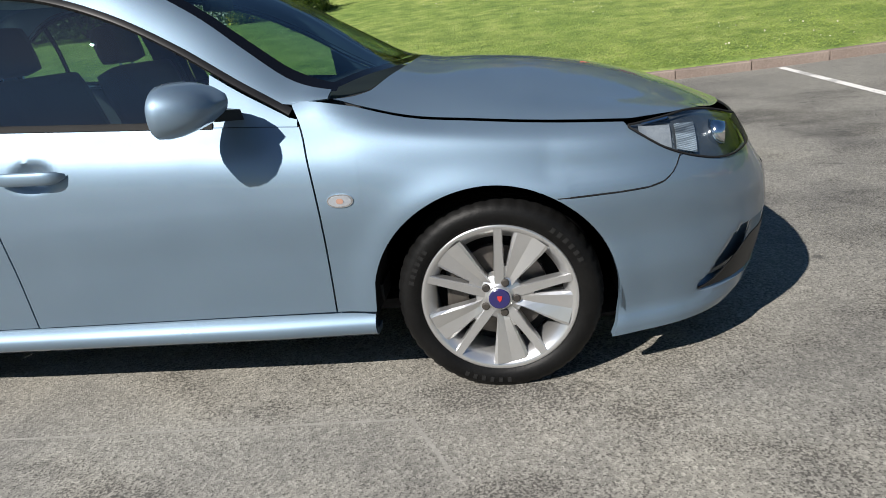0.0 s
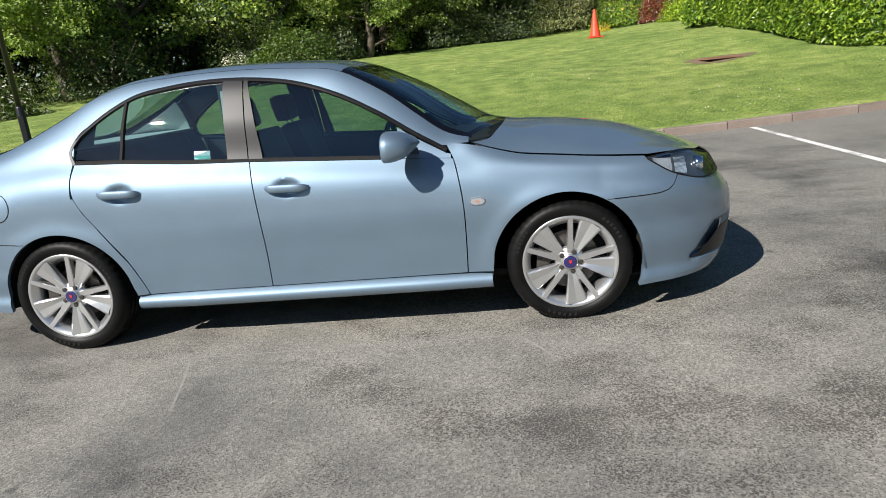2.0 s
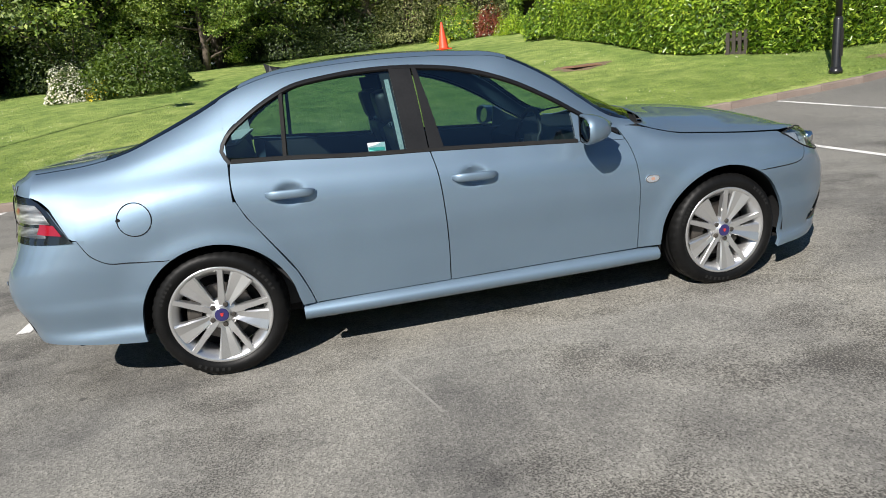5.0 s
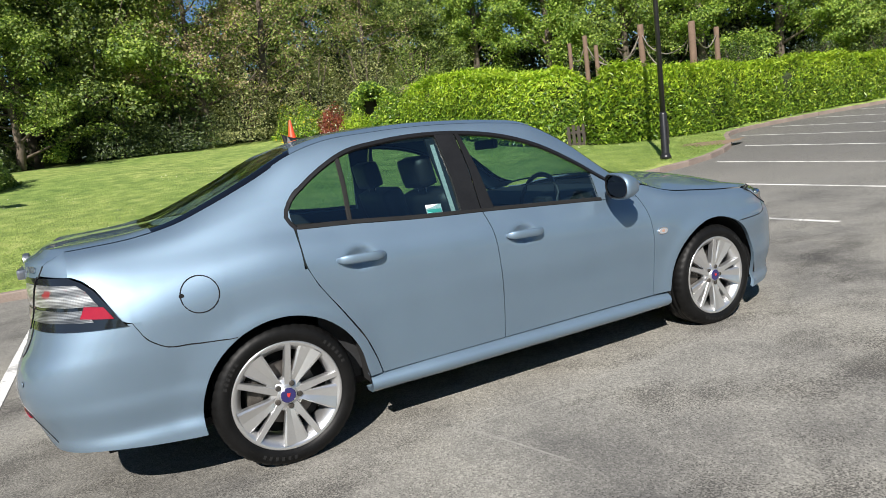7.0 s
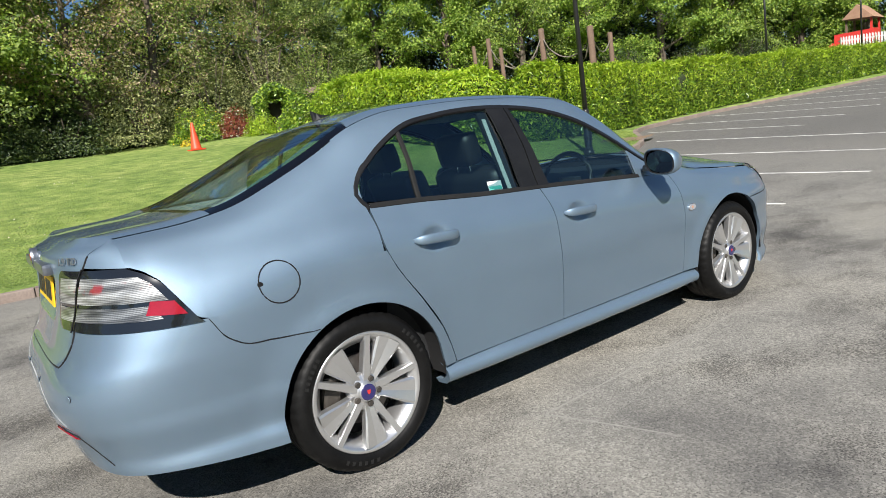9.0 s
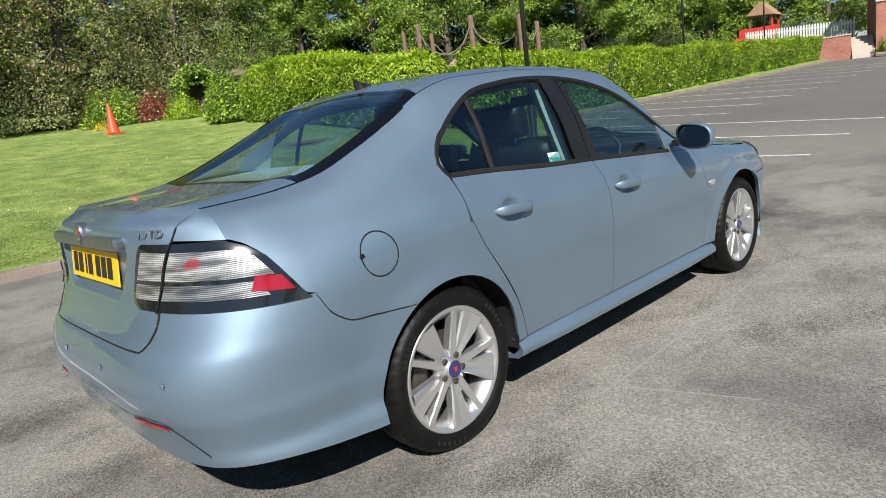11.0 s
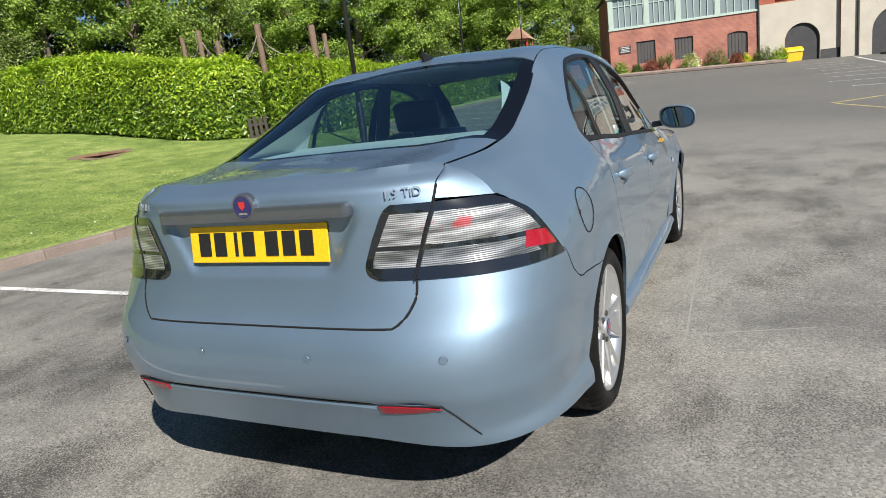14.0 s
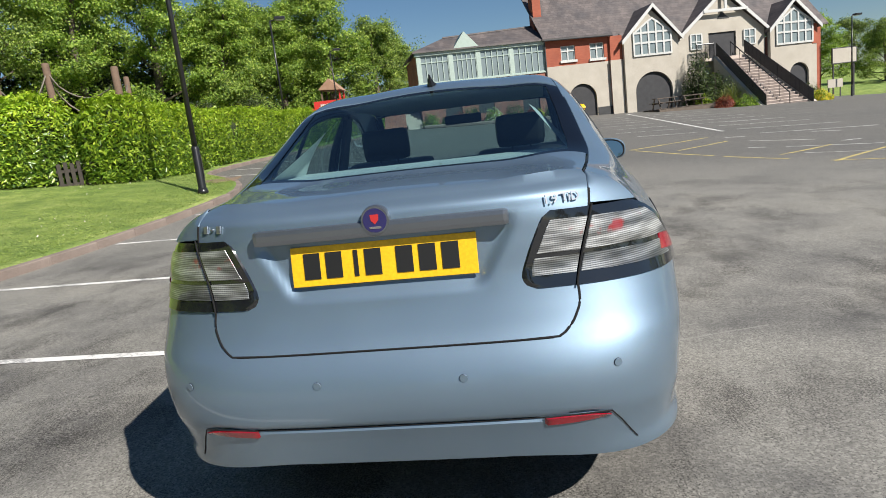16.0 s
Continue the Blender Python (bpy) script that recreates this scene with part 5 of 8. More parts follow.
for k in range(18):
    x0 = -1.3 + k * 2.6 / 18
    part("board", a_box(x0, x0 + 0.137, -2.6, 2.6, 0.21, 0.24, 0.004), TABLE_WOOD, deck)


def picnic_table(v):
    x, y = foot(v, 2.6)
    ob = thing("picnic_table", (x, y, float(ground_z(dx, dy)) + 0.24), 16.17, label="dark wooden picnic table with benches on the deck", category="picnic table", group="picnic tables")
    part("tabletop", a_box(-0.38, 0.38, -0.8, 0.8, 0.72, 0.77, 0.008), TABLE_WOOD, ob)
    for s_ in (-1, 1):
        part("bench", a_box(s_ * 0.72 - 0.13, s_ * 0.72 + 0.13, -0.8, 0.8, 0.42, 0.46, 0.006), TABLE_WOOD, ob)
        part("crossbar", a_box(-0.8, 0.8, s_ * 0.55 - 0.04, s_ * 0.55 + 0.04, 0.34, 0.42), TABLE_WOOD, ob)
        for t in (-1, 1):
            part("leg", prism(bmesh.new(), [(t * 0.55, s_ * 0.6, 0), (t * 0.65, s_ * 0.6, 0), (t * 0.34, s_ * 0.6, 0.73), (t * 0.24, s_ * 0.6, 0.73)], (0, 0.06, 0)), TABLE_WOOD, ob)
    return ob


for v in (-9.8, -11.8):
    picnic_table(v)

bx, by_ = foot(-3.9, 0.55)
grit = thing("grit_bin", (bx, by_, float(ground_z(bx, by_))), 16.17, label="bright yellow plastic grit bin by the wall", category="bin")
BIN_YELLOW = surface("bin_yellow", (0.75, 0.42, 0.01), (0.82, 0.48, 0.015), 4, 50, 0.5, 0.05)
part("body", prism(bmesh.new(), [(-0.30, -0.45, 0), (0.30, -0.45, 0), (0.34, -0.5, 0.75), (-0.34, -0.5, 0.6)], (0, 0.95, 0)), BIN_YELLOW, grit)
part("lid", prism(bmesh.new(), [(-0.40, -0.55, 0.6), (0.38, -0.55, 0.78), (0.36, -0.55, 0.92), (-0.1, -0.55, 0.86), (-0.38, -0.55, 0.68)], (0, 1.05, 0)), BIN_YELLOW, grit)

# sign board, bank and verge beyond the building
sx, sy = foot(-26.4, 0.0)
sign = thing("sign_board", (sx, sy, 0.2), 16.17, label="pale sign board on dark posts by the drive", category="sign")
part("board", a_box(-0.04, 0.04, -1.1, 1.1, 2.75, 4.0, 0.01), PLINTH, sign)
part("sign_face", a_box(-0.055, -0.042, -1.02, 1.02, 2.82, 3.93), RENDER_WHITE, sign, "cream sign face")
for v in (-0.9, 0.9):
    part("post", a_box(0.045, 0.12, v - 0.05, v + 0.05, -0.3, 3.9), PLINTH, sign)
qx, qy = foot(-25.1, 0.6)
small = thing("small_sign", (qx, qy, 0.2), 16.17, label="small cream sign board low beside the drive", category="sign")
part("board", a_box(-0.03, 0.03, -0.65, 0.65, 0.95, 1.6, 0.01), RENDER_WHITE, small)
for v in (-0.5, 0.5):
    part("post", a_box(0.032, 0.09, v - 0.04, v + 0.04, -0.3, 1.5), PLINTH, small)
lamp_post(*foot(-25.8, 1.5), 0.15, 6.2, 20)
verge = []
for i in range(12):
    for j in range(10):
        v, o = -25.5 - 4.0 * i, 1.0 - 4.0 * j
        x, y = foot(v, o)
        verge.append((x, y, 0.25 + 0.09 * 4 * j + 0.02 * i))
tagged(raw("verge", verge, [(i * 10 + j, i * 10 + j + 1, (i + 1) * 10 + j + 1, (i + 1) * 10 + j) for i in range(11) for j in range(9)], LAWN, flat=False), label="sloping grass bank beyond the building", category="lawn", kind="structure")


# ---- the car ----
# x runs forward from the middle of the wheelbase, y to its left, z up from the ground.
def paint_material():
    m = material("ice_blue_metallic_paint", (0.180, 0.254, 0.328), 0.39, 0.68, 1.0)
    b = bsdf(m)
    b.inputs["Coat IOR"].default_value = 1.5
    v = coords(m)
    flake = node(m, "TexVoronoi", Scale=1400.0)
    link(m, v, flake.inputs["Vector"])
    dust = noise_tex(m, v, 2.0, 5)
    c = mix(m, 0.10, (0.180, 0.254, 0.328), flake.outputs["Color"], "OVERLAY")
    colour(m, mix(m, 1.0, c, ramp(m, dust, (0.3, (0.96, 0.96, 0.96)), (0.7, (1.04, 1.04, 1.03))), "MULTIPLY"))
    r = ramp(m, noise_tex(m, v, 5.0, 5), (0.3, (0.52, 0.52, 0.52)), (0.75, (0.58, 0.58, 0.58)))
    link(m, r, b.inputs["Roughness"])
    return m


PAINT = paint_material()
SEAM = material("dark_gap", (0.003, 0.003, 0.0035), 0.9)
TRIM = surface("satin_black_trim", (0.008, 0.008, 0.0085), (0.013, 0.013, 0.0135), 8, 90, 0.42, 0.03, 0.001)
FRIT = material("black_printed_glass", (0.004, 0.004, 0.005), 0.06)
RUBBER = surface("black_rubber", (0.008, 0.008, 0.008), (0.014, 0.014, 0.0135), 6, 80, 0.75, 0.2, 0.002)
TYRE = surface("tyre_rubber", (0.0035, 0.0035, 0.0035), (0.008, 0.0079, 0.0078), 9, 120, 0.48, 0.3, 0.002)
ALLOY = surface("silver_alloy", (0.62, 0.62, 0.62), (0.68, 0.68, 0.675), 6, 700, 0.30, 0.0, 0.001, 0.85, 0.4)
STEEL = surface("worn_brake_steel", (0.12, 0.105, 0.095), (0.18, 0.165, 0.15), 9, 60, 0.5, 0.1, 0.001, 0.8)
IRON = surface("dark_caliper_iron", (0.02, 0.018, 0.016), (0.045, 0.038, 0.03), 9, 60, 0.7)
low_gloss(TYRE, 0.16), low_gloss(TRIM, 0.3), low_gloss(RUBBER, 0.25)
LETTER = material("letter_chrome", (0.55, 0.56, 0.58), 0.3, 0.9)
CHROME = material("chrome", (0.75, 0.76, 0.78), 0.12, 1.0)
SATIN = surface("satin_metal_strip", (0.23, 0.245, 0.27), (0.25, 0.265, 0.29), 6, 400, 0.34, 0.0, 0.001, 0.85)
# far darker than real silvering, so that the reflection comes out dim
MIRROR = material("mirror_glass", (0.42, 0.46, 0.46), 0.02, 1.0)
CABIN = surface("dark_cabin_plastic", (0.012, 0.0125, 0.0135), (0.024, 0.025, 0.027), 5, 90, 0.65, 0.15, 0.002)
LEATHER = surface("black_leather", (0.010, 0.010, 0.011), (0.020, 0.0195, 0.0195), 6, 110, 0.5, 0.25, 0.002)
PALE_CLOTH = surface("pale_grey_cloth", (0.50, 0.52, 0.50), (0.58, 0.60, 0.58), 6, 90, 0.9, 0.2, 0.002)
CAR_GLASS = glass_material("green_tinted_car_glass", (0.52, 0.68, 0.68), 0.13)
DARK_GLASS = glass_material("tinted_screen_glass", (0.62, 0.80, 0.81), 0.13)
BADGE_BLUE = material("badge_blue", (0.018, 0.016, 0.095), 0.25, 0.0, 1.0)
BADGE_RED = material("badge_red", (0.5, 0.03, 0.03), 0.3)
PLATE_YELLOW = surface("yellow_plate", (0.86, 0.47, 0.01), (0.9, 0.51, 0.012), 5, 120, 0.45, 0.03, 0.001)
PLATE_BLACK = material("plate_black", (0.012, 0.012, 0.012), 0.5)
LAMP_BLACK = material("gloss_black_lamp_rim", (0.010, 0.011, 0.013), 0.12, 0.0, 1.0)
RED_LENS = surface("red_lens", (0.24, 0.003, 0.013), (0.30, 0.006, 0.016), 20, 200, 0.18, 0.1, 0.001, 0.0, 1.0)
ORANGE_BULB = material("orange_bulb", (0.40, 0.24, 0.18), 0.3)


def lens_material(name, c1, c2, red):
    """Ribbed reflector behind clear plastic, its glints and dim spots put into the colour."""
    m = material(name, c1, 0.3, 0.35, 1.0)
    v = coords(m)
    cells = noise_tex(m, coords(m, (0.5, 0.5, 3.0)), 15, 2, 0.5)
    prism_ = node(m, "TexWave", Scale=46.0, Distortion=0.6)
    prism_.bands_direction = "Y"
    link(m, v, prism_.inputs["Vector"])
    w = node(m, "TexWave", Scale=58.0, Distortion=0.35)
    w.bands_direction = "Z"
    link(m, v, w.inputs["Vector"])
    # painted glints: bright and dark lines for ribs, broad spots for the bowls
    c = mix(m, w.outputs["Fac"], c1, c2)
    c = mix(m, 0.14, c, mix(m, prism_.outputs["Fac"], c1, c2))
    c = mix(m, 1.0, c, ramp(m, cells, (0.36, (0.35, 0.35, 0.35)), (0.5, (0.85, 0.85, 0.85)), (0.62, (1.5, 1.5, 1.5))), "MULTIPLY")
    if red:
        sep = node(m, "SeparateXYZ")
        link(m, v, sep.inputs[0])
        band = ramp(m, sep.outputs[2], (0.882, (0, 0, 0)), (0.893, (1, 1, 1)), (0.910, (1, 1, 1)), (0.920, (0, 0, 0)))
        glow = mix(m, 1.0, band, ramp(m, noise_tex(m, v, 13, 3), (0.52, (0.0, 0.0, 0.0)), (0.60, (0.85, 0.85, 0.85))), "MULTIPLY")
        c = mix(m, glow, c, (0.34, 0.03, 0.035))
    colour(m, c)
    bump(m, w.outputs["Fac"], 0.10, 0.003)
    return m


CLEAR_LENS = lens_material("clear_ribbed_lens", (0.07, 0.071, 0.072), (0.40, 0.41, 0.40), False)
RED_TINGED = lens_material("clear_lens_over_red_bulbs", (0.12, 0.12, 0.12), (0.46, 0.47, 0.46), True)
SMOKED = lens_material("smoked_ribbed_lens", (0.045, 0.046, 0.048), (0.25, 0.26, 0.26), False)
HEAD_LENS = lens_material("headlamp_glass", (0.22, 0.26, 0.28), (0.55, 0.6, 0.64), False)


HEAD_DARK = surface("dark_lamp_bowl", (0.05, 0.06, 0.07), (0.10, 0.11, 0.12), 9, 60, 0.35, 0.05, 0.001, 0.4, 0.3)
HEAD_PALE = surface("pale_lamp_panel", (0.34, 0.36, 0.39), (0.42, 0.44, 0.46), 9, 60, 0.4, 0.03, 0.001, 0.3)
HEAD_GLASS = glass_material("clear_lamp_glass", (0.92, 0.95, 0.96), 0.08)


def curve(x, xs, vs):
    """A smooth curve through points (cubic, with slopes from the neighbours)."""
    xs, vs = np.asarray(xs, float), np.asarray(vs, float)
    s = np.gradient(vs, xs)
    x = np.clip(x, xs[0], xs[-1])
    i = np.clip(np.searchsorted(xs, x) - 1, 0, len(xs) - 2)
    h = xs[i + 1] - xs[i]
    t = (x - xs[i]) / h
    return ((2 * t ** 3 - 3 * t * t + 1) * vs[i] + (t ** 3 - 2 * t * t + t) * h * s[i] + (-2 * t ** 3 + 3 * t * t) * vs[i + 1] + (t ** 3 - t * t) * h * s[i + 1])


# stations along the body, and the section's eight guide lines at each
ST = [-2.2, -2.1, -2.0, -1.8, -1.65, -1.5, -1.3, -1.1, -0.95, -0.7, -0.4, -0.2, 0.0, 0.25, 0.35, 0.49, 0.62, 0.76, 0.87, 0.97, 1.1, 1.3, 1.5, 1.74, 2.0, 2.2]
SIDE_X = [-2.2, -2.1, -2.0, -1.8, -1.6, -1.34, -0.9, 0.0, 0.9, 1.34, 1.55, 1.74, 1.9, 2.0, 2.2]
SIDE_Y = [0.64, 0.715, 0.765, 0.815, 0.836, 0.846, 0.842, 0.842, 0.842, 0.845, 0.838, 0.820, 0.775, 0.715, 0.45]
BELT_Z = [0.96, 0.965, 0.97, 0.975, 0.985, 1.0, 1.02, 1.01, 0.993, 0.97, 0.952, 0.942, 0.928, 0.911, 0.904, 0.895, 0.886, 0.875, 0.866, 0.855, 0.83, 0.80, 0.778, 0.755, 0.73, 0.70]
BELT_Y = [0.60, 0.68, 0.70, 0.725, 0.74, 0.748, 0.75, 0.757, 0.762, 0.766, 0.768, 0.768, 0.768, 0.768, 0.768, 0.768, 0.767, 0.766, 0.768, 0.775, 0.787, 0.80, 0.797, 0.772, 0.68, 0.42]
MID_Z = [1.01, 1.015, 1.022, 1.03, 1.045, 1.08, 1.13, 1.175, 1.19, 1.19, 1.185, 1.178, 1.165, 1.135, 1.105, 1.052, 0.995, 0.940, 0.94, 0.905, 0.868, 0.842, 0.82, 0.80, 0.77, 0.71]
MID_Y = [0.56, 0.625, 0.645, 0.672, 0.69, 0.692, 0.688, 0.682, 0.683, 0.686, 0.689, 0.690, 0.690, 0.693, 0.697, 0.705, 0.712, 0.72, 0.715, 0.708, 0.715, 0.73, 0.735, 0.72, 0.62, 0.40]
RAIL_Z = [1.035, 1.045, 1.05, 1.065, 1.095, 1.15, 1.235, 1.33, 1.372, 1.392, 1.397, 1.390, 1.375, 1.333, 1.282, 1.193, 1.09, 0.99, 0.958, 0.945, 0.93, 0.902, 0.876, 0.845, 0.79, 0.715]
RAIL_Y = [0.54, 0.56, 0.575, 0.60, 0.612, 0.603, 0.585, 0.557, 0.542, 0.54, 0.548, 0.553, 0.558, 0.572, 0.585, 0.605, 0.63, 0.655, 0.665, 0.60, 0.56, 0.555, 0.55, 0.53, 0.45, 0.28]
CROWN_Z = [1.05, 1.062, 1.07, 1.083, 1.106, 1.172, 1.268, 1.362, 1.41, 1.44, 1.449, 1.443, 1.43, 1.395, 1.366, 1.304, 1.24, 1.157, 1.09, 1.03, 0.992, 0.975, 0.953, 0.905, 0.82, 0.73]
FRONT_AXLE, REAR_AXLE, AXLE_Z = 1.3375, -1.3375, 0.309
ARCH = {1: (1.325, 0.302, 0.372), -1: (-1.325, 0.300, 0.360)}
section_cache = {}


def section(x):
    """The body's half section at x: guide number, y and z from the sill (0) over shoulder (3), belt (4), rail (6) to the crown (8)."""
    k = math.floor(x / 0.005)
    f = x / 0.005 - k
    a, b = station(k), station(k + 1)
    return a[0], a[1] * (1 - f) + b[1] * f, a[2] * (1 - f) + b[2] * f


def station(key):
    x = key * 0.005
    if key not in section_cache:
        w, b = float(curve(x, SIDE_X, SIDE_Y)), float(curve(x, ST, BELT_Z))
        by = float(curve(x, ST, BELT_Y))
        rz, ry, cz = (float(curve(x, ST, t)) for t in (RAIL_Z, RAIL_Y, CROWN_Z))
        my, mz = float(curve(x, ST, MID_Y)), float(curve(x, ST, MID_Z))
        z3 = b - 0.095
        P = np.array([(w - 0.034, 0.28), (w - 0.014, 0.48), (w, 0.66), (0.25 * by + 0.75 * w - 0.001, z3), (by, b), (my, mz), (ry, rz), (ry * 0.52, cz - 0.27 * (cz - rz)), (0, cz), (-ry * 0.52, cz - 0.27 * (cz - rz))])
        d = np.concatenate([[0], np.cumsum(np.linalg.norm(np.diff(P, axis=0), axis=1))])
        u = np.concatenate([np.linspace(i, i + 1, 17)[:-1] for i in range(8)] + [[8.0]])
        s = np.interp(u, range(10), d)
        section_cache[key] = (u, curve(s, d, P[:, 0]), curve(s, d, P[:, 1]))
    return section_cache[key]


DENTS = ((-0.045, 0.802, 0.075, 0.047), (-0.928, 0.842, 0.075, 0.047))   # bowls behind the door handles


# ---- the rounded ends ----
def end_x(y, z, rear=True):
    """How far an end reaches at a given place across and height."""
    if rear:
        x0, n = -1.50, tail_n(z)
        tip = float(curve(z, [0.24, 0.31, 0.40, 0.44, 0.48, 0.56, 0.62, 0.66, 0.72, 0.80, 0.90, 0.98, 1.02, 1.045], [-2.255, -2.285, -2.318, -2.335, -2.345, -2.342, -2.318, -2.292, -2.268, -2.250, -2.246, -2.246, -2.236, -2.205]))
    else:
        x0, n = 1.50, 2.6
        tip = float(curve(z, [0.15, 0.22, 0.34, 0.48, 0.56, 0.60, 0.66, 0.70, 0.74, 0.78, 0.81], [2.20, 2.255, 2.29, 2.295, 2.275, 2.25, 2.215, 2.195, 2.165, 2.115, 2.05]))
    w = end_w(z, rear)
    return x0 + (tip - x0) * max(0.0, 1 - min(1.0, abs(y) / w) ** n) ** (1 / n)


def tail_n(z):
    """How square the tail is at a height."""
    return 4.3 - 0.9 * float(step(0.62, 0.86, z))


def width_table(x):
    zs = np.linspace(0.48, 1.06, 40)
    ws = [float(np.interp(z, section(x)[2][:105], section(x)[1][:105])) for z in zs]
    return lambda z: float(np.interp(z, zs, ws))


END_W = {True: width_table(-1.50), False: width_table(1.50)}


def end_w(z, rear=True):
    y = END_W[rear](z)
    if rear:
        return y - 0.016 * float(step(0.45, 0.32, z)) + 0.014 * float(step(0.34, 0.28, z))
    return y - 0.024 * float(step(0.4, 0.24, z)) + 0.020 * float(step(0.235, 0.205, z))


def end_y(x, z, rear):
    """Half width of an end's surface at x and z."""
    n = tail_n(z) if rear else 2.6
    x0 = -1.50 if rear else 1.50
    f = max(0.0, min(1.0, (x - x0) / (end_x(0, z, rear) - x0)))
    return end_w(z, rear) * max(0.0, 1 - f ** n) ** (1 / n)


def arch_bulge(x, z):
    """The lip that swells out round a wheel arch."""
    cx, cz, r = ARCH[1 if x > 0 else -1]
    return 0.013 * math.exp(-((math.hypot(x - cx, z - cz) - r) / 0.06) ** 2) * float(step(0.9, 0.6, z))


def side_y(x, z):
    u, Y, Z = section(x)
    k = 105
    y = float(np.interp(z, Z[:k], Y[:k]))
    cx, cz, r = ARCH[1 if x > 0 else -1]
    if x < -1.5:
        y += (end_y(x, z, True) - y) * float(step(0.92, 0.74, z))
    elif x > 1.5:
        y += (end_y(x, z, False) - y) * float(step(0.84, 0.72, z))
    y += arch_bulge(x, z)
    for a, b, p, q in DENTS:
        e = ((x - a) / p) ** 2 + ((z - b) / q) ** 2
        if e < 1:
            y -= 0.026 * (1 - e) ** 1.2
    return y


def at_guide(x, v):
    u, Y, Z = section(x)
    return Vector((x, float(np.interp(v, u, Y)), float(np.interp(v, u, Z))))


def guide_at(x, z):
    u, Y, Z = section(x)
    return float(np.interp(z, Z[:105], u[:105]))


def on_side(x, z, lift=0.0):
    return Vector((x, side_y(x, z) + lift, z))


def sheet_part(name, P, mat, parent, label="", skirt=0.014, mirror=False, flip=False):
    """A panel from a grid of points, with its edges turned in towards the car so that gaps have depth."""
    rows_ = [[Vector(p) for p in r] for r in P]
    if mirror:
        rows_ = [[Vector((p.x, -p.y, p.z)) for p in r] for r in rows_]
    bm = bmesh.new()
    V = [[bm.verts.new(p) for p in r] for r in rows_]
    m, n = len(V), len(V[0])
    for j in range(m - 1):
        for i in range(n - 1):
            q = (V[j][i], V[j][i + 1], V[j + 1][i + 1], V[j + 1][i])
            if len({tuple(round(c, 5) for c in v.co) for v in q}) > 2:
                try:
                    bm.faces.new(q)
                except ValueError:
                    pass
    if skirt:
        ring = [V[0][i] for i in range(n)] + [V[j][n - 1] for j in range(1, m)] + [V[m - 1][i] for i in range(n - 2, -1, -1)] + [V[j][0] for j in range(m - 2, 0, -1)]
        low = []
        for v in ring:
            d = (Vector((v.co.x * 0.93, 0, 0.62)) - v.co).normalized()
            low.append(bm.verts.new(v.co + d * skirt))
        for k in range(len(ring)):
            j = (k + 1) % len(ring)
            bm.faces.new((ring[k], low[k], low[j], ring[j]))
    bmesh.ops.remove_doubles(bm, verts=bm.verts, dist=1e-5)
    bmesh.ops.recalc_face_normals(bm, faces=bm.faces)
    ob = part(name, bm, mat, parent, label, flat=False)
    me = ob.data
    me.set_sharp_from_angle(angle=radians(38))
    return ob


def both(name, P, mat, parent, label="", skirt=0.014):
    return [sheet_part(name, P, mat, parent, label, skirt, False), sheet_part(name, P, mat, parent, label, skirt, True)]


def lerp_rows(lo, hi, n):
    """Rows of (x, z) between two edges of equal count."""
    return [[(a[0] + (b[0] - a[0]) * k / (n - 1), a[1] + (b[1] - a[1]) * k / (n - 1)) for a, b in zip(lo, hi)] for k in range(n)]


car = thing("car", label="ice blue metallic four door saloon car parked on the asphalt", category="car")
GAP = 0.0028

# edges between the panels, seen from the side
SEAM_REAR_Z = [0.285, 0.37, 0.475, 0.626, 0.767, 0.844, 0.93, 1.03]
SEAM_REAR_X = [-0.890, -0.915, -0.957, -1.050, -1.142, -1.176, -1.184, -1.176]
SEAM_MID_Z = [0.285, 0.486, 0.664, 0.866, 0.95]
SEAM_MID_X = [-0.211, -0.205, -0.210, -0.226, -0.241]
SEAM_FRONT_Z = [0.281, 0.459, 0.66, 0.774, 0.873, 0.94]
SEAM_FRONT_X = [0.822, 0.829, 0.829, 0.816, 0.793, 0.760]
TOP_X = [-1.205, -1.182, -1.089, -0.968, -0.88, -0.671, -0.372, -0.225, 0.005, 0.23, 0.424, 0.618, 0.772]
TOP_Z = [1.064, 1.12, 1.199, 1.273, 1.316, 1.351, 1.362, 1.352, 1.314, 1.235, 1.131, 1.005, 0.918]


def belt(x):
    return float(curve(x, ST, BELT_Z)) - 0.002


def arch_z(x, end, floor):
    cx, cz, r = ARCH[end]
    d = r * r - (x - cx) ** 2
    return max(cz + math.sqrt(d), floor) if d > 0 else floor


def door(x_back, x_front, name, label):
    P = []
    for k in range(46):
        f = k / 45
        row = []
        for i in range(66):
            u = i / 65
            z0 = 0.290
            zz = z0 + f * (0.93 - z0)
            for _ in range(3):
                x = x_back(zz) + GAP + u * (x_front(zz) - x_back(zz) - 2 * GAP)
                zz = z0 + f * (belt(x) - z0)
            row.append(on_side(x, zz))
        P.append(row)
    return both(name, P, PAINT, car, label)


front_doors = door(lambda z: float(curve(z, SEAM_MID_Z, SEAM_MID_X)), lambda z: float(curve(z, SEAM_FRONT_Z, SEAM_FRONT_X)), "front_door", "ice blue front door panel")
rear_doors = door(lambda z: float(curve(z, SEAM_REAR_Z, SEAM_REAR_X)), lambda z: float(curve(z, SEAM_MID_Z, SEAM_MID_X)), "rear_door", "ice blue rear door panel")


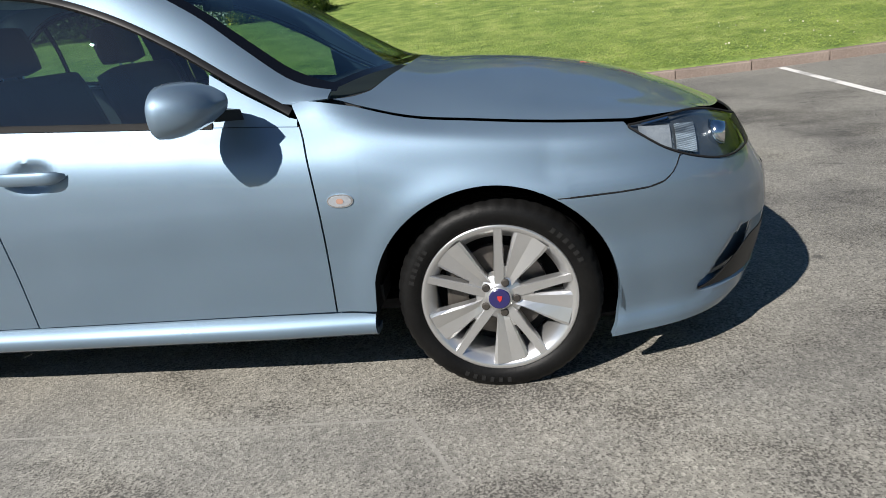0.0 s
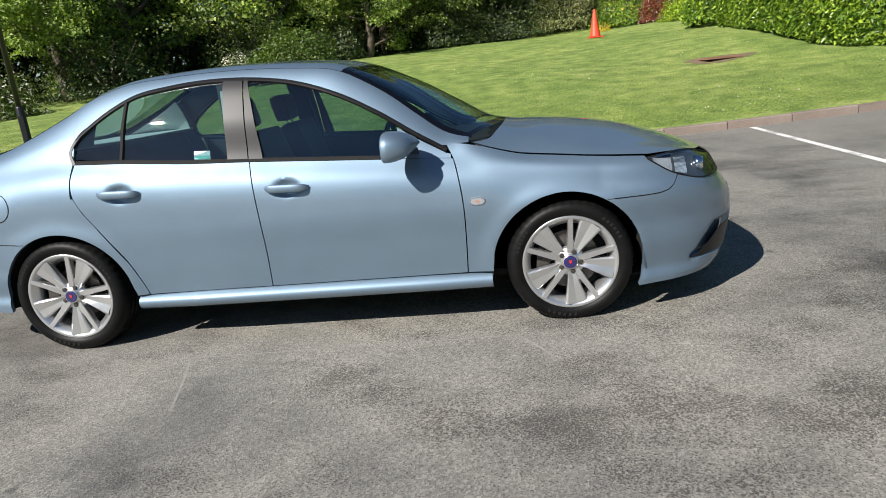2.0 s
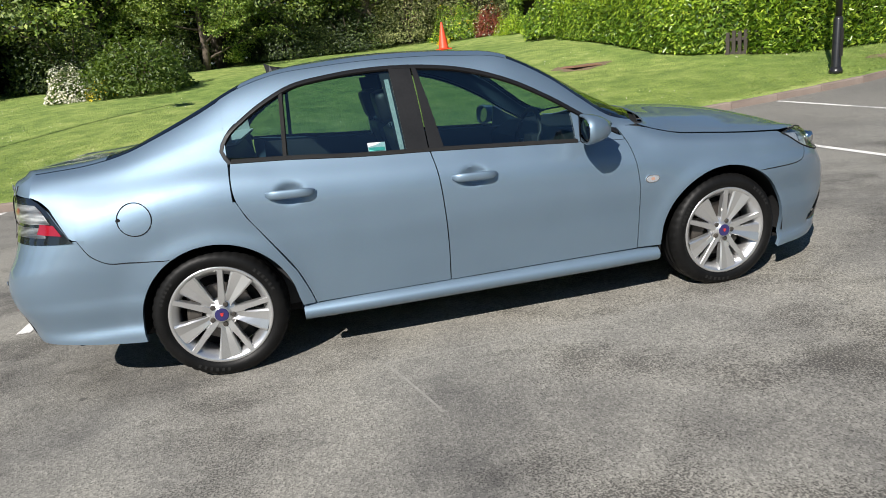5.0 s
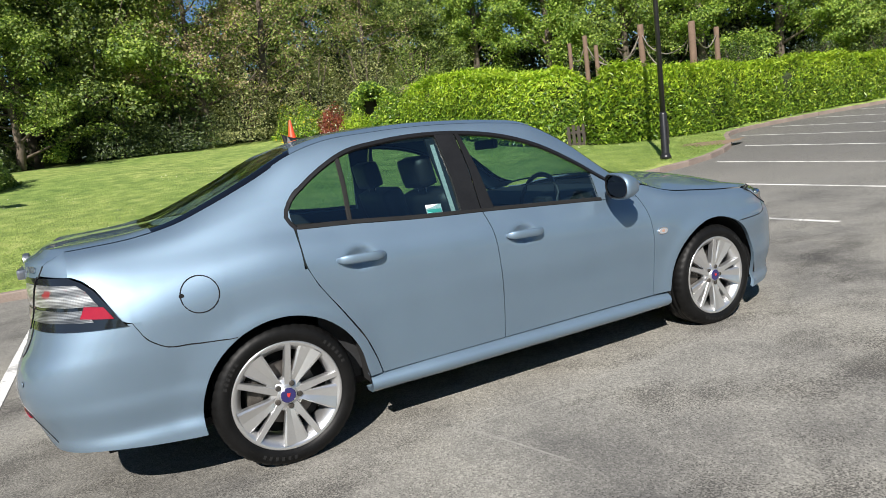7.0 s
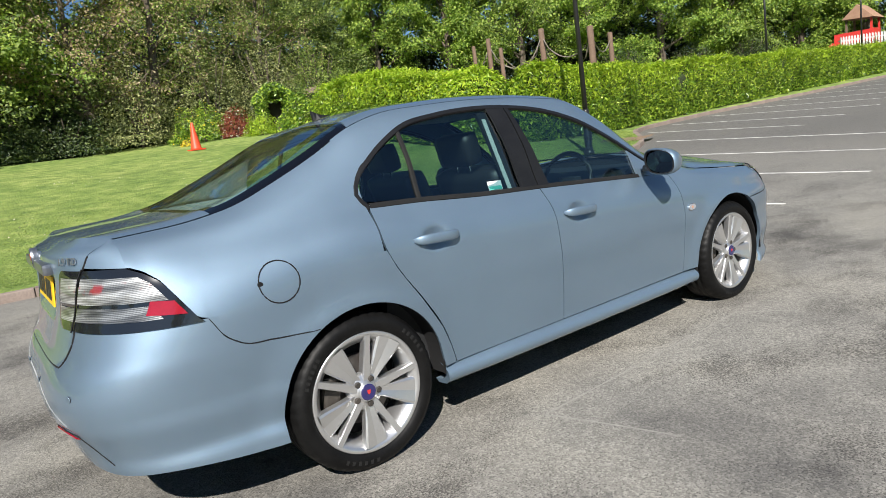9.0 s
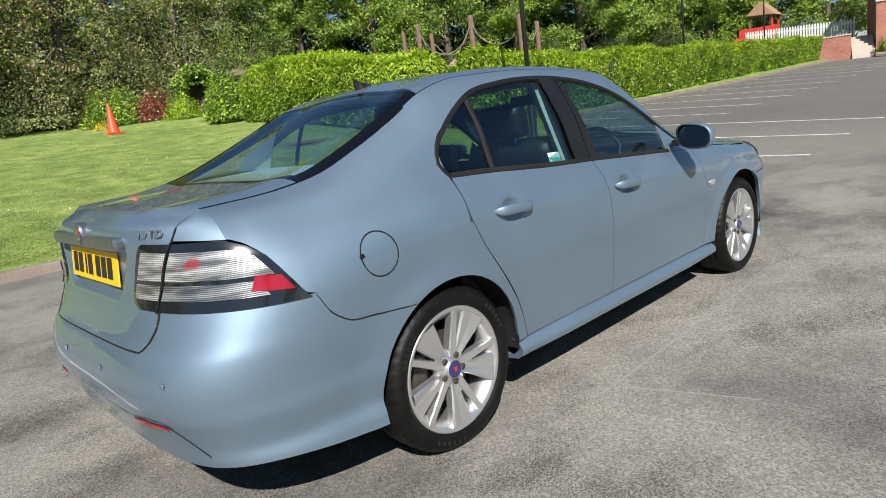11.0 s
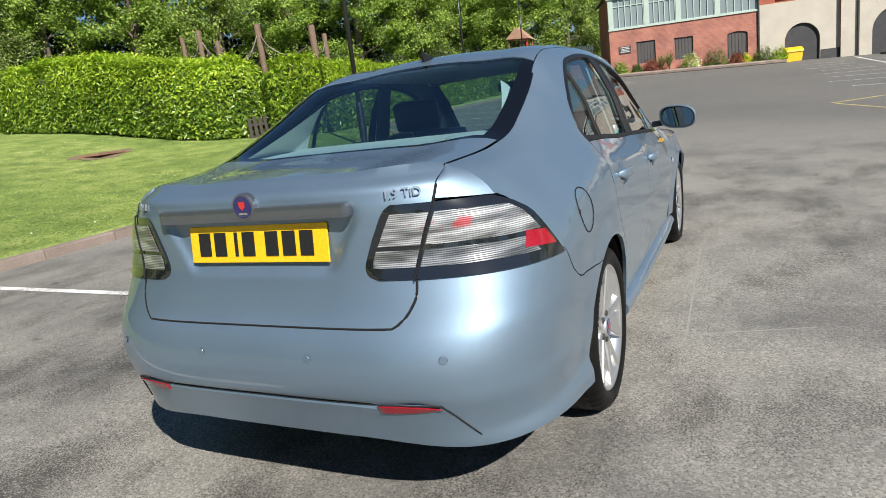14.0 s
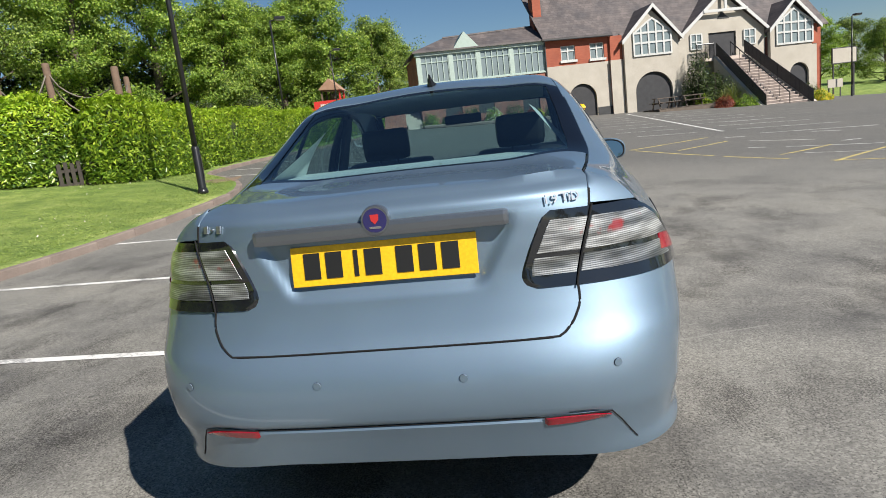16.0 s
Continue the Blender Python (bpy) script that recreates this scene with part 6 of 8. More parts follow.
def column_panel(name, xs, lo, hi, n, label="", shift=None):
    P = [[] for _ in range(n)]
    for x in xs:
        a, b = lo(x), hi(x)
        for k in range(n):
            z = a + (b - a) * k / (n - 1)
            P[k].append(on_side(x + (shift(x, z) if shift else 0.0), z))
    return both(name, P, PAINT, car, label)


# front wing: from the door to the headlamp, cut by the arch
cx, cz, r = ARCH[1]
wing_x = list(np.linspace(0.835, cx - r, 9)) + [cx - r * math.cos(a) for a in np.linspace(0.24, 2.25, 40)] + list(np.linspace(1.585, 1.875, 22))


def headlamp_low(u):
    return float(curve(u, [0, 0.25, 0.5, 0.75, 1.0], [0.788, 0.722, 0.682, 0.660, 0.66]))


def front_seam(x):
    """The bumper's upper edge: along the wing, up to the headlamp, then under it."""
    if x < 1.876:
        return float(np.interp(x, [1.50, 1.60, 1.70, 1.78, 1.82, 1.845, 1.862, 1.876], [0.622, 0.622, 0.623, 0.627, 0.636, 0.652, 0.674, 0.702]))
    return headlamp_low((x - 1.732) / 0.403) - 0.001


def wing_low(x):
    if x <= cx - r + 1e-6:
        return 0.290
    seam = front_seam(x) + GAP
    return arch_z(x, 1, 0.290) if x < 1.55 else max(seam, arch_z(x, 1, 0))


def wing_high(x):
    top = at_guide(x, 5.0).z - 0.003
    if x > 1.73:
        top = min(top, headlamp_low((x - 1.732) / 0.403) - 0.003)
    return top




def wing_shift(x, z):
    """Lets the wing's rear edge follow the door's curved edge."""
    return (float(curve(z, SEAM_FRONT_Z, SEAM_FRONT_X)) + GAP - 0.835) * max(0.0, 1 - (x - 0.835) / 0.118)


column_panel("front_wing", wing_x, wing_low, wing_high, 34, "ice blue front wing", wing_shift)

# rear quarter: behind the door and up the rear pillar, then the strip between door and arch
ca, cb, cr = ARCH[-1]
BUMP_X, BUMP_Z = [-1.871, -1.844, -1.794, -1.674, -1.53], [0.756, 0.702, 0.655, 0.630, 0.617]
LAMP_X, LAMP_Z = [-2.12, -2.05, -2.016, -1.978, -1.901, -1.871], [0.968, 0.955, 0.937, 0.902, 0.765, 0.756]


def quarter_low(x):
    if x > -1.535:
        return arch_z(x, -1, 0.29)
    if x > -1.871:
        return max(float(curve(x, BUMP_X, BUMP_Z)) + GAP, arch_z(x, -1, 0))
    return float(np.interp(x, LAMP_X, LAMP_Z)) + GAP


quarter_x = list(np.linspace(-1.188, -1.53, 24)) + list(np.linspace(-1.545, -1.871, 22)) + list(np.linspace(-1.88, -2.06, 16))
column_panel("rear_quarter", quarter_x, quarter_low, lambda x: at_guide(x, 5.98).z, 56, "ice blue rear wing and roof pillar")
strip_x = [x for x in np.linspace(-1.188, -0.897, 26)]
column_panel("arch_strip", strip_x, lambda x: arch_z(x, -1, 0.29), lambda x: max(float(np.interp(-x, [-v for v in SEAM_REAR_X[:6]], SEAM_REAR_Z[:6])) - GAP * 2, arch_z(x, -1, 0.29) + 0.002), 12)

# roof rail and windscreen pillar above the side windows
rail_x = list(np.linspace(-1.2, -0.8, 20)) + list(np.linspace(-0.75, 0.2, 24)) + list(np.linspace(0.24, 0.875, 24))


def rail_low(x):
    if x > 0.76:
        return min(float(np.interp(x, [0.755, 0.77, 0.88], [0.925, 0.9375, 0.9385])), at_guide(x, 6).z - 0.01)
    return min(float(curve(x, TOP_X, TOP_Z)), at_guide(x, 6).z - 0.012)


P = [[] for _ in range(10)]
for x in rail_x:
    a = guide_at(x, rail_low(x))
    for k in range(10):
        P[k].append(at_guide(x, a + (6.02 - a) * k / 9))
both("roof_rail", P, PAINT, car, "ice blue roof rail and windscreen pillar")


def top_panel(name, edge0, edge1, v_edge, n, m, mat, label="", lift=0.0, skirt=0.012, parent=None):
    """A panel over the car's whole width; edge0 and edge1 give its ends at -1..1 across."""
    P = []
    for k in range(n):
        row = []
        for i in range(m):
            w = -1 + 2 * i / (m - 1)
            x = edge0(abs(w)) + (edge1(abs(w)) - edge0(abs(w))) * k / (n - 1)
            p = at_guide(x, 8 - (8 - v_edge) * abs(w))
            row.append(Vector((p.x, math.copysign(p.y, w), p.z + lift)))
        P.append(row)
    return sheet_part(name, P, mat, parent or car, label, skirt)


top_panel("roof", lambda w: -1.03 - 0.075 * w * w, lambda w: 0.315 - 0.07 * w * w, 6.04, 40, 31, PAINT, "ice blue roof panel")
top_panel("bonnet", lambda w: 1.075 - 0.185 * w ** 2, lambda w: 1.745 + 0.42 * max(0.0, 1 - w ** 2.3) ** 0.55, 5.04, 40, 41, PAINT, "ice blue bonnet with a soft crown")
screen = top_panel("windscreen", lambda w: 0.325 - 0.07 * w * w, lambda w: 1.07 - 0.19 * w * w, 6.1, 24, 25, DARK_GLASS, "tinted windscreen", -0.004, 0)
rear_screen = top_panel("rear_window", lambda w: -1.745 + 0.03 * w * w, lambda w: -1.05 - 0.075 * w * w, 6.05, 28, 25, DARK_GLASS, "tinted rear window", -0.004, 0)


def band(name, edge0, edge1, v_edge, out, mat, parent, lift=0.0015):
    """A black printed border along one end of a screen."""
    return top_panel(name, lambda w: edge0(w) + out[0], lambda w: edge0(w) + out[1], v_edge, 3, 25, mat, "", lift - 0.004, 0, parent)


band("border", lambda w: -1.745 + 0.03 * w * w, None, 6.03, (-0.020, 0.020), FRIT, rear_screen)
band("border", lambda w: -1.05 - 0.075 * w * w, None, 6.05, (-0.012, 0.017), FRIT, rear_screen)
band("border", lambda w: 0.325 - 0.07 * w * w, None, 6.1, (-0.012, 0.03), FRIT, screen)
band("border", lambda w: 1.07 - 0.19 * w * w, None, 6.1, (-0.025, 0.012), FRIT, screen)
for name, xs, own in (("side_border", np.linspace(-1.74, -1.10, 24), rear_screen), ("side_border", np.linspace(0.25, 0.89, 20), screen)):
    both(name, [[at_guide(x, v) - Vector((0, 0, 0.002)) for x in xs] for v in (6.0, 6.06, 6.24 if own is rear_screen else 6.18)], FRIT, own, "", 0)
part("cowl", prism(bmesh.new(), [(0.95, -0.60, 0.915), (1.08, -0.3, 0.945), (1.10, 0, 0.95), (1.08, 0.3, 0.945), (0.95, 0.60, 0.915), (0.88, 0.58, 0.89), (1.0, 0, 0.93), (0.88, -0.58, 0.89)], (0, 0, 0.012)), RUBBER, car, "black plastic scuttle below the windscreen")
for s, x0 in ((-1, 1.05), (1, 1.02)):
    part("wiper", tube(bmesh.new(), [(x0 - 0.09, s * 0.58, 0.930), (x0 + 0.01, s * 0.35, 0.967), (x0 + 0.035, s * 0.02, 0.985)], [0.006, 0.006, 0.004], 6), RUBBER, car, "black windscreen wiper")


# ---- bumpers, boot lid and lamps round the ends ----
def wrap(s, z, rear=True, lift=0.0):
    """A point on an end: s from 0 (where it leaves the side) to 1 (the middle)."""
    n = tail_n(z) if rear else 2.6
    a = s * math.pi / 2
    w = end_w(z, rear)
    y = w * max(math.cos(a), 0.0) ** (2 / n)
    x0 = -1.50 if rear else 1.50
    x = x0 + (end_x(0, z, rear) - x0) * max(math.sin(a), 0.0) ** (2 / n)
    p = Vector((x, y, z))
    if lift:
        q = Vector((x - x0, y * (0.6 if s > 0.5 else 1.0), 0)).normalized()
        p += q * lift
    return p


def s_of_y(y, z, rear=True):
    n = tail_n(z) if rear else 2.6
    return math.acos(min(1.0, (abs(y) / end_w(z, rear)) ** (n / 2))) / (math.pi / 2)


def s_of_x(x, z, rear=True):
    n = tail_n(z) if rear else 2.6
    x0 = -1.50 if rear else 1.50
    return math.asin(max(0.0, min(1.0, (x - x0) / (end_x(0, z, rear) - x0))) ** (n / 2)) / (math.pi / 2)


def bumper_rows(cols, n, rear, waist):
    """cols: (way round or None, y, low z, high z) for one half, mirrored; rows are level up to the waist."""
    half = []
    for s, y, z0, z1 in cols:
        col = []
        zw = min(waist, z1)
        m = n - 9
        for k in range(n):
            z = z0 + (zw - z0) * k / (m - 1) if k < m else zw + (z1 - zw) * (k - m + 1) / 9
            p = wrap(s, z, rear) if s is not None else Vector((end_x(y, z, rear), y, z))
            if p.y > 0.7:
                p.y += arch_bulge(p.x, p.z)
            col.append(p)
        half.append(col)
    return [[Vector((p.x, -p.y, p.z)) for p in c] for c in half] + [c for c in half[::-1]][1:]


def rear_top(s, y):
    """The upper edge of the rear bumper."""
    if s is None:
        return float(np.interp(y, [0.44, 0.475, 0.498, 0.508, 0.514, 0.5165, 0.62], [0.641, 0.652, 0.680, 0.715, 0.76, 0.768, 0.766]))
    z = 0.70
    for _ in range(5):
        p = wrap(s, z)
        if p.x > -1.871:
            z = float(curve(p.x, BUMP_X, BUMP_Z)) - GAP
        else:
            z = 0.758 + 0.008 * float(step(0.80, 0.62, p.y))
    return z


def rear_low(s):
    p = wrap(max(s, 0), 0.4)
    return 0.308 - 0.03 * float(step(0.3, 0.66, abs(p.y))) - 0.033 * float(step(-2.15, -1.70, p.x))


cols = []
for s in list(np.linspace(0.0, s_of_y(0.64, 0.6), 44)):
    cols.append((s, 0, rear_low(s), rear_top(s, 0)))
for y in (0.62, 0.60, 0.575, 0.55, 0.53, 0.5165, 0.514, 0.511, 0.508, 0.503, 0.498, 0.487, 0.475, 0.457, 0.44, 0.41, 0.38, 0.34, 0.30, 0.25, 0.2, 0.15, 0.1, 0.05, 0.0):
    cols.append((None, y, rear_low(s_of_y(y, 0.4)), rear_top(None, y)))
rows_b = bumper_rows(cols, 40, True, 0.632)
# crease above the valance and a soft inward step at the top
for c in rows_b:
    for p in c:
        g = math.exp(-((p.z - 0.437) / 0.006) ** 2) * float(step(0.60, 0.52, abs(p.y)))
        if p.x < -2.0:
            p.x += 0.010 * g
        if p.x > -1.70:
            edge = ca - math.sqrt(max(0.0, cr * cr - (p.z - cb) ** 2))
            if p.x > edge:
                p.x = edge
                p.y = math.copysign(end_y(edge, p.z, True) + arch_bulge(edge, p.z), p.y)
rear_bumper = sheet_part("rear_bumper", rows_b, PAINT, car, "ice blue rear bumper with parking sensors", 0.02)

cols = []
for s in list(np.linspace(0.0, 0.98, 62)) + [1.0]:
    z1 = 0.62
    for _ in range(5):
        p = wrap(s, z1, False)
        z1 = front_seam(p.x) - GAP
    cols.append((s, 0, 0.165 + 0.02 * s, z1))
rows_f = bumper_rows(cols, 34, False, 0.60)
fx, fz, fr = ARCH[1]
for c in rows_f:
    for p in c:
        if p.x < fx + fr and abs(p.z - fz) < fr:
            edge = fx + math.sqrt(max(0.0, fr * fr - (p.z - fz) ** 2))
            if p.x < edge:
                p.x = edge
                p.y = math.copysign(end_y(edge, p.z, False) + arch_bulge(edge, p.z), p.y)
        if p.x > 1.93 and abs(p.y) > 0.36:
            zt = 0.265 + 0.15 * float(step(1.93, 2.1, p.x))
            if 0.25 < p.z < zt + 0.02:
                k = float(step(0.25, 0.275, p.z)) * float(step(zt + 0.02, zt - 0.005, p.z)) * float(step(1.93, 1.98, p.x)) * float(step(0.36, 0.40, abs(p.y)))
                p.x -= 0.035 * k
                p.y *= 1 - 0.03 * k
front_bumper = sheet_part("front_bumper", rows_f, PAINT, car, "ice blue front bumper", 0.02)
P = []
for k in range(5):
    row = []
    for i in range(16):
        s = s_of_x(1.955, 0.3, False) + (s_of_y(0.42, 0.3, False) - s_of_x(1.955, 0.3, False)) * i / 15
        zt = 0.262 + 0.128 * float(step(0, 1, i / 9))
        row.append(wrap(s, 0.258 + (zt - 0.258) * k / 4, False, -0.004))
    P.append(row)
both("lower_grille", P, TRIM, front_bumper, "black fog lamp grille", 0.004)
for z0, z1, y0 in ((0.655, 0.74, 0.50), (0.40, 0.56, 0.34)):
    half = [[wrap(s_of_y(y0, z, False) + (1 - s_of_y(y0, z, False)) * i / 14, z, False, 0.003) for i in range(15)] for z in np.linspace(z0, z1, 5)]
    sheet_part("grille", [[Vector((p.x, -p.y, p.z)) for p in r_] + r_[::-1][1:] for r_ in half], TRIM, car, "black front grille", 0.01)

# dark joints between bumpers and wings
for sg in (-1, 1):
    for line in ([(x, float(curve(x, BUMP_X, BUMP_Z))) for x in np.linspace(-1.872, -1.505, 28)], [(x, front_seam(x)) for x in np.linspace(1.522, 1.875, 28)]):
        part("panel_joint", tube(bmesh.new(), [Vector((x, sg * (side_y(x, z) - 0.0004), z)) for x, z in line], 0.0019, 5), SEAM, car)

# sills
P = []
SILL = [(0.800, 0.288), (0.818, 0.276), (0.836, 0.262), (0.842, 0.245), (0.838, 0.225), (0.815, 0.205), (0.76, 0.200)]
for y, z in SILL:
    P.append([Vector((x, y - 0.010 * float(step(0.55, 0.95, abs(x))), z - 0.006 * (x + 0.2) * 0.5)) for x in np.linspace(-0.955, 0.945, 30)])
both("sill", P, PAINT, car, "ice blue side skirt", 0.03)
# unseen panel, added to keep light from leaking into the nose's shadow
part("nose_shadow_panel", prism(bmesh.new(), [(1.64, -0.75, 0.195), (1.9, -0.68, 0.195), (2.08, -0.5, 0.195), (2.2, 0, 0.195), (2.08, 0.5, 0.195), (1.9, 0.68, 0.195), (1.64, 0.75, 0.195)], (0, 0, 0.012)), SEAM, car, "unseen black panel added under the nose to close its shadow")
part("floor_pan", a_box(-2.05, 2.05, -0.62, 0.62, 0.205, 0.24), SEAM, car, "black underside")

# boot lid: deck, rounded lip and rear face with the plate's hollow
P = []
NW = 81
for k in range(66):
    row = []
    for i in range(NW):
        w = -1 + 2 * i / (NW - 1)
        if k < 16:                          # the deck
            x0 = -1.768 + 0.03 * w * w
            x = x0 + (end_x(0.567 * w, 1.036) + 0.045 - x0) * k / 15
            p = at_guide(x, 8 - 1.97 * abs(w))
            row.append(Vector((x, math.copysign(p.y, w), p.z)))
        else:
            f = (k - 16) / 49
            z = 1.038 + (0.647 - 1.038) * f
            half_w = float(curve(z, [0.64, 0.66, 0.70, 0.80, 0.965, 1.04], [0.440, 0.475, 0.505, 0.512, 0.560, 0.567]))
            y = w * half_w
            x = end_x(y, z)
            top = float(step(1.0, 1.04, z))
            x += 0.022 * top ** 2
            inner = float(step(0.372, 0.325, abs(y) + 0.62 * max(0.0, 0.93 - z))) * float(step(0.772, 0.815, z)) * float(step(0.975, 0.955, z))
            x += 0.018 * inner
            row.append(Vector((x - 0.002, y, z)))
    P.append(row)
lid_edge = {-1: [P[k][0] for k in range(20, 66)] + P[65][1:NW // 2 + 1], 1: [P[k][-1] for k in range(20, 66)] + P[65][NW // 2:-1][::-1]}


def corner_edges(u, f):
    """Lower and upper edge of the corner at u, and how far its two ends bow out at height f."""
    def lower(t):
        return wrap(s_of_x(-2.058, 0.966) + (s_of_y(0.5665, 0.968) - s_of_x(-2.058, 0.966)) * t, 0.958 + 0.012 * t, True, 0.001)
    g0 = guide_at(-2.058, lower(0).z)
    top0, top1 = at_guide(-2.058, 5.98), Vector((end_x(0.5665, 1.038) + 0.018, 0.5685, 1.038))
    near = at_guide(-2.058, g0 + (5.98 - g0) * f) - lower(0).lerp(top0, f)
    z = 0.970 + (1.038 - 0.970) * f
    end = Vector((end_x(0.5665, z) + 0.022 * float(step(1.0, 1.04, z)) ** 2 - 0.002, 0.5685, z))
    rise = top0.lerp(top1, u)
    rise.z += 0.006 * math.sin(math.pi * u)
    return lower(u), rise, near, end - lower(1).lerp(top1, f)


corner = []
for k in range(9):
    f = k / 8
    row = []
    for i in range(15):
        u = i / 14
        low, high, near, out = corner_edges(u, f)
        row.append(low.lerp(high, f) + near * (1 - u) + out * u)
    corner.append(row)
both("tail_corner", corner, PAINT, car, "ice blue corner above the tail lamp", 0.004)
boot = sheet_part("boot_lid", P, PAINT, car, "ice blue boot lid", 0.016)
for sg in (-1, 1):
    line = [Vector((p.x + 0.002, p.y + sg * 0.003 * min(1.0, abs(p.y) / 0.4) ** 4, p.z - (0.003 if p.z < 0.66 else 0.0))) for p in lid_edge[sg]]
    part("lid_seam", tube(bmesh.new(), line, 0.004, 6), SEAM, boot)
part("handle_strip", box(bmesh.new(), -2.262, -2.225, -0.352, 0.352, 0.945, 0.987, 0.013), SATIN, boot, "satin metal strip above the plate")

# number plate with plain bars for its characters
plate = part("number_plate", a_box(-0.003, 0.003, -0.26, 0.26, -0.0555, 0.0555, 0.002), PLATE_YELLOW, boot, "yellow rear number plate")
plate.matrix_local = pose(-2.236, 0, 0.8755, 0, 7, 0)
for k, y in enumerate((0.20, 0.137, 0.074, 0.026, -0.062, -0.125, -0.188)):
    part("plate_bar", a_box(-0.0055, -0.0032, y - (0.006 if k == 2 else 0.023), y + (0.006 if k == 2 else 0.023), -0.036, 0.036), PLATE_BLACK, plate)


def disc(name, at, r, mat, parent, nrm="x", sgn=-1, thick=0.004, label="", sides=28, bev=0.3):
    bm = bmesh.new()
    d = {"x": Vector((sgn, 0, 0)), "y": Vector((0, sgn, 0))}[nrm]
    c = Vector(at)
    tube(bm, [c, c + d * thick * (1 - bev), c + d * thick], [r, r, r - 0.3 * thick * bev], sides)
    return part(name, bm, mat, parent, label, flat=True)


badge = disc("badge", (-2.240, 0, 0.990), 0.040, SATIN, boot, thick=0.024, label="round chrome ringed badge")
disc("badge_face", (-2.2641, 0, 0.990), 0.0325, BADGE_BLUE, badge, thick=0.0012, label="dark blue badge face")
part("badge_shape", prism(bmesh.new(), [(-2.2654, -0.012, 1.006), (-2.2654, 0.012, 1.006), (-2.2654, 0.010, 0.990), (-2.2654, 0, 0.980), (-2.2654, -0.010, 0.990)], (-0.001, 0, 0)), BADGE_RED, badge, "red shape on the badge")
part("badge_bar", a_box(-2.2664, -2.2654, -0.016, 0.016, 0.968, 0.974), CHROME, badge)

text = bpy.data.curves.new("lettering", "FONT")
text.body, text.size, text.extrude, text.align_x = "1.9 TiD", 0.034, 0.0015, "CENTER"
text.offset = 0.0003
text_ob = new("lettering", text)
depsgraph = bpy.context.evaluated_depsgraph_get()
me = bpy.data.meshes.new_from_object(text_ob.evaluated_get(depsgraph))
bpy.data.objects.remove(text_ob)
letters = link_mesh("lettering", me, LETTER, boot, "chrome engine lettering")
slant = math.degrees(math.atan((end_x(-0.45, 1.0) - end_x(-0.53, 1.0)) / 0.08))
letters.matrix_local = pose(end_x(-0.492, 0.985) - 0.009, -0.492, 0.984, 78, 0, -90 - slant)
for k in range(3):
    yb = 0.475 + 0.026 * k
    bar = part("lettering", a_box(-0.003, 0.002, *((-0.007, 0.007, -0.011, 0.011) if k != 1 else (-0.004, 0.004, -0.003, 0.003)), 0.001), LETTER, boot, "chrome badge characters")
    bar.matrix_local = pose(end_x(yb, 0.998) - 0.006, yb, 0.998, 0, 12, -17)

# parking sensors, reflectors
for y in (-0.598, -0.2, 0.2, 0.598):
    x = end_x(y, 0.566)
    a = -math.degrees(math.atan2(end_x(y + 0.02, 0.566) - end_x(y - 0.02, 0.566), 0.04))
    s = part("parking_sensor", tube(bmesh.new(), [(-0.0, 0, 0), (-0.0018, 0, 0)], [0.0115, 0.0105], 20), SEAM, rear_bumper, "round parking sensor")
    s.matrix_local = pose(x - 0.001, y, 0.566, 0, 0, a)
    part("sensor_face", tube(bmesh.new(), [(-0.0018, 0, 0), (-0.0030, 0, 0)], [0.0112, 0.0104], 20), PAINT, s)
for sg in (-1, 1):
    P = [[Vector((end_x(y, z) - 0.005, sg * y, z)) for y in np.linspace(0.405, 0.575, 12)] for z in np.linspace(0.412, 0.434, 4)]
    for r_ in P:
        for i, p in enumerate(r_):
            p.z = 0.412 + (p.z - 0.412) * (1 - 0.75 * (i / 11) ** 3) + 0.006 * (i / 11) ** 2
    sheet_part("rear_reflector", P, RED_LENS, rear_bumper, "red reflector strip", 0.008)
for sg in (-1, 1):
    pts = [Vector((end_x(y, z) - 0.0008, sg * y, z)) for y, z in ((0.40, 0.4365), (0.50, 0.4375), (0.575, 0.432), (0.60, 0.395), (0.628, 0.345), (0.645, 0.318))]
    part("valance_gap", tube(bmesh.new(), pts, 0.0022, 5), SEAM, rear_bumper)
pts = [Vector((end_x(y, 0.437) + 0.006, y, 0.437)) for y in np.linspace(-0.41, 0.41, 24)]
part("valance_gap", tube(bmesh.new(), pts, 0.0022, 5), SEAM, rear_bumper)


# ---- lamps ----
def lamp_patch(edges, n, m, lift):
    """edges(f) gives the two ends, as the way round the tail, and the height at fraction f from bottom to top."""
    P = []
    for k in range(n):
        s0, s1, z0, z1 = edges(k / (n - 1))
        P.append([wrap(s0 + (s1 - s0) * i / (m - 1), z0 + (z1 - z0) * i / (m - 1), True, lift) for i in range(m)])
    return P


def tail_edges(z_low, z_high, inner_pad=0.0, outer_pad=0.0, inner=None, outer=None):
    def f(t):
        zi = z_low + (z_high - z_low) * t
        yi = inner if inner is not None else float(np.interp(zi, [0.767, 0.772, 0.782, 0.80, 0.82, 0.88, 0.945, 0.958, 0.966], [0.412, 0.396, 0.382, 0.3755, 0.379, 0.403, 0.434, 0.442, 0.456]))
        zo = zi - 0.014 * (1 - t) - 0.009 * t
        xo = float(np.interp(zo, [0.75, 0.765, 0.902, 0.937, 0.955], [-1.880, -1.897, -1.978, -2.020, -2.06]))
        s1 = s_of_y(yi + inner_pad, zi)
        s0 = s_of_x(xo - outer_pad, zo) if outer is None else s_of_y(outer, zo)
        return s0, s1, zo, zi
    return f


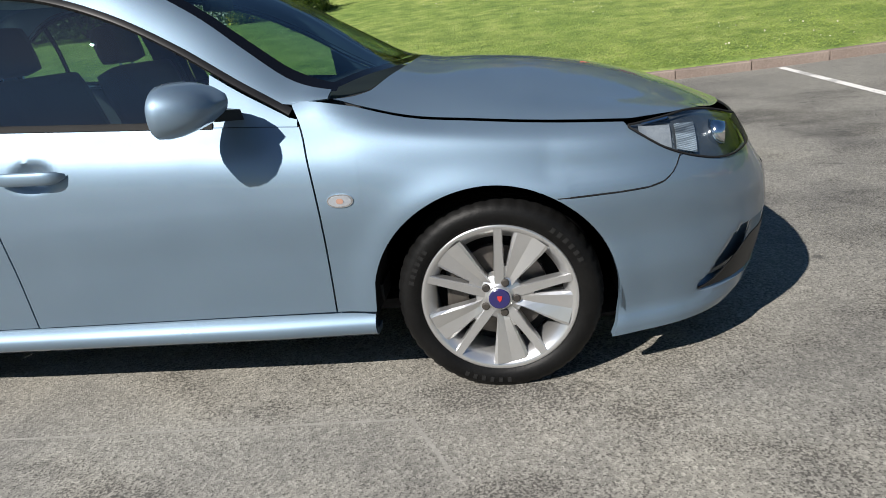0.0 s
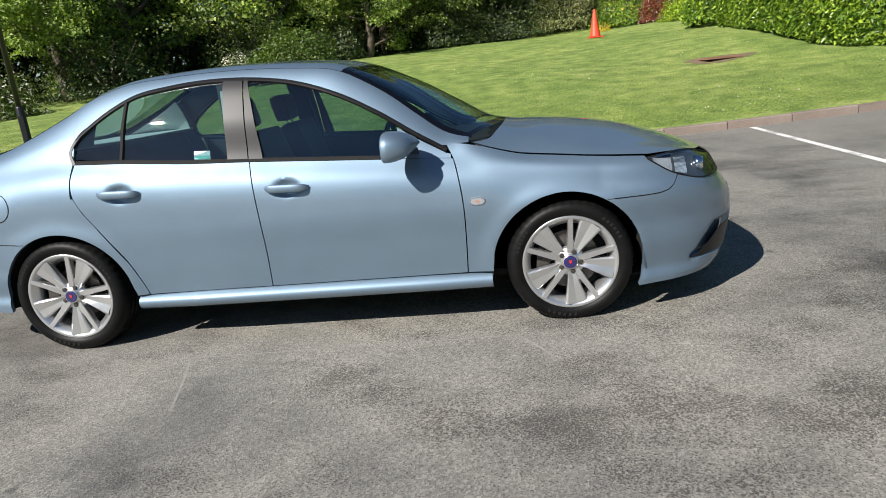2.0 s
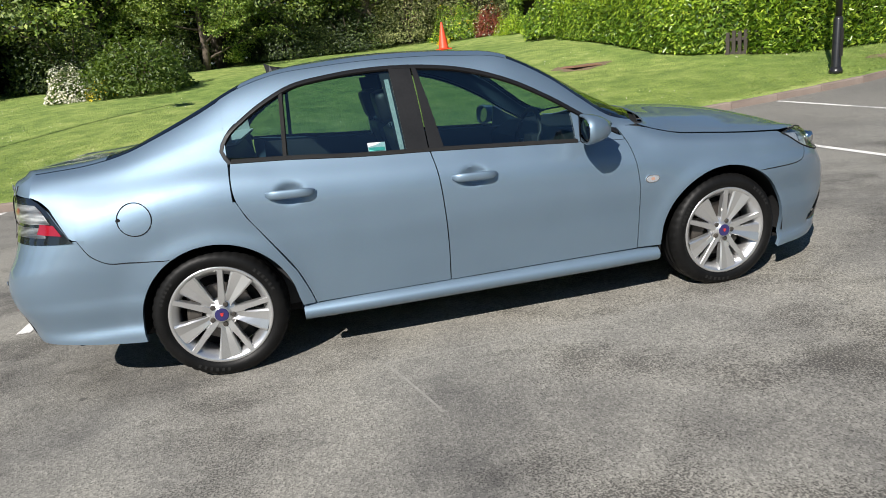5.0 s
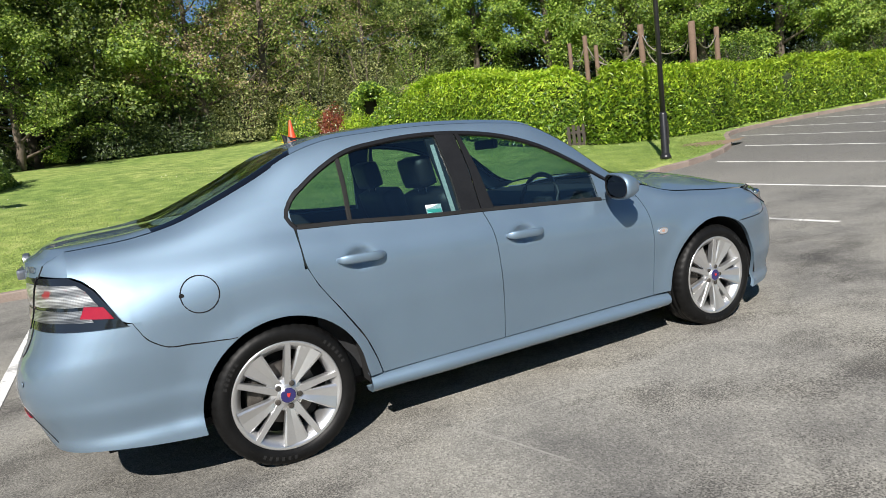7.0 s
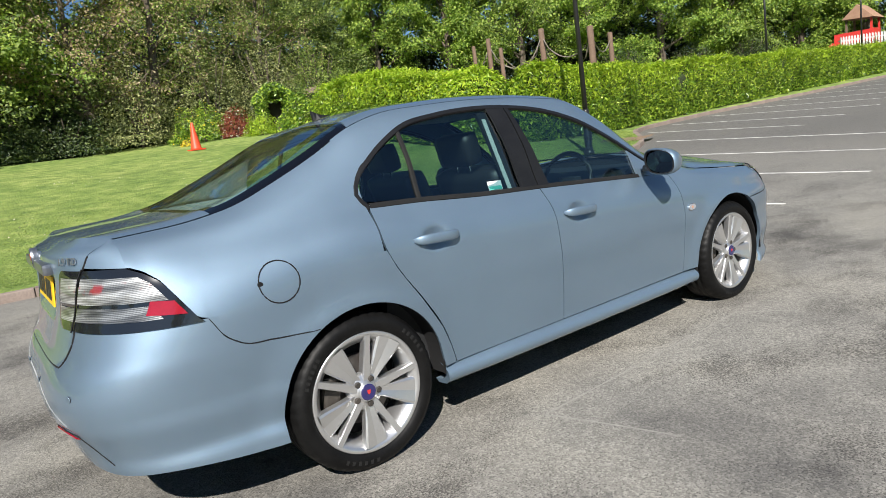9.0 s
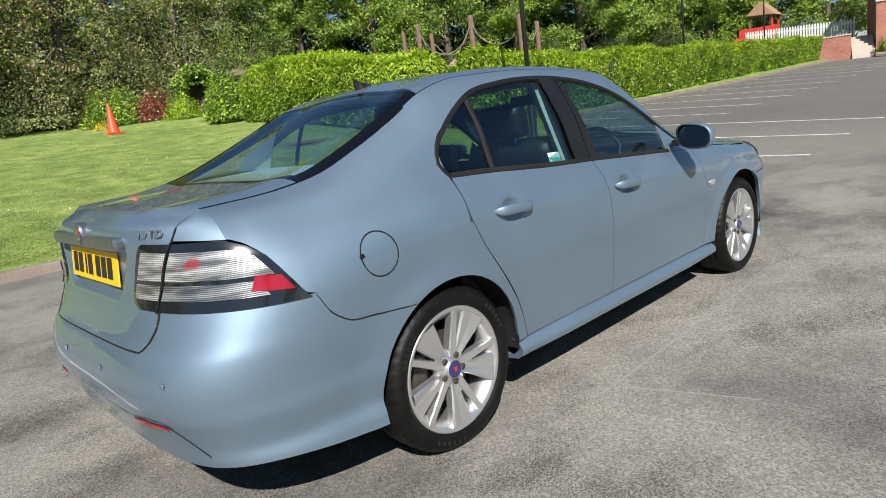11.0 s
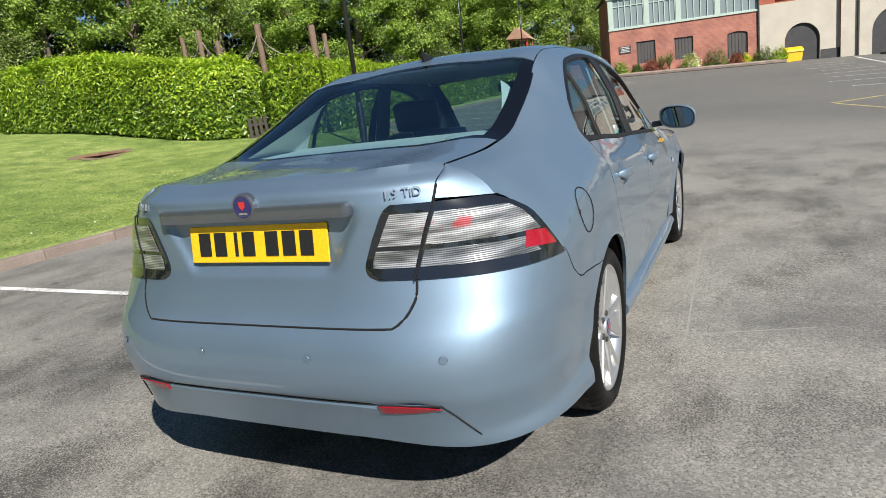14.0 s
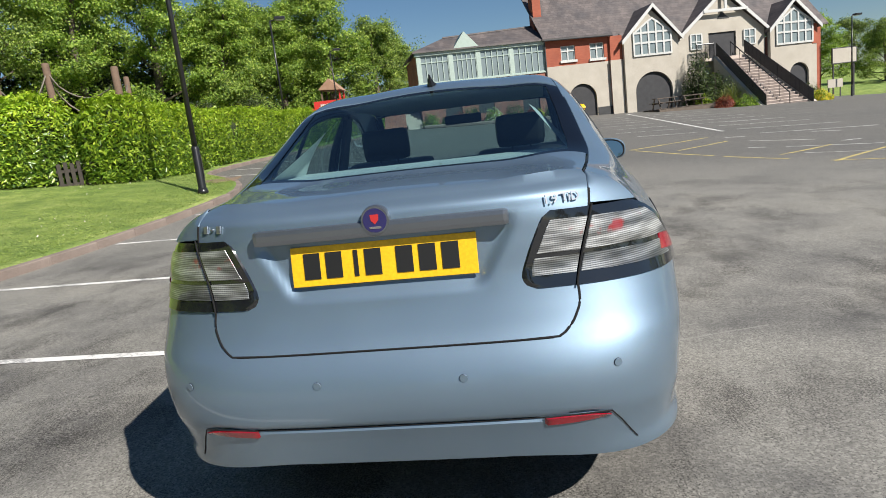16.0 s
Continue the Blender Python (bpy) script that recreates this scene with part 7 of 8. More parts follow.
def seam_y(z):
    """Where the boot lid's edge crosses the tail lamp."""
    return 0.509 + 0.057 * (max(0.0, z - 0.762) / 0.206) ** 1.15


def lens_edges(z_low, z_high, lid, pad):
    """The ends of a lens that runs from the lid's edge inwards (lid) or outwards round the corner."""
    def f(t):
        zi = z_low + (z_high - z_low) * t
        if lid:
            yi = float(curve(zi, [0.77, 0.79, 0.81, 0.88, 0.968], [0.40, 0.379, 0.376, 0.403, 0.446]))
            return s_of_y(seam_y(zi) - 0.007, zi), s_of_y(yi + 0.022, zi), zi - 0.003, zi
        zo = zi - 0.014
        xo = float(np.interp(zo, [0.75, 0.765, 0.902, 0.937, 0.955], [-1.880, -1.897, -1.978, -2.020, -2.06]))
        return s_of_x(xo - pad, zo), s_of_y(seam_y(zi) + 0.007, zi), zo, zi - 0.003
    return f


for sg in (False, True):
    lamp = sheet_part("tail_lamp", lamp_patch(tail_edges(0.767, 0.966), 18, 40, 0.0065), LAMP_BLACK, car, "clear and red tail lamp in a black rim", 0.02, not sg)
    for name, low, high, lid, mat, label in (
            ("upper_lens", 0.857, 0.941, False, RED_TINGED, "clear upper lens with red bulbs"),
            ("upper_lens", 0.857, 0.941, True, RED_TINGED, "clear upper lens on the boot lid"),
            ("lower_lens", 0.800, 0.845, False, SMOKED, "smoked lower lens"),
            ("lower_lens", 0.800, 0.845, True, CLEAR_LENS, "clear lower lens on the boot lid"),
            ("red_reflector", 0.803, 0.846, None, RED_LENS, "red side reflector")):
        e = tail_edges(low, high, 0, 0.014, 0.757) if lid is None else lens_edges(low, high, lid, 0.085 if low < 0.82 else 0.026)
        sheet_part(name, lamp_patch(e, 8, 24, 0.0095), mat, lamp, label, 0.003, not sg)
    # gap where the lid's part of the lamp meets the body's
    pts = [Vector((p.x, p.y * (1 if sg else -1), p.z)) for p in (wrap(s_of_y(y, z), z, True, 0.0108) for y, z in [(seam_y(0.762 + 0.206 * q / 15), 0.762 + 0.206 * q / 15) for q in range(16)])]
    part("lid_gap", tube(bmesh.new(), pts, 0.0026, 5), SEAM, lamp)

for sg in (False, True):
    P = []
    for k in range(10):
        f = k / 9
        row = []
        for i in range(26):
            u = i / 25
            lo_z = headlamp_low(u)
            hi_z = float(curve(u, [0, 0.25, 0.5, 0.75, 1.0], [0.792, 0.797, 0.797, 0.775, 0.735]))
            z = lo_z + (hi_z - lo_z) * f
            x = 1.732 + (2.135 - 1.732) * u
            x = min(x, end_x(0, z, False) - 0.004)
            row.append(wrap(s_of_x(x, z, False), z, False, 0.002))
        P.append(row)
    inward = [[p - Vector((0.35, 0.75, 0.25)) * 0.03 * min(1.0, 6 * (i + 1) / 26) for i, p in enumerate(r_)] for r_ in P]
    hl = sheet_part("headlamp", inward, HEAD_DARK, car, "clear glass headlamp with a bright reflector", 0.0, not sg)
    out = Vector((0.004, 0.008, 0.003))
    for a0, a1, mat, label in ((2, 9, HEAD_PALE, "pale inner panel"), (9, 14, HEAD_LENS, "ribbed bright indicator reflector")):
        sheet_part("reflector", [[p + out for p in r_[a0:a1]] for r_ in inward[1:8]], mat, hl, label, 0.004, not sg)
    sheet_part("lamp_strip", [[p + out * 1.5 for p in r_[2:9]] for r_ in inward[8:10]], CHROME, hl, "bright strip in the headlamp", 0.002, not sg)
    at = inward[5][18]
    tube_at = Vector((at.x - 0.02, at.y if sg else -at.y, at.z))
    part("projector", tube(bmesh.new(), [tube_at, tube_at + Vector((0.045, 0.012 if sg else -0.012, 0))], [0.042, 0.036], 24), CHROME, hl, "round bright projector lamp", flat=False)
    sheet_part("lens", P, HEAD_GLASS, hl, "clear headlamp glass", 0.0, not sg)
    rim = [p for p in P[0]] + [r_[-1] for r_ in P[1:]] + P[-1][::-1] + [r_[0] for r_ in P[::-1]]
    part("seal", tube(bmesh.new(), [Vector((p.x, p.y if sg else -p.y, p.z)) for p in rim], 0.0035, 5), SEAM, hl, "black seal")

# side repeaters, fuel flap
for sg in (-1, 1):
    y = side_y(0.9, 0.66) * sg
    def oval(rx, rz, y0, y1):
        pts = [(0.900 + rx * math.copysign(abs(math.cos(a)) ** 0.8, math.cos(a)), y + sg * y0, 0.660 + rz * math.sin(a)) for a in np.linspace(0, math.tau, 25)[:-1]]
        bm = prism(bmesh.new(), pts, (0, sg * (y1 - y0), 0))
        bmesh.ops.recalc_face_normals(bm, faces=bm.faces)
        return bm
    rim = part("side_repeater", oval(0.039, 0.020, -0.004, 0.004), CHROME, car, "oval side repeater lamp")
    part("repeater_lens", oval(0.034, 0.0155, 0.004, 0.0065), HEAD_PALE, rim, "clear lens")
    part("bulb", oval(0.011, 0.008, 0.0065, 0.0075), ORANGE_BULB, rim, "orange bulb")
ring = [on_side(-1.617 + 0.073 * math.cos(a), 0.820 + 0.073 * math.sin(a), 0.0008) for a in np.linspace(0, math.tau, 49)]
flap = part("fuel_flap", tube(bmesh.new(), [Vector((p.x, -p.y, p.z)) for p in ring], 0.0024, 5), SEAM, car, "round fuel flap outline")
# dark disc, slightly proud of the paint, standing for the notch's inner shade
part("flap_notch", tube(bmesh.new(), [Vector((-1.685, -side_y(-1.685, 0.824) + 0.004, 0.824)), Vector((-1.685, -side_y(-1.685, 0.824) - 0.0015, 0.824))], [0.011, 0.010], 16), TRIM, flap)


# ---- side windows ----
def ribbon(name, pts, width, mat, parent, lift, sg, label=""):
    """A flat moulding that follows the body side through points (x, z)."""
    rows_ = []
    for i, (x, z) in enumerate(pts):
        a, b = pts[max(i - 1, 0)], pts[min(i + 1, len(pts) - 1)]
        dx, dz = b[0] - a[0], b[1] - a[1]
        L = math.hypot(dx, dz) or 1
        row = []
        for o in (-0.5, -0.3, 0.3, 0.5):
            q = (x - dz / L * width * o, z + dx / L * width * o)
            row.append(on_side(q[0], q[1], lift if abs(o) < 0.4 else lift - 0.006))
        rows_.append(row)
    return sheet_part(name, rows_, mat, parent, label, 0.006, sg > 0 and False or sg < 0)


def dense(pts, n):
    P = np.array(pts)
    s = np.concatenate([[0], np.cumsum(np.linalg.norm(np.diff(P, axis=0), axis=1))])
    u = np.linspace(0, s[-1], n)
    return [(float(a), float(b)) for a, b in zip(curve(u, s, P[:, 0]), curve(u, s, P[:, 1]))]


def window_line(x):
    return float(curve(x, TOP_X, TOP_Z)) - 0.012


def pane(name, x0, x1, low, high, sg, n=12, m=24, label="green tinted side window"):
    P = []
    for k in range(n):
        row = []
        for i in range(m):
            f = k / (n - 1)
            xa = x0(f) + (x1(f) - x0(f)) * i / (m - 1)
            z = low(xa) + (max(high(xa), low(xa) + 0.002) - low(xa)) * f
            row.append(on_side(xa, z, -0.012))
        P.append(row)
    return sheet_part(name, P, CAR_GLASS, car, label, 0, sg < 0)


for sg in (-1, 1):
    blt = lambda x: belt(x) + 0.012
    g1 = pane("front_window", lambda f: -0.17 - 0.07 * f, lambda f: 0.53, blt, window_line, sg, label="green tinted front door window")
    g2 = pane("rear_window_pane", lambda f: -0.915 + 0.02 * f, lambda f: -0.355 - 0.02 * f, blt, window_line, sg, label="green tinted rear door window")
    g3 = pane("quarter_window", lambda f: -1.19, lambda f: -0.93 + 0.02 * f, blt, window_line, sg, label="small green tinted quarter window")
    top = dense([(-1.175, 1.004), (-1.207, 1.06), (-1.180, 1.118), (-1.089, 1.194), (-0.968, 1.268), (-0.87, 1.312), (-0.671, 1.345), (-0.372, 1.356), (-0.225, 1.346), (0.005, 1.308), (0.23, 1.229), (0.424, 1.125), (0.618, 0.999), (0.765, 0.912)], 70)
    ribbon("window_frame", top, 0.023, TRIM, car, 0.003, sg, "satin black window surround")
    ribbon("window_seal", [(x, z + 0.0) for x, z in dense([(-1.17, 1.011), (-0.9, 0.995), (-0.6, 0.969), (-0.24, 0.949), (0.1, 0.926), (0.45, 0.902), (0.53, 0.896)], 40)], 0.022, RUBBER, car, 0.004, sg, "black rubber window seal")
    for x0, x1, lift in ((-0.352, -0.246, 0.002), (-0.240, -0.166, 0.003)):
        P = []
        for k in range(14):
            f = k / 13
            sh = -0.022 * f if x0 < -0.3 else -0.06 * f
            a, b = x0 + (-0.022 * f if x0 < -0.3 else -0.02 * f), x1 + (-0.022 * f if x0 < -0.3 else -0.075 * f)
            za, zb = belt(a), window_line(a) + 0.01
            P.append([on_side(a + (b - a) * i / 5, za + (zb - za) * f, lift) for i in range(6)])
        sheet_part("door_pillar", P, TRIM, car, "satin black door pillar", 0.008, sg < 0)
    ribbon("quarter_bar", dense([(-0.926, 0.998), (-0.915, 1.14), (-0.904, 1.30)], 12), 0.022, RUBBER, car, 0.0, sg, "black window bar")
    # mirror and the sail plate it stands on
    P = []
    for k in range(8):
        f = k / 7
        row = []
        for i in range(12):
            x = 0.525 + (0.785 - 0.525) * i / 11
            za, zb = belt(x) + 0.002, float(curve(x, TOP_X, TOP_Z)) - 0.026
            row.append(on_side(x, za + (max(zb, za + 0.001) - za) * f, -0.001))
        P.append(row)
    sheet_part("mirror_sail", P, PAINT, car, "ice blue plate below the mirror", 0.008, sg < 0)
    bm = bmesh.new()
    prof = [(0.482, 0.062, 0.104), (0.490, 0.070, 0.112), (0.515, 0.070, 0.111), (0.545, 0.065, 0.104), (0.580, 0.053, 0.088), (0.610, 0.034, 0.060), (0.625, 0.010, 0.022)]
    rings = []
    for x, hz, hy in prof:
        rings.append([bm.verts.new((x + 0.05 * max(0, -math.cos(a)) * 0.6 + 0.02 * math.sin(a) * 0, sg * (0.925 + hy * 0.95 * math.copysign(abs(math.cos(a)) ** 0.75, math.cos(a))), 0.968 + hz * math.copysign(abs(math.sin(a)) ** 0.75, math.sin(a)) - 0.01 * math.cos(a))) for a in np.linspace(0, math.tau, 29)[:-1]])
    for r0, r1 in zip(rings, rings[1:]):
        for k in range(28):
            bm.faces.new((r0[k], r0[(k + 1) % 28], r1[(k + 1) % 28], r1[k]))
    bm.faces.new(rings[-1])
    bmesh.ops.recalc_face_normals(bm, faces=bm.faces)
    mir = part("door_mirror", bm, PAINT, car, "ice blue door mirror", flat=False)
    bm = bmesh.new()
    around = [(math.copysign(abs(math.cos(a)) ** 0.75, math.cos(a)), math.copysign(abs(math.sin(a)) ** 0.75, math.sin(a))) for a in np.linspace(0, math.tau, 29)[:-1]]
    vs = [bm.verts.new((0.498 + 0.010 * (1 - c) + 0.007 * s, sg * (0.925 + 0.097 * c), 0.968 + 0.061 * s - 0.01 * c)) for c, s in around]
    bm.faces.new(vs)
    part("mirror_glass", bm, MIRROR, mir, "mirror glass tinted dark to dim its reflection")
    bm = bmesh.new()
    vs = [[bm.verts.new((0.484 + 0.03 * max(0, -math.cos(a)), sg * (0.925 + q * 0.099 * math.copysign(abs(math.cos(a)) ** 0.75, math.cos(a))), 0.968 + q * 0.064 * math.copysign(abs(math.sin(a)) ** 0.75, math.sin(a)) - 0.01 * math.cos(a))) for a in np.linspace(0, math.tau, 29)[:-1]] for q in (0.9, 1.02)]
    for k in range(28):
        bm.faces.new((vs[0][k], vs[0][(k + 1) % 28], vs[1][(k + 1) % 28], vs[1][k]))
    part("mirror_rim", bm, TRIM, mir, "black mirror rim")
    part("mirror_foot", prism(bmesh.new(), [(0.565, sg * 0.765, 0.912), (0.63, sg * 0.765, 0.907), (0.625, sg * 0.765, 0.938), (0.58, sg * 0.765, 0.945)], (-0.035, sg * 0.10, 0.012)), TRIM, mir, "black mirror foot")
    # door handles
    for hx, hz in ((-0.045, 0.802), (-0.928, 0.842)):
        bm = bmesh.new()
        pts = []
        for i in range(15):
            u = -1 + 2 * i / 14
            x = hx + 0.116 * u
            y = side_y(hx + 0.108, hz) + 0.006 + 0.028 * max(0.0, 1 - u ** 4) ** 0.8
            pts.append((x, sg * y, hz - 0.004 * u + 0.002))
        rings = []
        for i, p in enumerate(pts):
            u = -1 + 2 * i / 14
            k = max(0.12, (1 - abs(u) ** 6)) ** 0.5
            rings.append([bm.verts.new((p[0], p[1] + sg * 0.009 * k * math.cos(a), p[2] + 0.021 * k * math.sin(a))) for a in np.linspace(0, math.tau, 13)[:-1]])
        for r0, r1 in zip(rings, rings[1:]):
            for k in range(12):
                bm.faces.new((r0[k], r0[(k + 1) % 12], r1[(k + 1) % 12], r1[k]))
        bm.faces.new(rings[0][::-1])
        bm.faces.new(rings[-1])
        bmesh.ops.recalc_face_normals(bm, faces=bm.faces)
        part("door_handle", bm, PAINT, (front_doors if hx > -0.5 else rear_doors)[1 if sg < 0 else 0], "ice blue door handle", flat=False)
part("window_sticker", prism(bmesh.new(), [(-0.535, -side_y(-0.53, 0.965) + 0.018, 0.972), (-0.45, -side_y(-0.45, 0.965) + 0.018, 0.968), (-0.45, -side_y(-0.45, 1.0) + 0.016, 1.012), (-0.535, -side_y(-0.53, 1.0) + 0.016, 1.016)], (0, 0.0015, 0)), surface("white_sticker", (0.7, 0.75, 0.74), (0.78, 0.8, 0.8), 6, 60, 0.5, 0), car, "white and green window sticker")
part("sticker_bar", prism(bmesh.new(), [(-0.53, -side_y(-0.53, 0.965) + 0.0165, 0.977), (-0.455, -side_y(-0.45, 0.965) + 0.0165, 0.974), (-0.455, -side_y(-0.45, 0.985) + 0.0155, 0.990), (-0.53, -side_y(-0.53, 0.985) + 0.0155, 0.993)], (0, 0.001, 0)), material("sticker_green", (0.10, 0.5, 0.42), 0.5), car)
bm = bmesh.new()
rings = []
for x, h, w in ((-0.885, 0.003, 0.010), (-0.915, 0.013, 0.015), (-0.945, 0.028, 0.014), (-0.965, 0.044, 0.009), (-0.978, 0.054, 0.005)):
    b = at_guide(x, 8).z + 0.002
    rings.append([bm.verts.new(p) for p in ((x, -w * 1.4, b), (x, w * 1.4, b), (x - 0.01, w * 0.5, b + h), (x - 0.012, -w * 0.5, b + h))])
for r0, r1 in zip(rings, rings[1:]):
    for k in range(4):
        bm.faces.new((r0[k], r0[(k + 1) % 4], r1[(k + 1) % 4], r1[k]))
bm.faces.new(rings[0])
bm.faces.new(rings[-1][::-1])
bmesh.ops.recalc_face_normals(bm, faces=bm.faces)
part("roof_aerial", bm, TRIM, car, "dark shark fin aerial")


# ---- wheels ----
def ring_mesh(prof, sides=72):
    """A body turned about the y axis from (radius, y) points."""
    bm = bmesh.new()
    R = [[bm.verts.new((r_ * math.cos(a), y, r_ * math.sin(a))) for a in np.linspace(0, math.tau, sides + 1)[:-1]] for r_, y in prof]
    for a, b in zip(R, R[1:]):
        for k in range(sides):
            bm.faces.new((a[k], a[(k + 1) % sides], b[(k + 1) % sides], b[k]))
    return bm


def spoke(bm, a0, stations, back, tilt=0.0, cup=0.0):
    """A spoke along the angle a0: stations of (radius, half width, outer y, edge drop)."""
    rows_ = []
    for r_, w, y, drop in stations:
        row = []
        for u in (-1, -0.82, 0, 0.82, 1):
            t = math.asin(max(-1, min(1, w * u / r_)))
            rr = r_
            row.append((rr * math.cos(a0 + t), y + (drop if abs(u) == 1 else 0) + tilt * u * w / 0.05 + (cup if u == 0 else 0), rr * math.sin(a0 + t)))
        rows_.append(row)
    V = [[bm.verts.new(p) for p in row] for row in rows_]
    for r0, r1 in zip(V, V[1:]):
        for k in range(4):
            bm.faces.new((r0[k], r0[k + 1], r1[k + 1], r1[k]))
    B = [[bm.verts.new((v.co.x, v.co.y + back, v.co.z)) for v in (row[0], row[-1])] for row in V]
    for (r0, b0), (r1, b1) in zip(zip(V, B), list(zip(V, B))[1:]):
        bm.faces.new((r0[0], r1[0], b1[0], b0[0]))
        bm.faces.new((r0[-1], b0[1], b1[1], r1[-1]))
        bm.faces.new((b0[0], b1[0], b1[1], b0[1]))
    return bm


def make_wheel(x, front):
    """A wheel whose outer face looks along -y."""
    # rim first: barrel and lip
    bm = ring_mesh([(0.205, 0.16), (0.198, 0.10), (0.196, 0.03), (0.214, 0.012), (0.222, 0.002), (0.236, -0.004), (0.240, 0.0), (0.238, 0.012), (0.222, 0.02)])
    bmesh.ops.recalc_face_normals(bm, faces=bm.faces)
    w = part("wheel", bm, ALLOY, car, "silver alloy wheel", flat=False)
    tread = [(0.222, 0.012), (0.236, 0.004), (0.246, -0.007), (0.262, -0.014), (0.280, -0.0135), (0.297, -0.004), (0.309, 0.012), (0.3145, 0.03), (0.3150, 0.05), (0.3125, 0.053), (0.3125, 0.06), (0.3155, 0.063), (0.316, 0.09), (0.3125, 0.093), (0.3125, 0.102), (0.316, 0.105), (0.3155, 0.135), (0.3125, 0.138), (0.3125, 0.146), (0.3145, 0.15), (0.312, 0.17), (0.304, 0.19), (0.285, 0.205), (0.25, 0.205), (0.225, 0.19)]
    bm = ring_mesh(tread, 180)
    bm.verts.ensure_lookup_table()
    for i, (r_, y) in enumerate(tread):          # cross grooves in the shoulder blocks
        if 0.30 < r_ and (0.01 < y < 0.05 or y > 0.148):
            for k in range(0, 180, 4):
                v = bm.verts[i * 180 + k]
                v.co.x, v.co.z = v.co.x * 0.984, v.co.z * 0.984
    bmesh.ops.recalc_face_normals(bm, faces=bm.faces)
    tyre = part("tyre", bm, TYRE, w, "black road tyre", flat=False)
    # moulded marks on the tyre wall
    for a0, a1, rr in ((0.5, 0.95, 0.272), (2.5, 2.9, 0.272), (4.3, 4.8, 0.272)):
        for k in range(6):
            a = a0 + (a1 - a0) * k / 5
            m = part("wall_mark", a_box(-0.006, 0.006, -0.0005, 0.0012, -0.008, 0.008), RUBBER, tyre)
            m.matrix_local = pose(rr * math.cos(a), -0.0150, rr * math.sin(a), 0, 90 - math.degrees(a), 0)
    for k in range(5):
        a = math.pi / 2 + k * math.tau / 5
        # a narrow spoke, a slot, and a wide flat blade beside it
        b = spoke(bmesh.new(), a - 0.475, [(0.050, 0.020, 0.020, 0.006), (0.080, 0.022, 0.014, 0.006), (0.11, 0.029, 0.010, 0.006), (0.15, 0.039, 0.006, 0.006), (0.19, 0.049, 0.003, 0.005), (0.222, 0.055, 0.000, 0.004)], 0.03, 0.006, 0.005)
        bmesh.ops.recalc_face_normals(b, faces=b.faces)
        part("blade", b, ALLOY, w)
        b = spoke(bmesh.new(), a, [(0.045, 0.017, 0.017, 0.006), (0.09, 0.0165, 0.011, 0.006), (0.14, 0.0145, 0.007, 0.006), (0.19, 0.0135, 0.002, 0.005), (0.226, 0.0135, -0.001, 0.004)], 0.03)
        bmesh.ops.recalc_face_normals(b, faces=b.faces)
        part("spoke", b, ALLOY, w)
        b = spoke(bmesh.new(), a - 0.16, [(0.045, 0.012, 0.022, 0.004), (0.075, 0.014, 0.018, 0.004), (0.105, 0.013, 0.016, 0.004)], 0.02)
        bmesh.ops.recalc_face_normals(b, faces=b.faces)
        part("web", b, ALLOY, w)
        part("wheel_bolt", tube(bmesh.new(), [(0.052 * math.cos(a - 0.35), 0.03, 0.052 * math.sin(a - 0.35)), (0.052 * math.cos(a - 0.35), 0.0125, 0.052 * math.sin(a - 0.35)), (0.052 * math.cos(a - 0.35), 0.010, 0.052 * math.sin(a - 0.35))], [0.0125, 0.0125, 0.009], 12), IRON, w, "dark wheel bolt")
    hub = part("hub", ring_mesh([(0.076, 0.05), (0.074, 0.026), (0.066, 0.0195), (0.042, 0.0165), (0.038, 0.010), (0.036, 0.004), (0.033, 0.004)], 40), ALLOY, w, flat=False)
    cap = part("centre_cap", tube(bmesh.new(), [(0, 0.02, 0), (0, 0.004, 0), (0, 0.002, 0)], [0.0325, 0.0325, 0.030], 32), BADGE_BLUE, w, "dark blue centre cap")
    part("cap_shape", prism(bmesh.new(), [(-0.008, 0.0016, 0.010), (-0.006, 0.0016, -0.002), (0, 0.0016, -0.009), (0.006, 0.0016, -0.002), (0.008, 0.0016, 0.010)], (0, -0.0012, 0)), BADGE_RED, cap, "red shape on the cap")
    part("brake_disc", tube(bmesh.new(), [(0, 0.075, 0), (0, 0.10, 0)], [0.15 if front else 0.14] * 2, 48), STEEL, w, "worn steel brake disc")
    part("brake_caliper", a_box(-0.165, -0.095, 0.05, 0.12, -0.06, 0.075, 0.015), IRON, w, "dark brake caliper")
    part("wheel_back", tube(bmesh.new(), [(0, 0.13, 0), (0, 0.15, 0)], [0.2, 0.2], 32), SEAM, w)
    w.matrix_local = pose(x, -0.825, AXLE_Z, 0, 2.5 if front else 8, 0)
    return w


for x, front in ((FRONT_AXLE, True), (REAR_AXLE, False)):
    w = make_wheel(x, front)
    c = copy_thing(w, pose(x, 0.825, AXLE_Z, 0, 20, 180))
    # wheel well
    end = 1 if front else -1
    ax, az, ar = ARCH[end]
    for sg in (-1, 1):
        bm = bmesh.new()
        A = np.linspace(-0.12, math.pi + 0.12, 40)
        prof = [(ar + 0.004, 0.822), (ar + 0.012, 0.79), (ar + 0.012, 0.55)]
        R = [[bm.verts.new((ax + r_ * math.cos(a), sg * y, az + r_ * math.sin(a))) for a in A] for r_, y in prof]
        for r0, r1 in zip(R, R[1:]):
            for k in range(len(A) - 1):
                bm.faces.new((r0[k], r0[k + 1], r1[k + 1], r1[k]))
        bm.faces.new(R[-1])
        part("wheel_well", bm, SEAM, car, "black wheel arch liner")

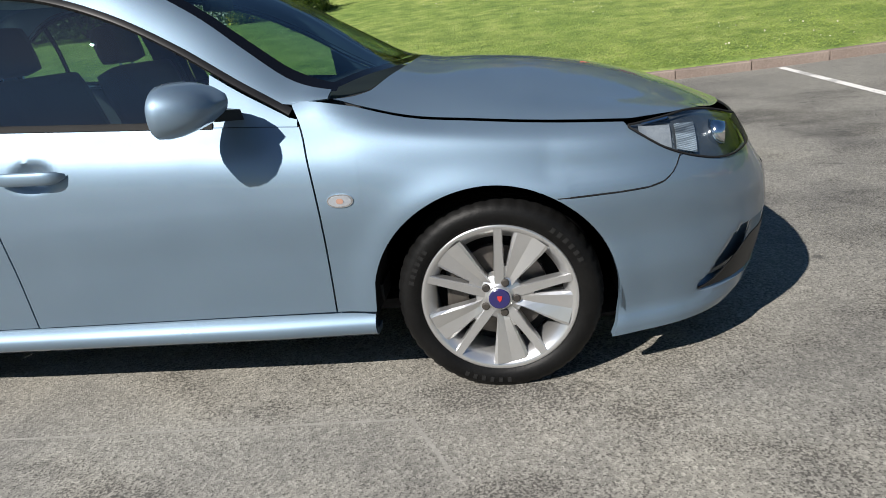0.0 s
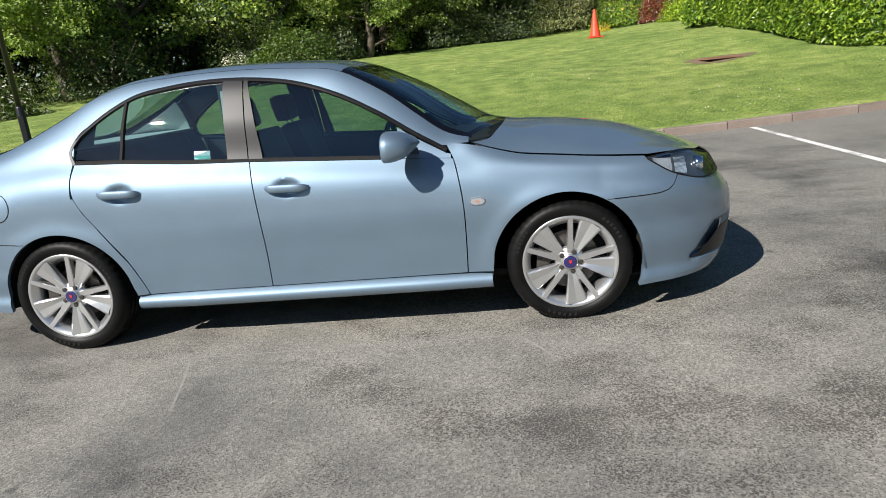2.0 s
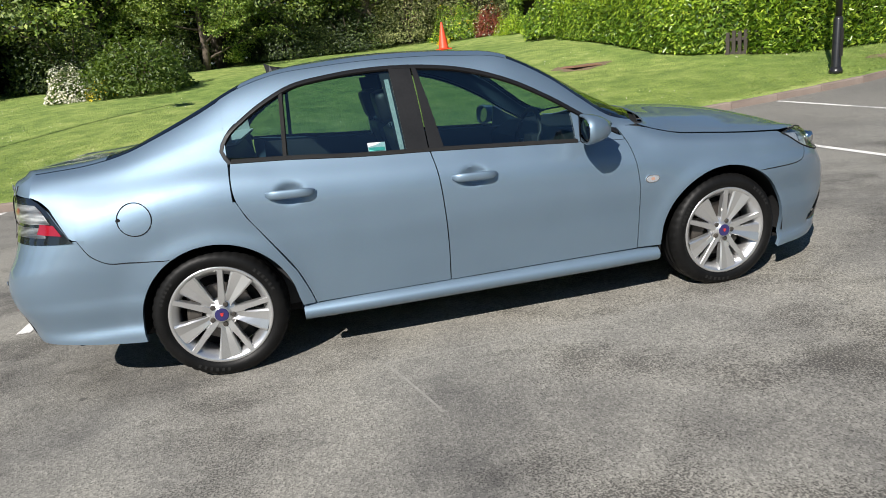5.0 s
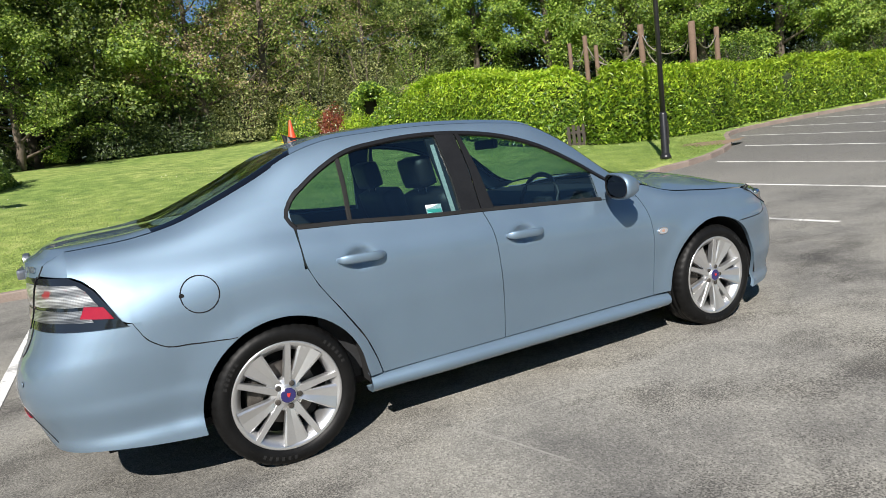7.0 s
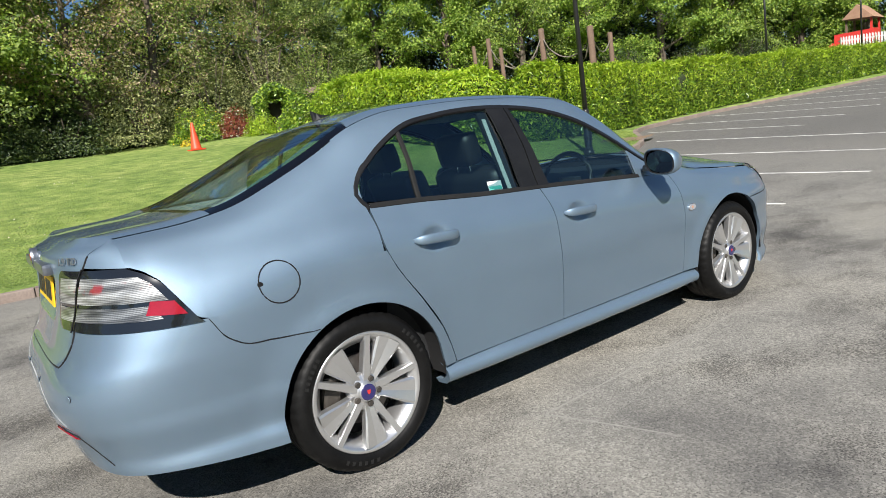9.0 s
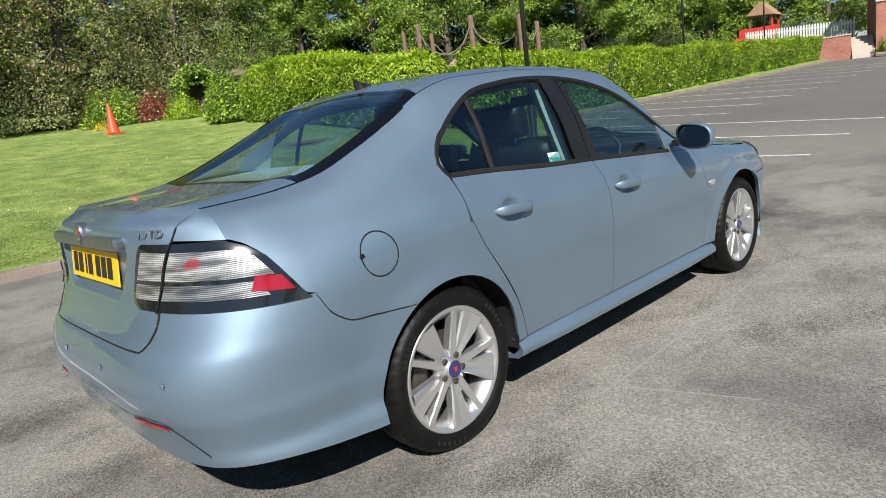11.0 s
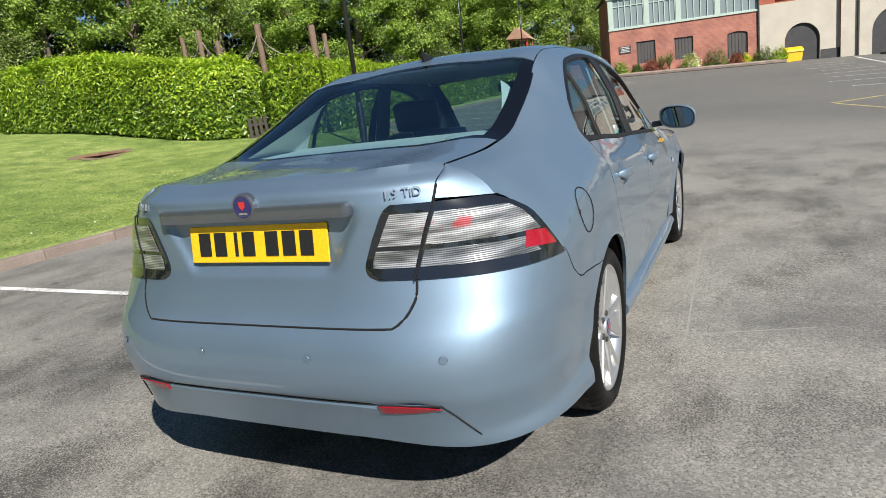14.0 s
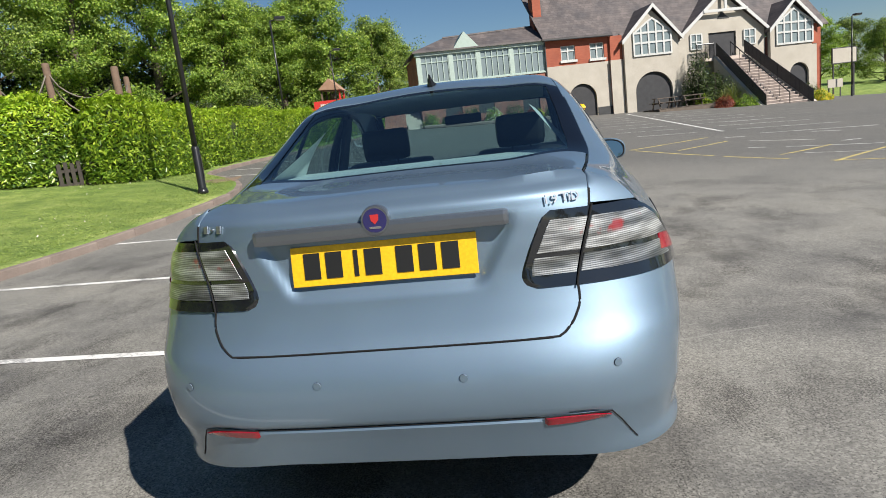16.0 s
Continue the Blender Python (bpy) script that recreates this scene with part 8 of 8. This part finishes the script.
# ---- cabin ----
for sg in (-1, 1):
    part("door_card", prism(bmesh.new(), [(-1.15, sg * 0.70, 0.3), (0.80, sg * 0.70, 0.3), (0.80, sg * 0.715, 0.85), (0.5, sg * 0.715, 0.89), (-0.2, sg * 0.715, 0.93), (-1.1, sg * 0.70, 0.985)], (0, -sg * 0.04, 0)), CABIN, car, "dark inner door trim")
    part("belt_strap", prism(bmesh.new(), [(-0.400, sg * 0.592, 1.30), (-0.378, sg * 0.592, 1.30), (-0.352, sg * 0.706, 0.93), (-0.374, sg * 0.706, 0.93)], (0, sg * 0.004, 0)), PALE_CLOTH, car, "pale seat belt strap")
    part("pillar_trim", prism(bmesh.new(), [(-0.42, sg * 0.585, 1.33), (-0.30, sg * 0.585, 1.33), (-0.24, sg * 0.70, 0.93), (-0.36, sg * 0.70, 0.93)], (0, -sg * 0.02, 0)), CABIN, car)
for sg in (-1, 1):
    P = [[at_guide(x, v) for x in np.linspace(-1.71, -1.17, 16)] for v in (4.6, 5.0, 5.4, 5.8, 6.0)]
    sheet_part("pillar_trim", [[Vector((p.x, sg * (p.y - 0.03 - 0.11 * i / 15), p.z - 0.025)) for i, p in enumerate(r_)] for r_ in P], PALE_CLOTH, car, "pale rear pillar trim", 0)
part("cabin_floor", a_box(-1.2, 0.95, -0.68, 0.68, 0.26, 0.32), CABIN, car)
part("engine_bay", a_box(0.95, 1.95, -0.55, 0.55, 0.25, 0.76), SEAM, car)
part("boot_space", a_box(-2.1, -1.25, -0.52, 0.52, 0.26, 0.93), SEAM, car)
part("tail_core", prism(bmesh.new(), [(-1.9, -0.72, 0.40), (-2.20, -0.55, 0.40), (-2.21, 0, 0.40), (-2.20, 0.55, 0.40), (-1.9, 0.72, 0.40)], (0, 0, 0.36)), SEAM, car)
part("nose_core", prism(bmesh.new(), [(1.72, -0.70, 0.25), (2.0, -0.58, 0.25), (2.17, 0, 0.25), (2.0, 0.58, 0.25), (1.72, 0.70, 0.25)], (0, 0, 0.40)), SEAM, car)
part("parcel_shelf", prism(bmesh.new(), [(-1.69, -0.57, 1.062), (-1.69, 0.57, 1.062), (-1.15, 0.58, 1.072), (-1.15, -0.58, 1.072)], (0, 0, 0.012)), PALE_CLOTH, car, "pale grey parcel shelf")
part("dashboard", prism(bmesh.new(), [(0.98, -0.64, 0.93), (0.62, -0.64, 0.93), (0.48, -0.64, 0.86), (0.50, -0.64, 0.6), (0.98, -0.64, 0.5)], (0, 1.28, 0)), CABIN, car, "dark dashboard")
part("roof_lining", prism(bmesh.new(), [(-0.9, -0.50, 1.372), (0.22, -0.52, 1.345), (0.22, 0.52, 1.345), (-0.9, 0.50, 1.372)], (0, 0, 0.008)), PALE_CLOTH, car, "pale roof lining")
bm = bmesh.new()
tube(bm, [(0.40 + 0.04 * math.sin(a), -0.36 + 0.185 * math.cos(a), 0.88 + 0.175 * math.sin(a)) for a in np.linspace(0, math.tau, 33)], 0.014, 8, False)
wheel_rim = part("steering_wheel", bm, LEATHER, car, "black leather steering wheel", flat=False)
part("steering_boss", a_box(0.40, 0.46, -0.43, -0.29, 0.83, 0.92, 0.02), CABIN, wheel_rim)
part("steering_spoke", a_box(0.41, 0.43, -0.54, -0.18, 0.866, 0.880, 0.005), SATIN, wheel_rim, "bright steering wheel spoke")
part("rear_view_mirror", a_box(0.28, 0.31, -0.12, 0.12, 1.24, 1.30, 0.015), CABIN, car, "dark interior mirror")


def seat(x, y, wide, rear):
    s = part("seat", a_box(x, x + 0.5, y - wide / 2, y + wide / 2, 0.38, 0.58, 0.06), LEATHER, car, "black leather seat", flat=False)
    b = bmesh.new()
    box(b, -0.07, 0.07, -wide / 2, wide / 2, 0.0, 0.62, 0.06)
    bk = part("backrest", b, LEATHER, s, flat=False)
    bk.matrix_local = pose(x - 0.02, y, 0.48, 0, -18 if not rear else -24, 0)
    for hy in ((0,) if not rear else (-0.36, 0.0, 0.36)):
        h = part("headrest", a_box(-0.05, 0.05, -0.13, 0.13, 0.0, 0.17, 0.045), LEATHER, s, flat=False)
        h.matrix_local = pose(x - 0.25, y + hy, 1.085 if not rear else 0.89, 0, -12, 0)
        for d in (-0.05, 0.05):
            p = part("headrest_post", tube(bmesh.new(), [(0, d, -0.08), (0, d, 0.01)], 0.006, 8), CHROME, s)
            p.matrix_local = pose(x - 0.25, y + hy, 1.085 if not rear else 0.89, 0, -12, 0)
    return s


seat(-0.12, -0.37, 0.50, False)
seat(-0.12, 0.37, 0.50, False)
seat(-1.02, 0.0, 1.22, True)


# ---- kerb stones ----
kerb = thing("kerb", label="worn concrete kerb stones along the lawn", category="kerb", kind="structure")
kx = np.linspace(-30, 44, 1500)
kyy = kerb_y(kx)
ks = np.concatenate([[0], np.cumsum(np.hypot(np.diff(kx), np.diff(kyy)))])
stone = {}
rs = np.random.RandomState(4)
s = 0.0
while s < ks[-1] - 0.95:
    e = s + 0.905
    p0 = Vector((float(np.interp(s, ks, kx)), float(np.interp(s, ks, kyy)), 0))
    p1 = Vector((float(np.interp(e, ks, kx)), float(np.interp(e, ks, kyy)), 0))
    key = rs.randint(0, 3)
    if key not in stone:
        bm = a_box(0, 0.897, -0.002, 0.125, -0.1, 0.115, 0.014)
        for v in bm.verts:
            v.co += Vector(rs.normal(0, 0.0025, 3))
        me = bpy.data.meshes.new("kerb_stone")
        bm.to_mesh(me)
        bm.free()
        me.materials.append(KERB)
        stone[key] = me
    ob = new("kerb_stone", stone[key])
    ob.parent = kerb
    z0, z1 = float(ground_z(p0.x, p0.y)), float(ground_z(p1.x, p1.y))
    ob.matrix_local = pose(p0.x, p0.y, z0 + rs.normal(0, 0.003), 0, -math.degrees(math.atan2(z1 - z0, (p1 - p0).length)), math.degrees(math.atan2(p1.y - p0.y, p1.x - p0.x)) + rs.normal(0, 0.25))
    s = e
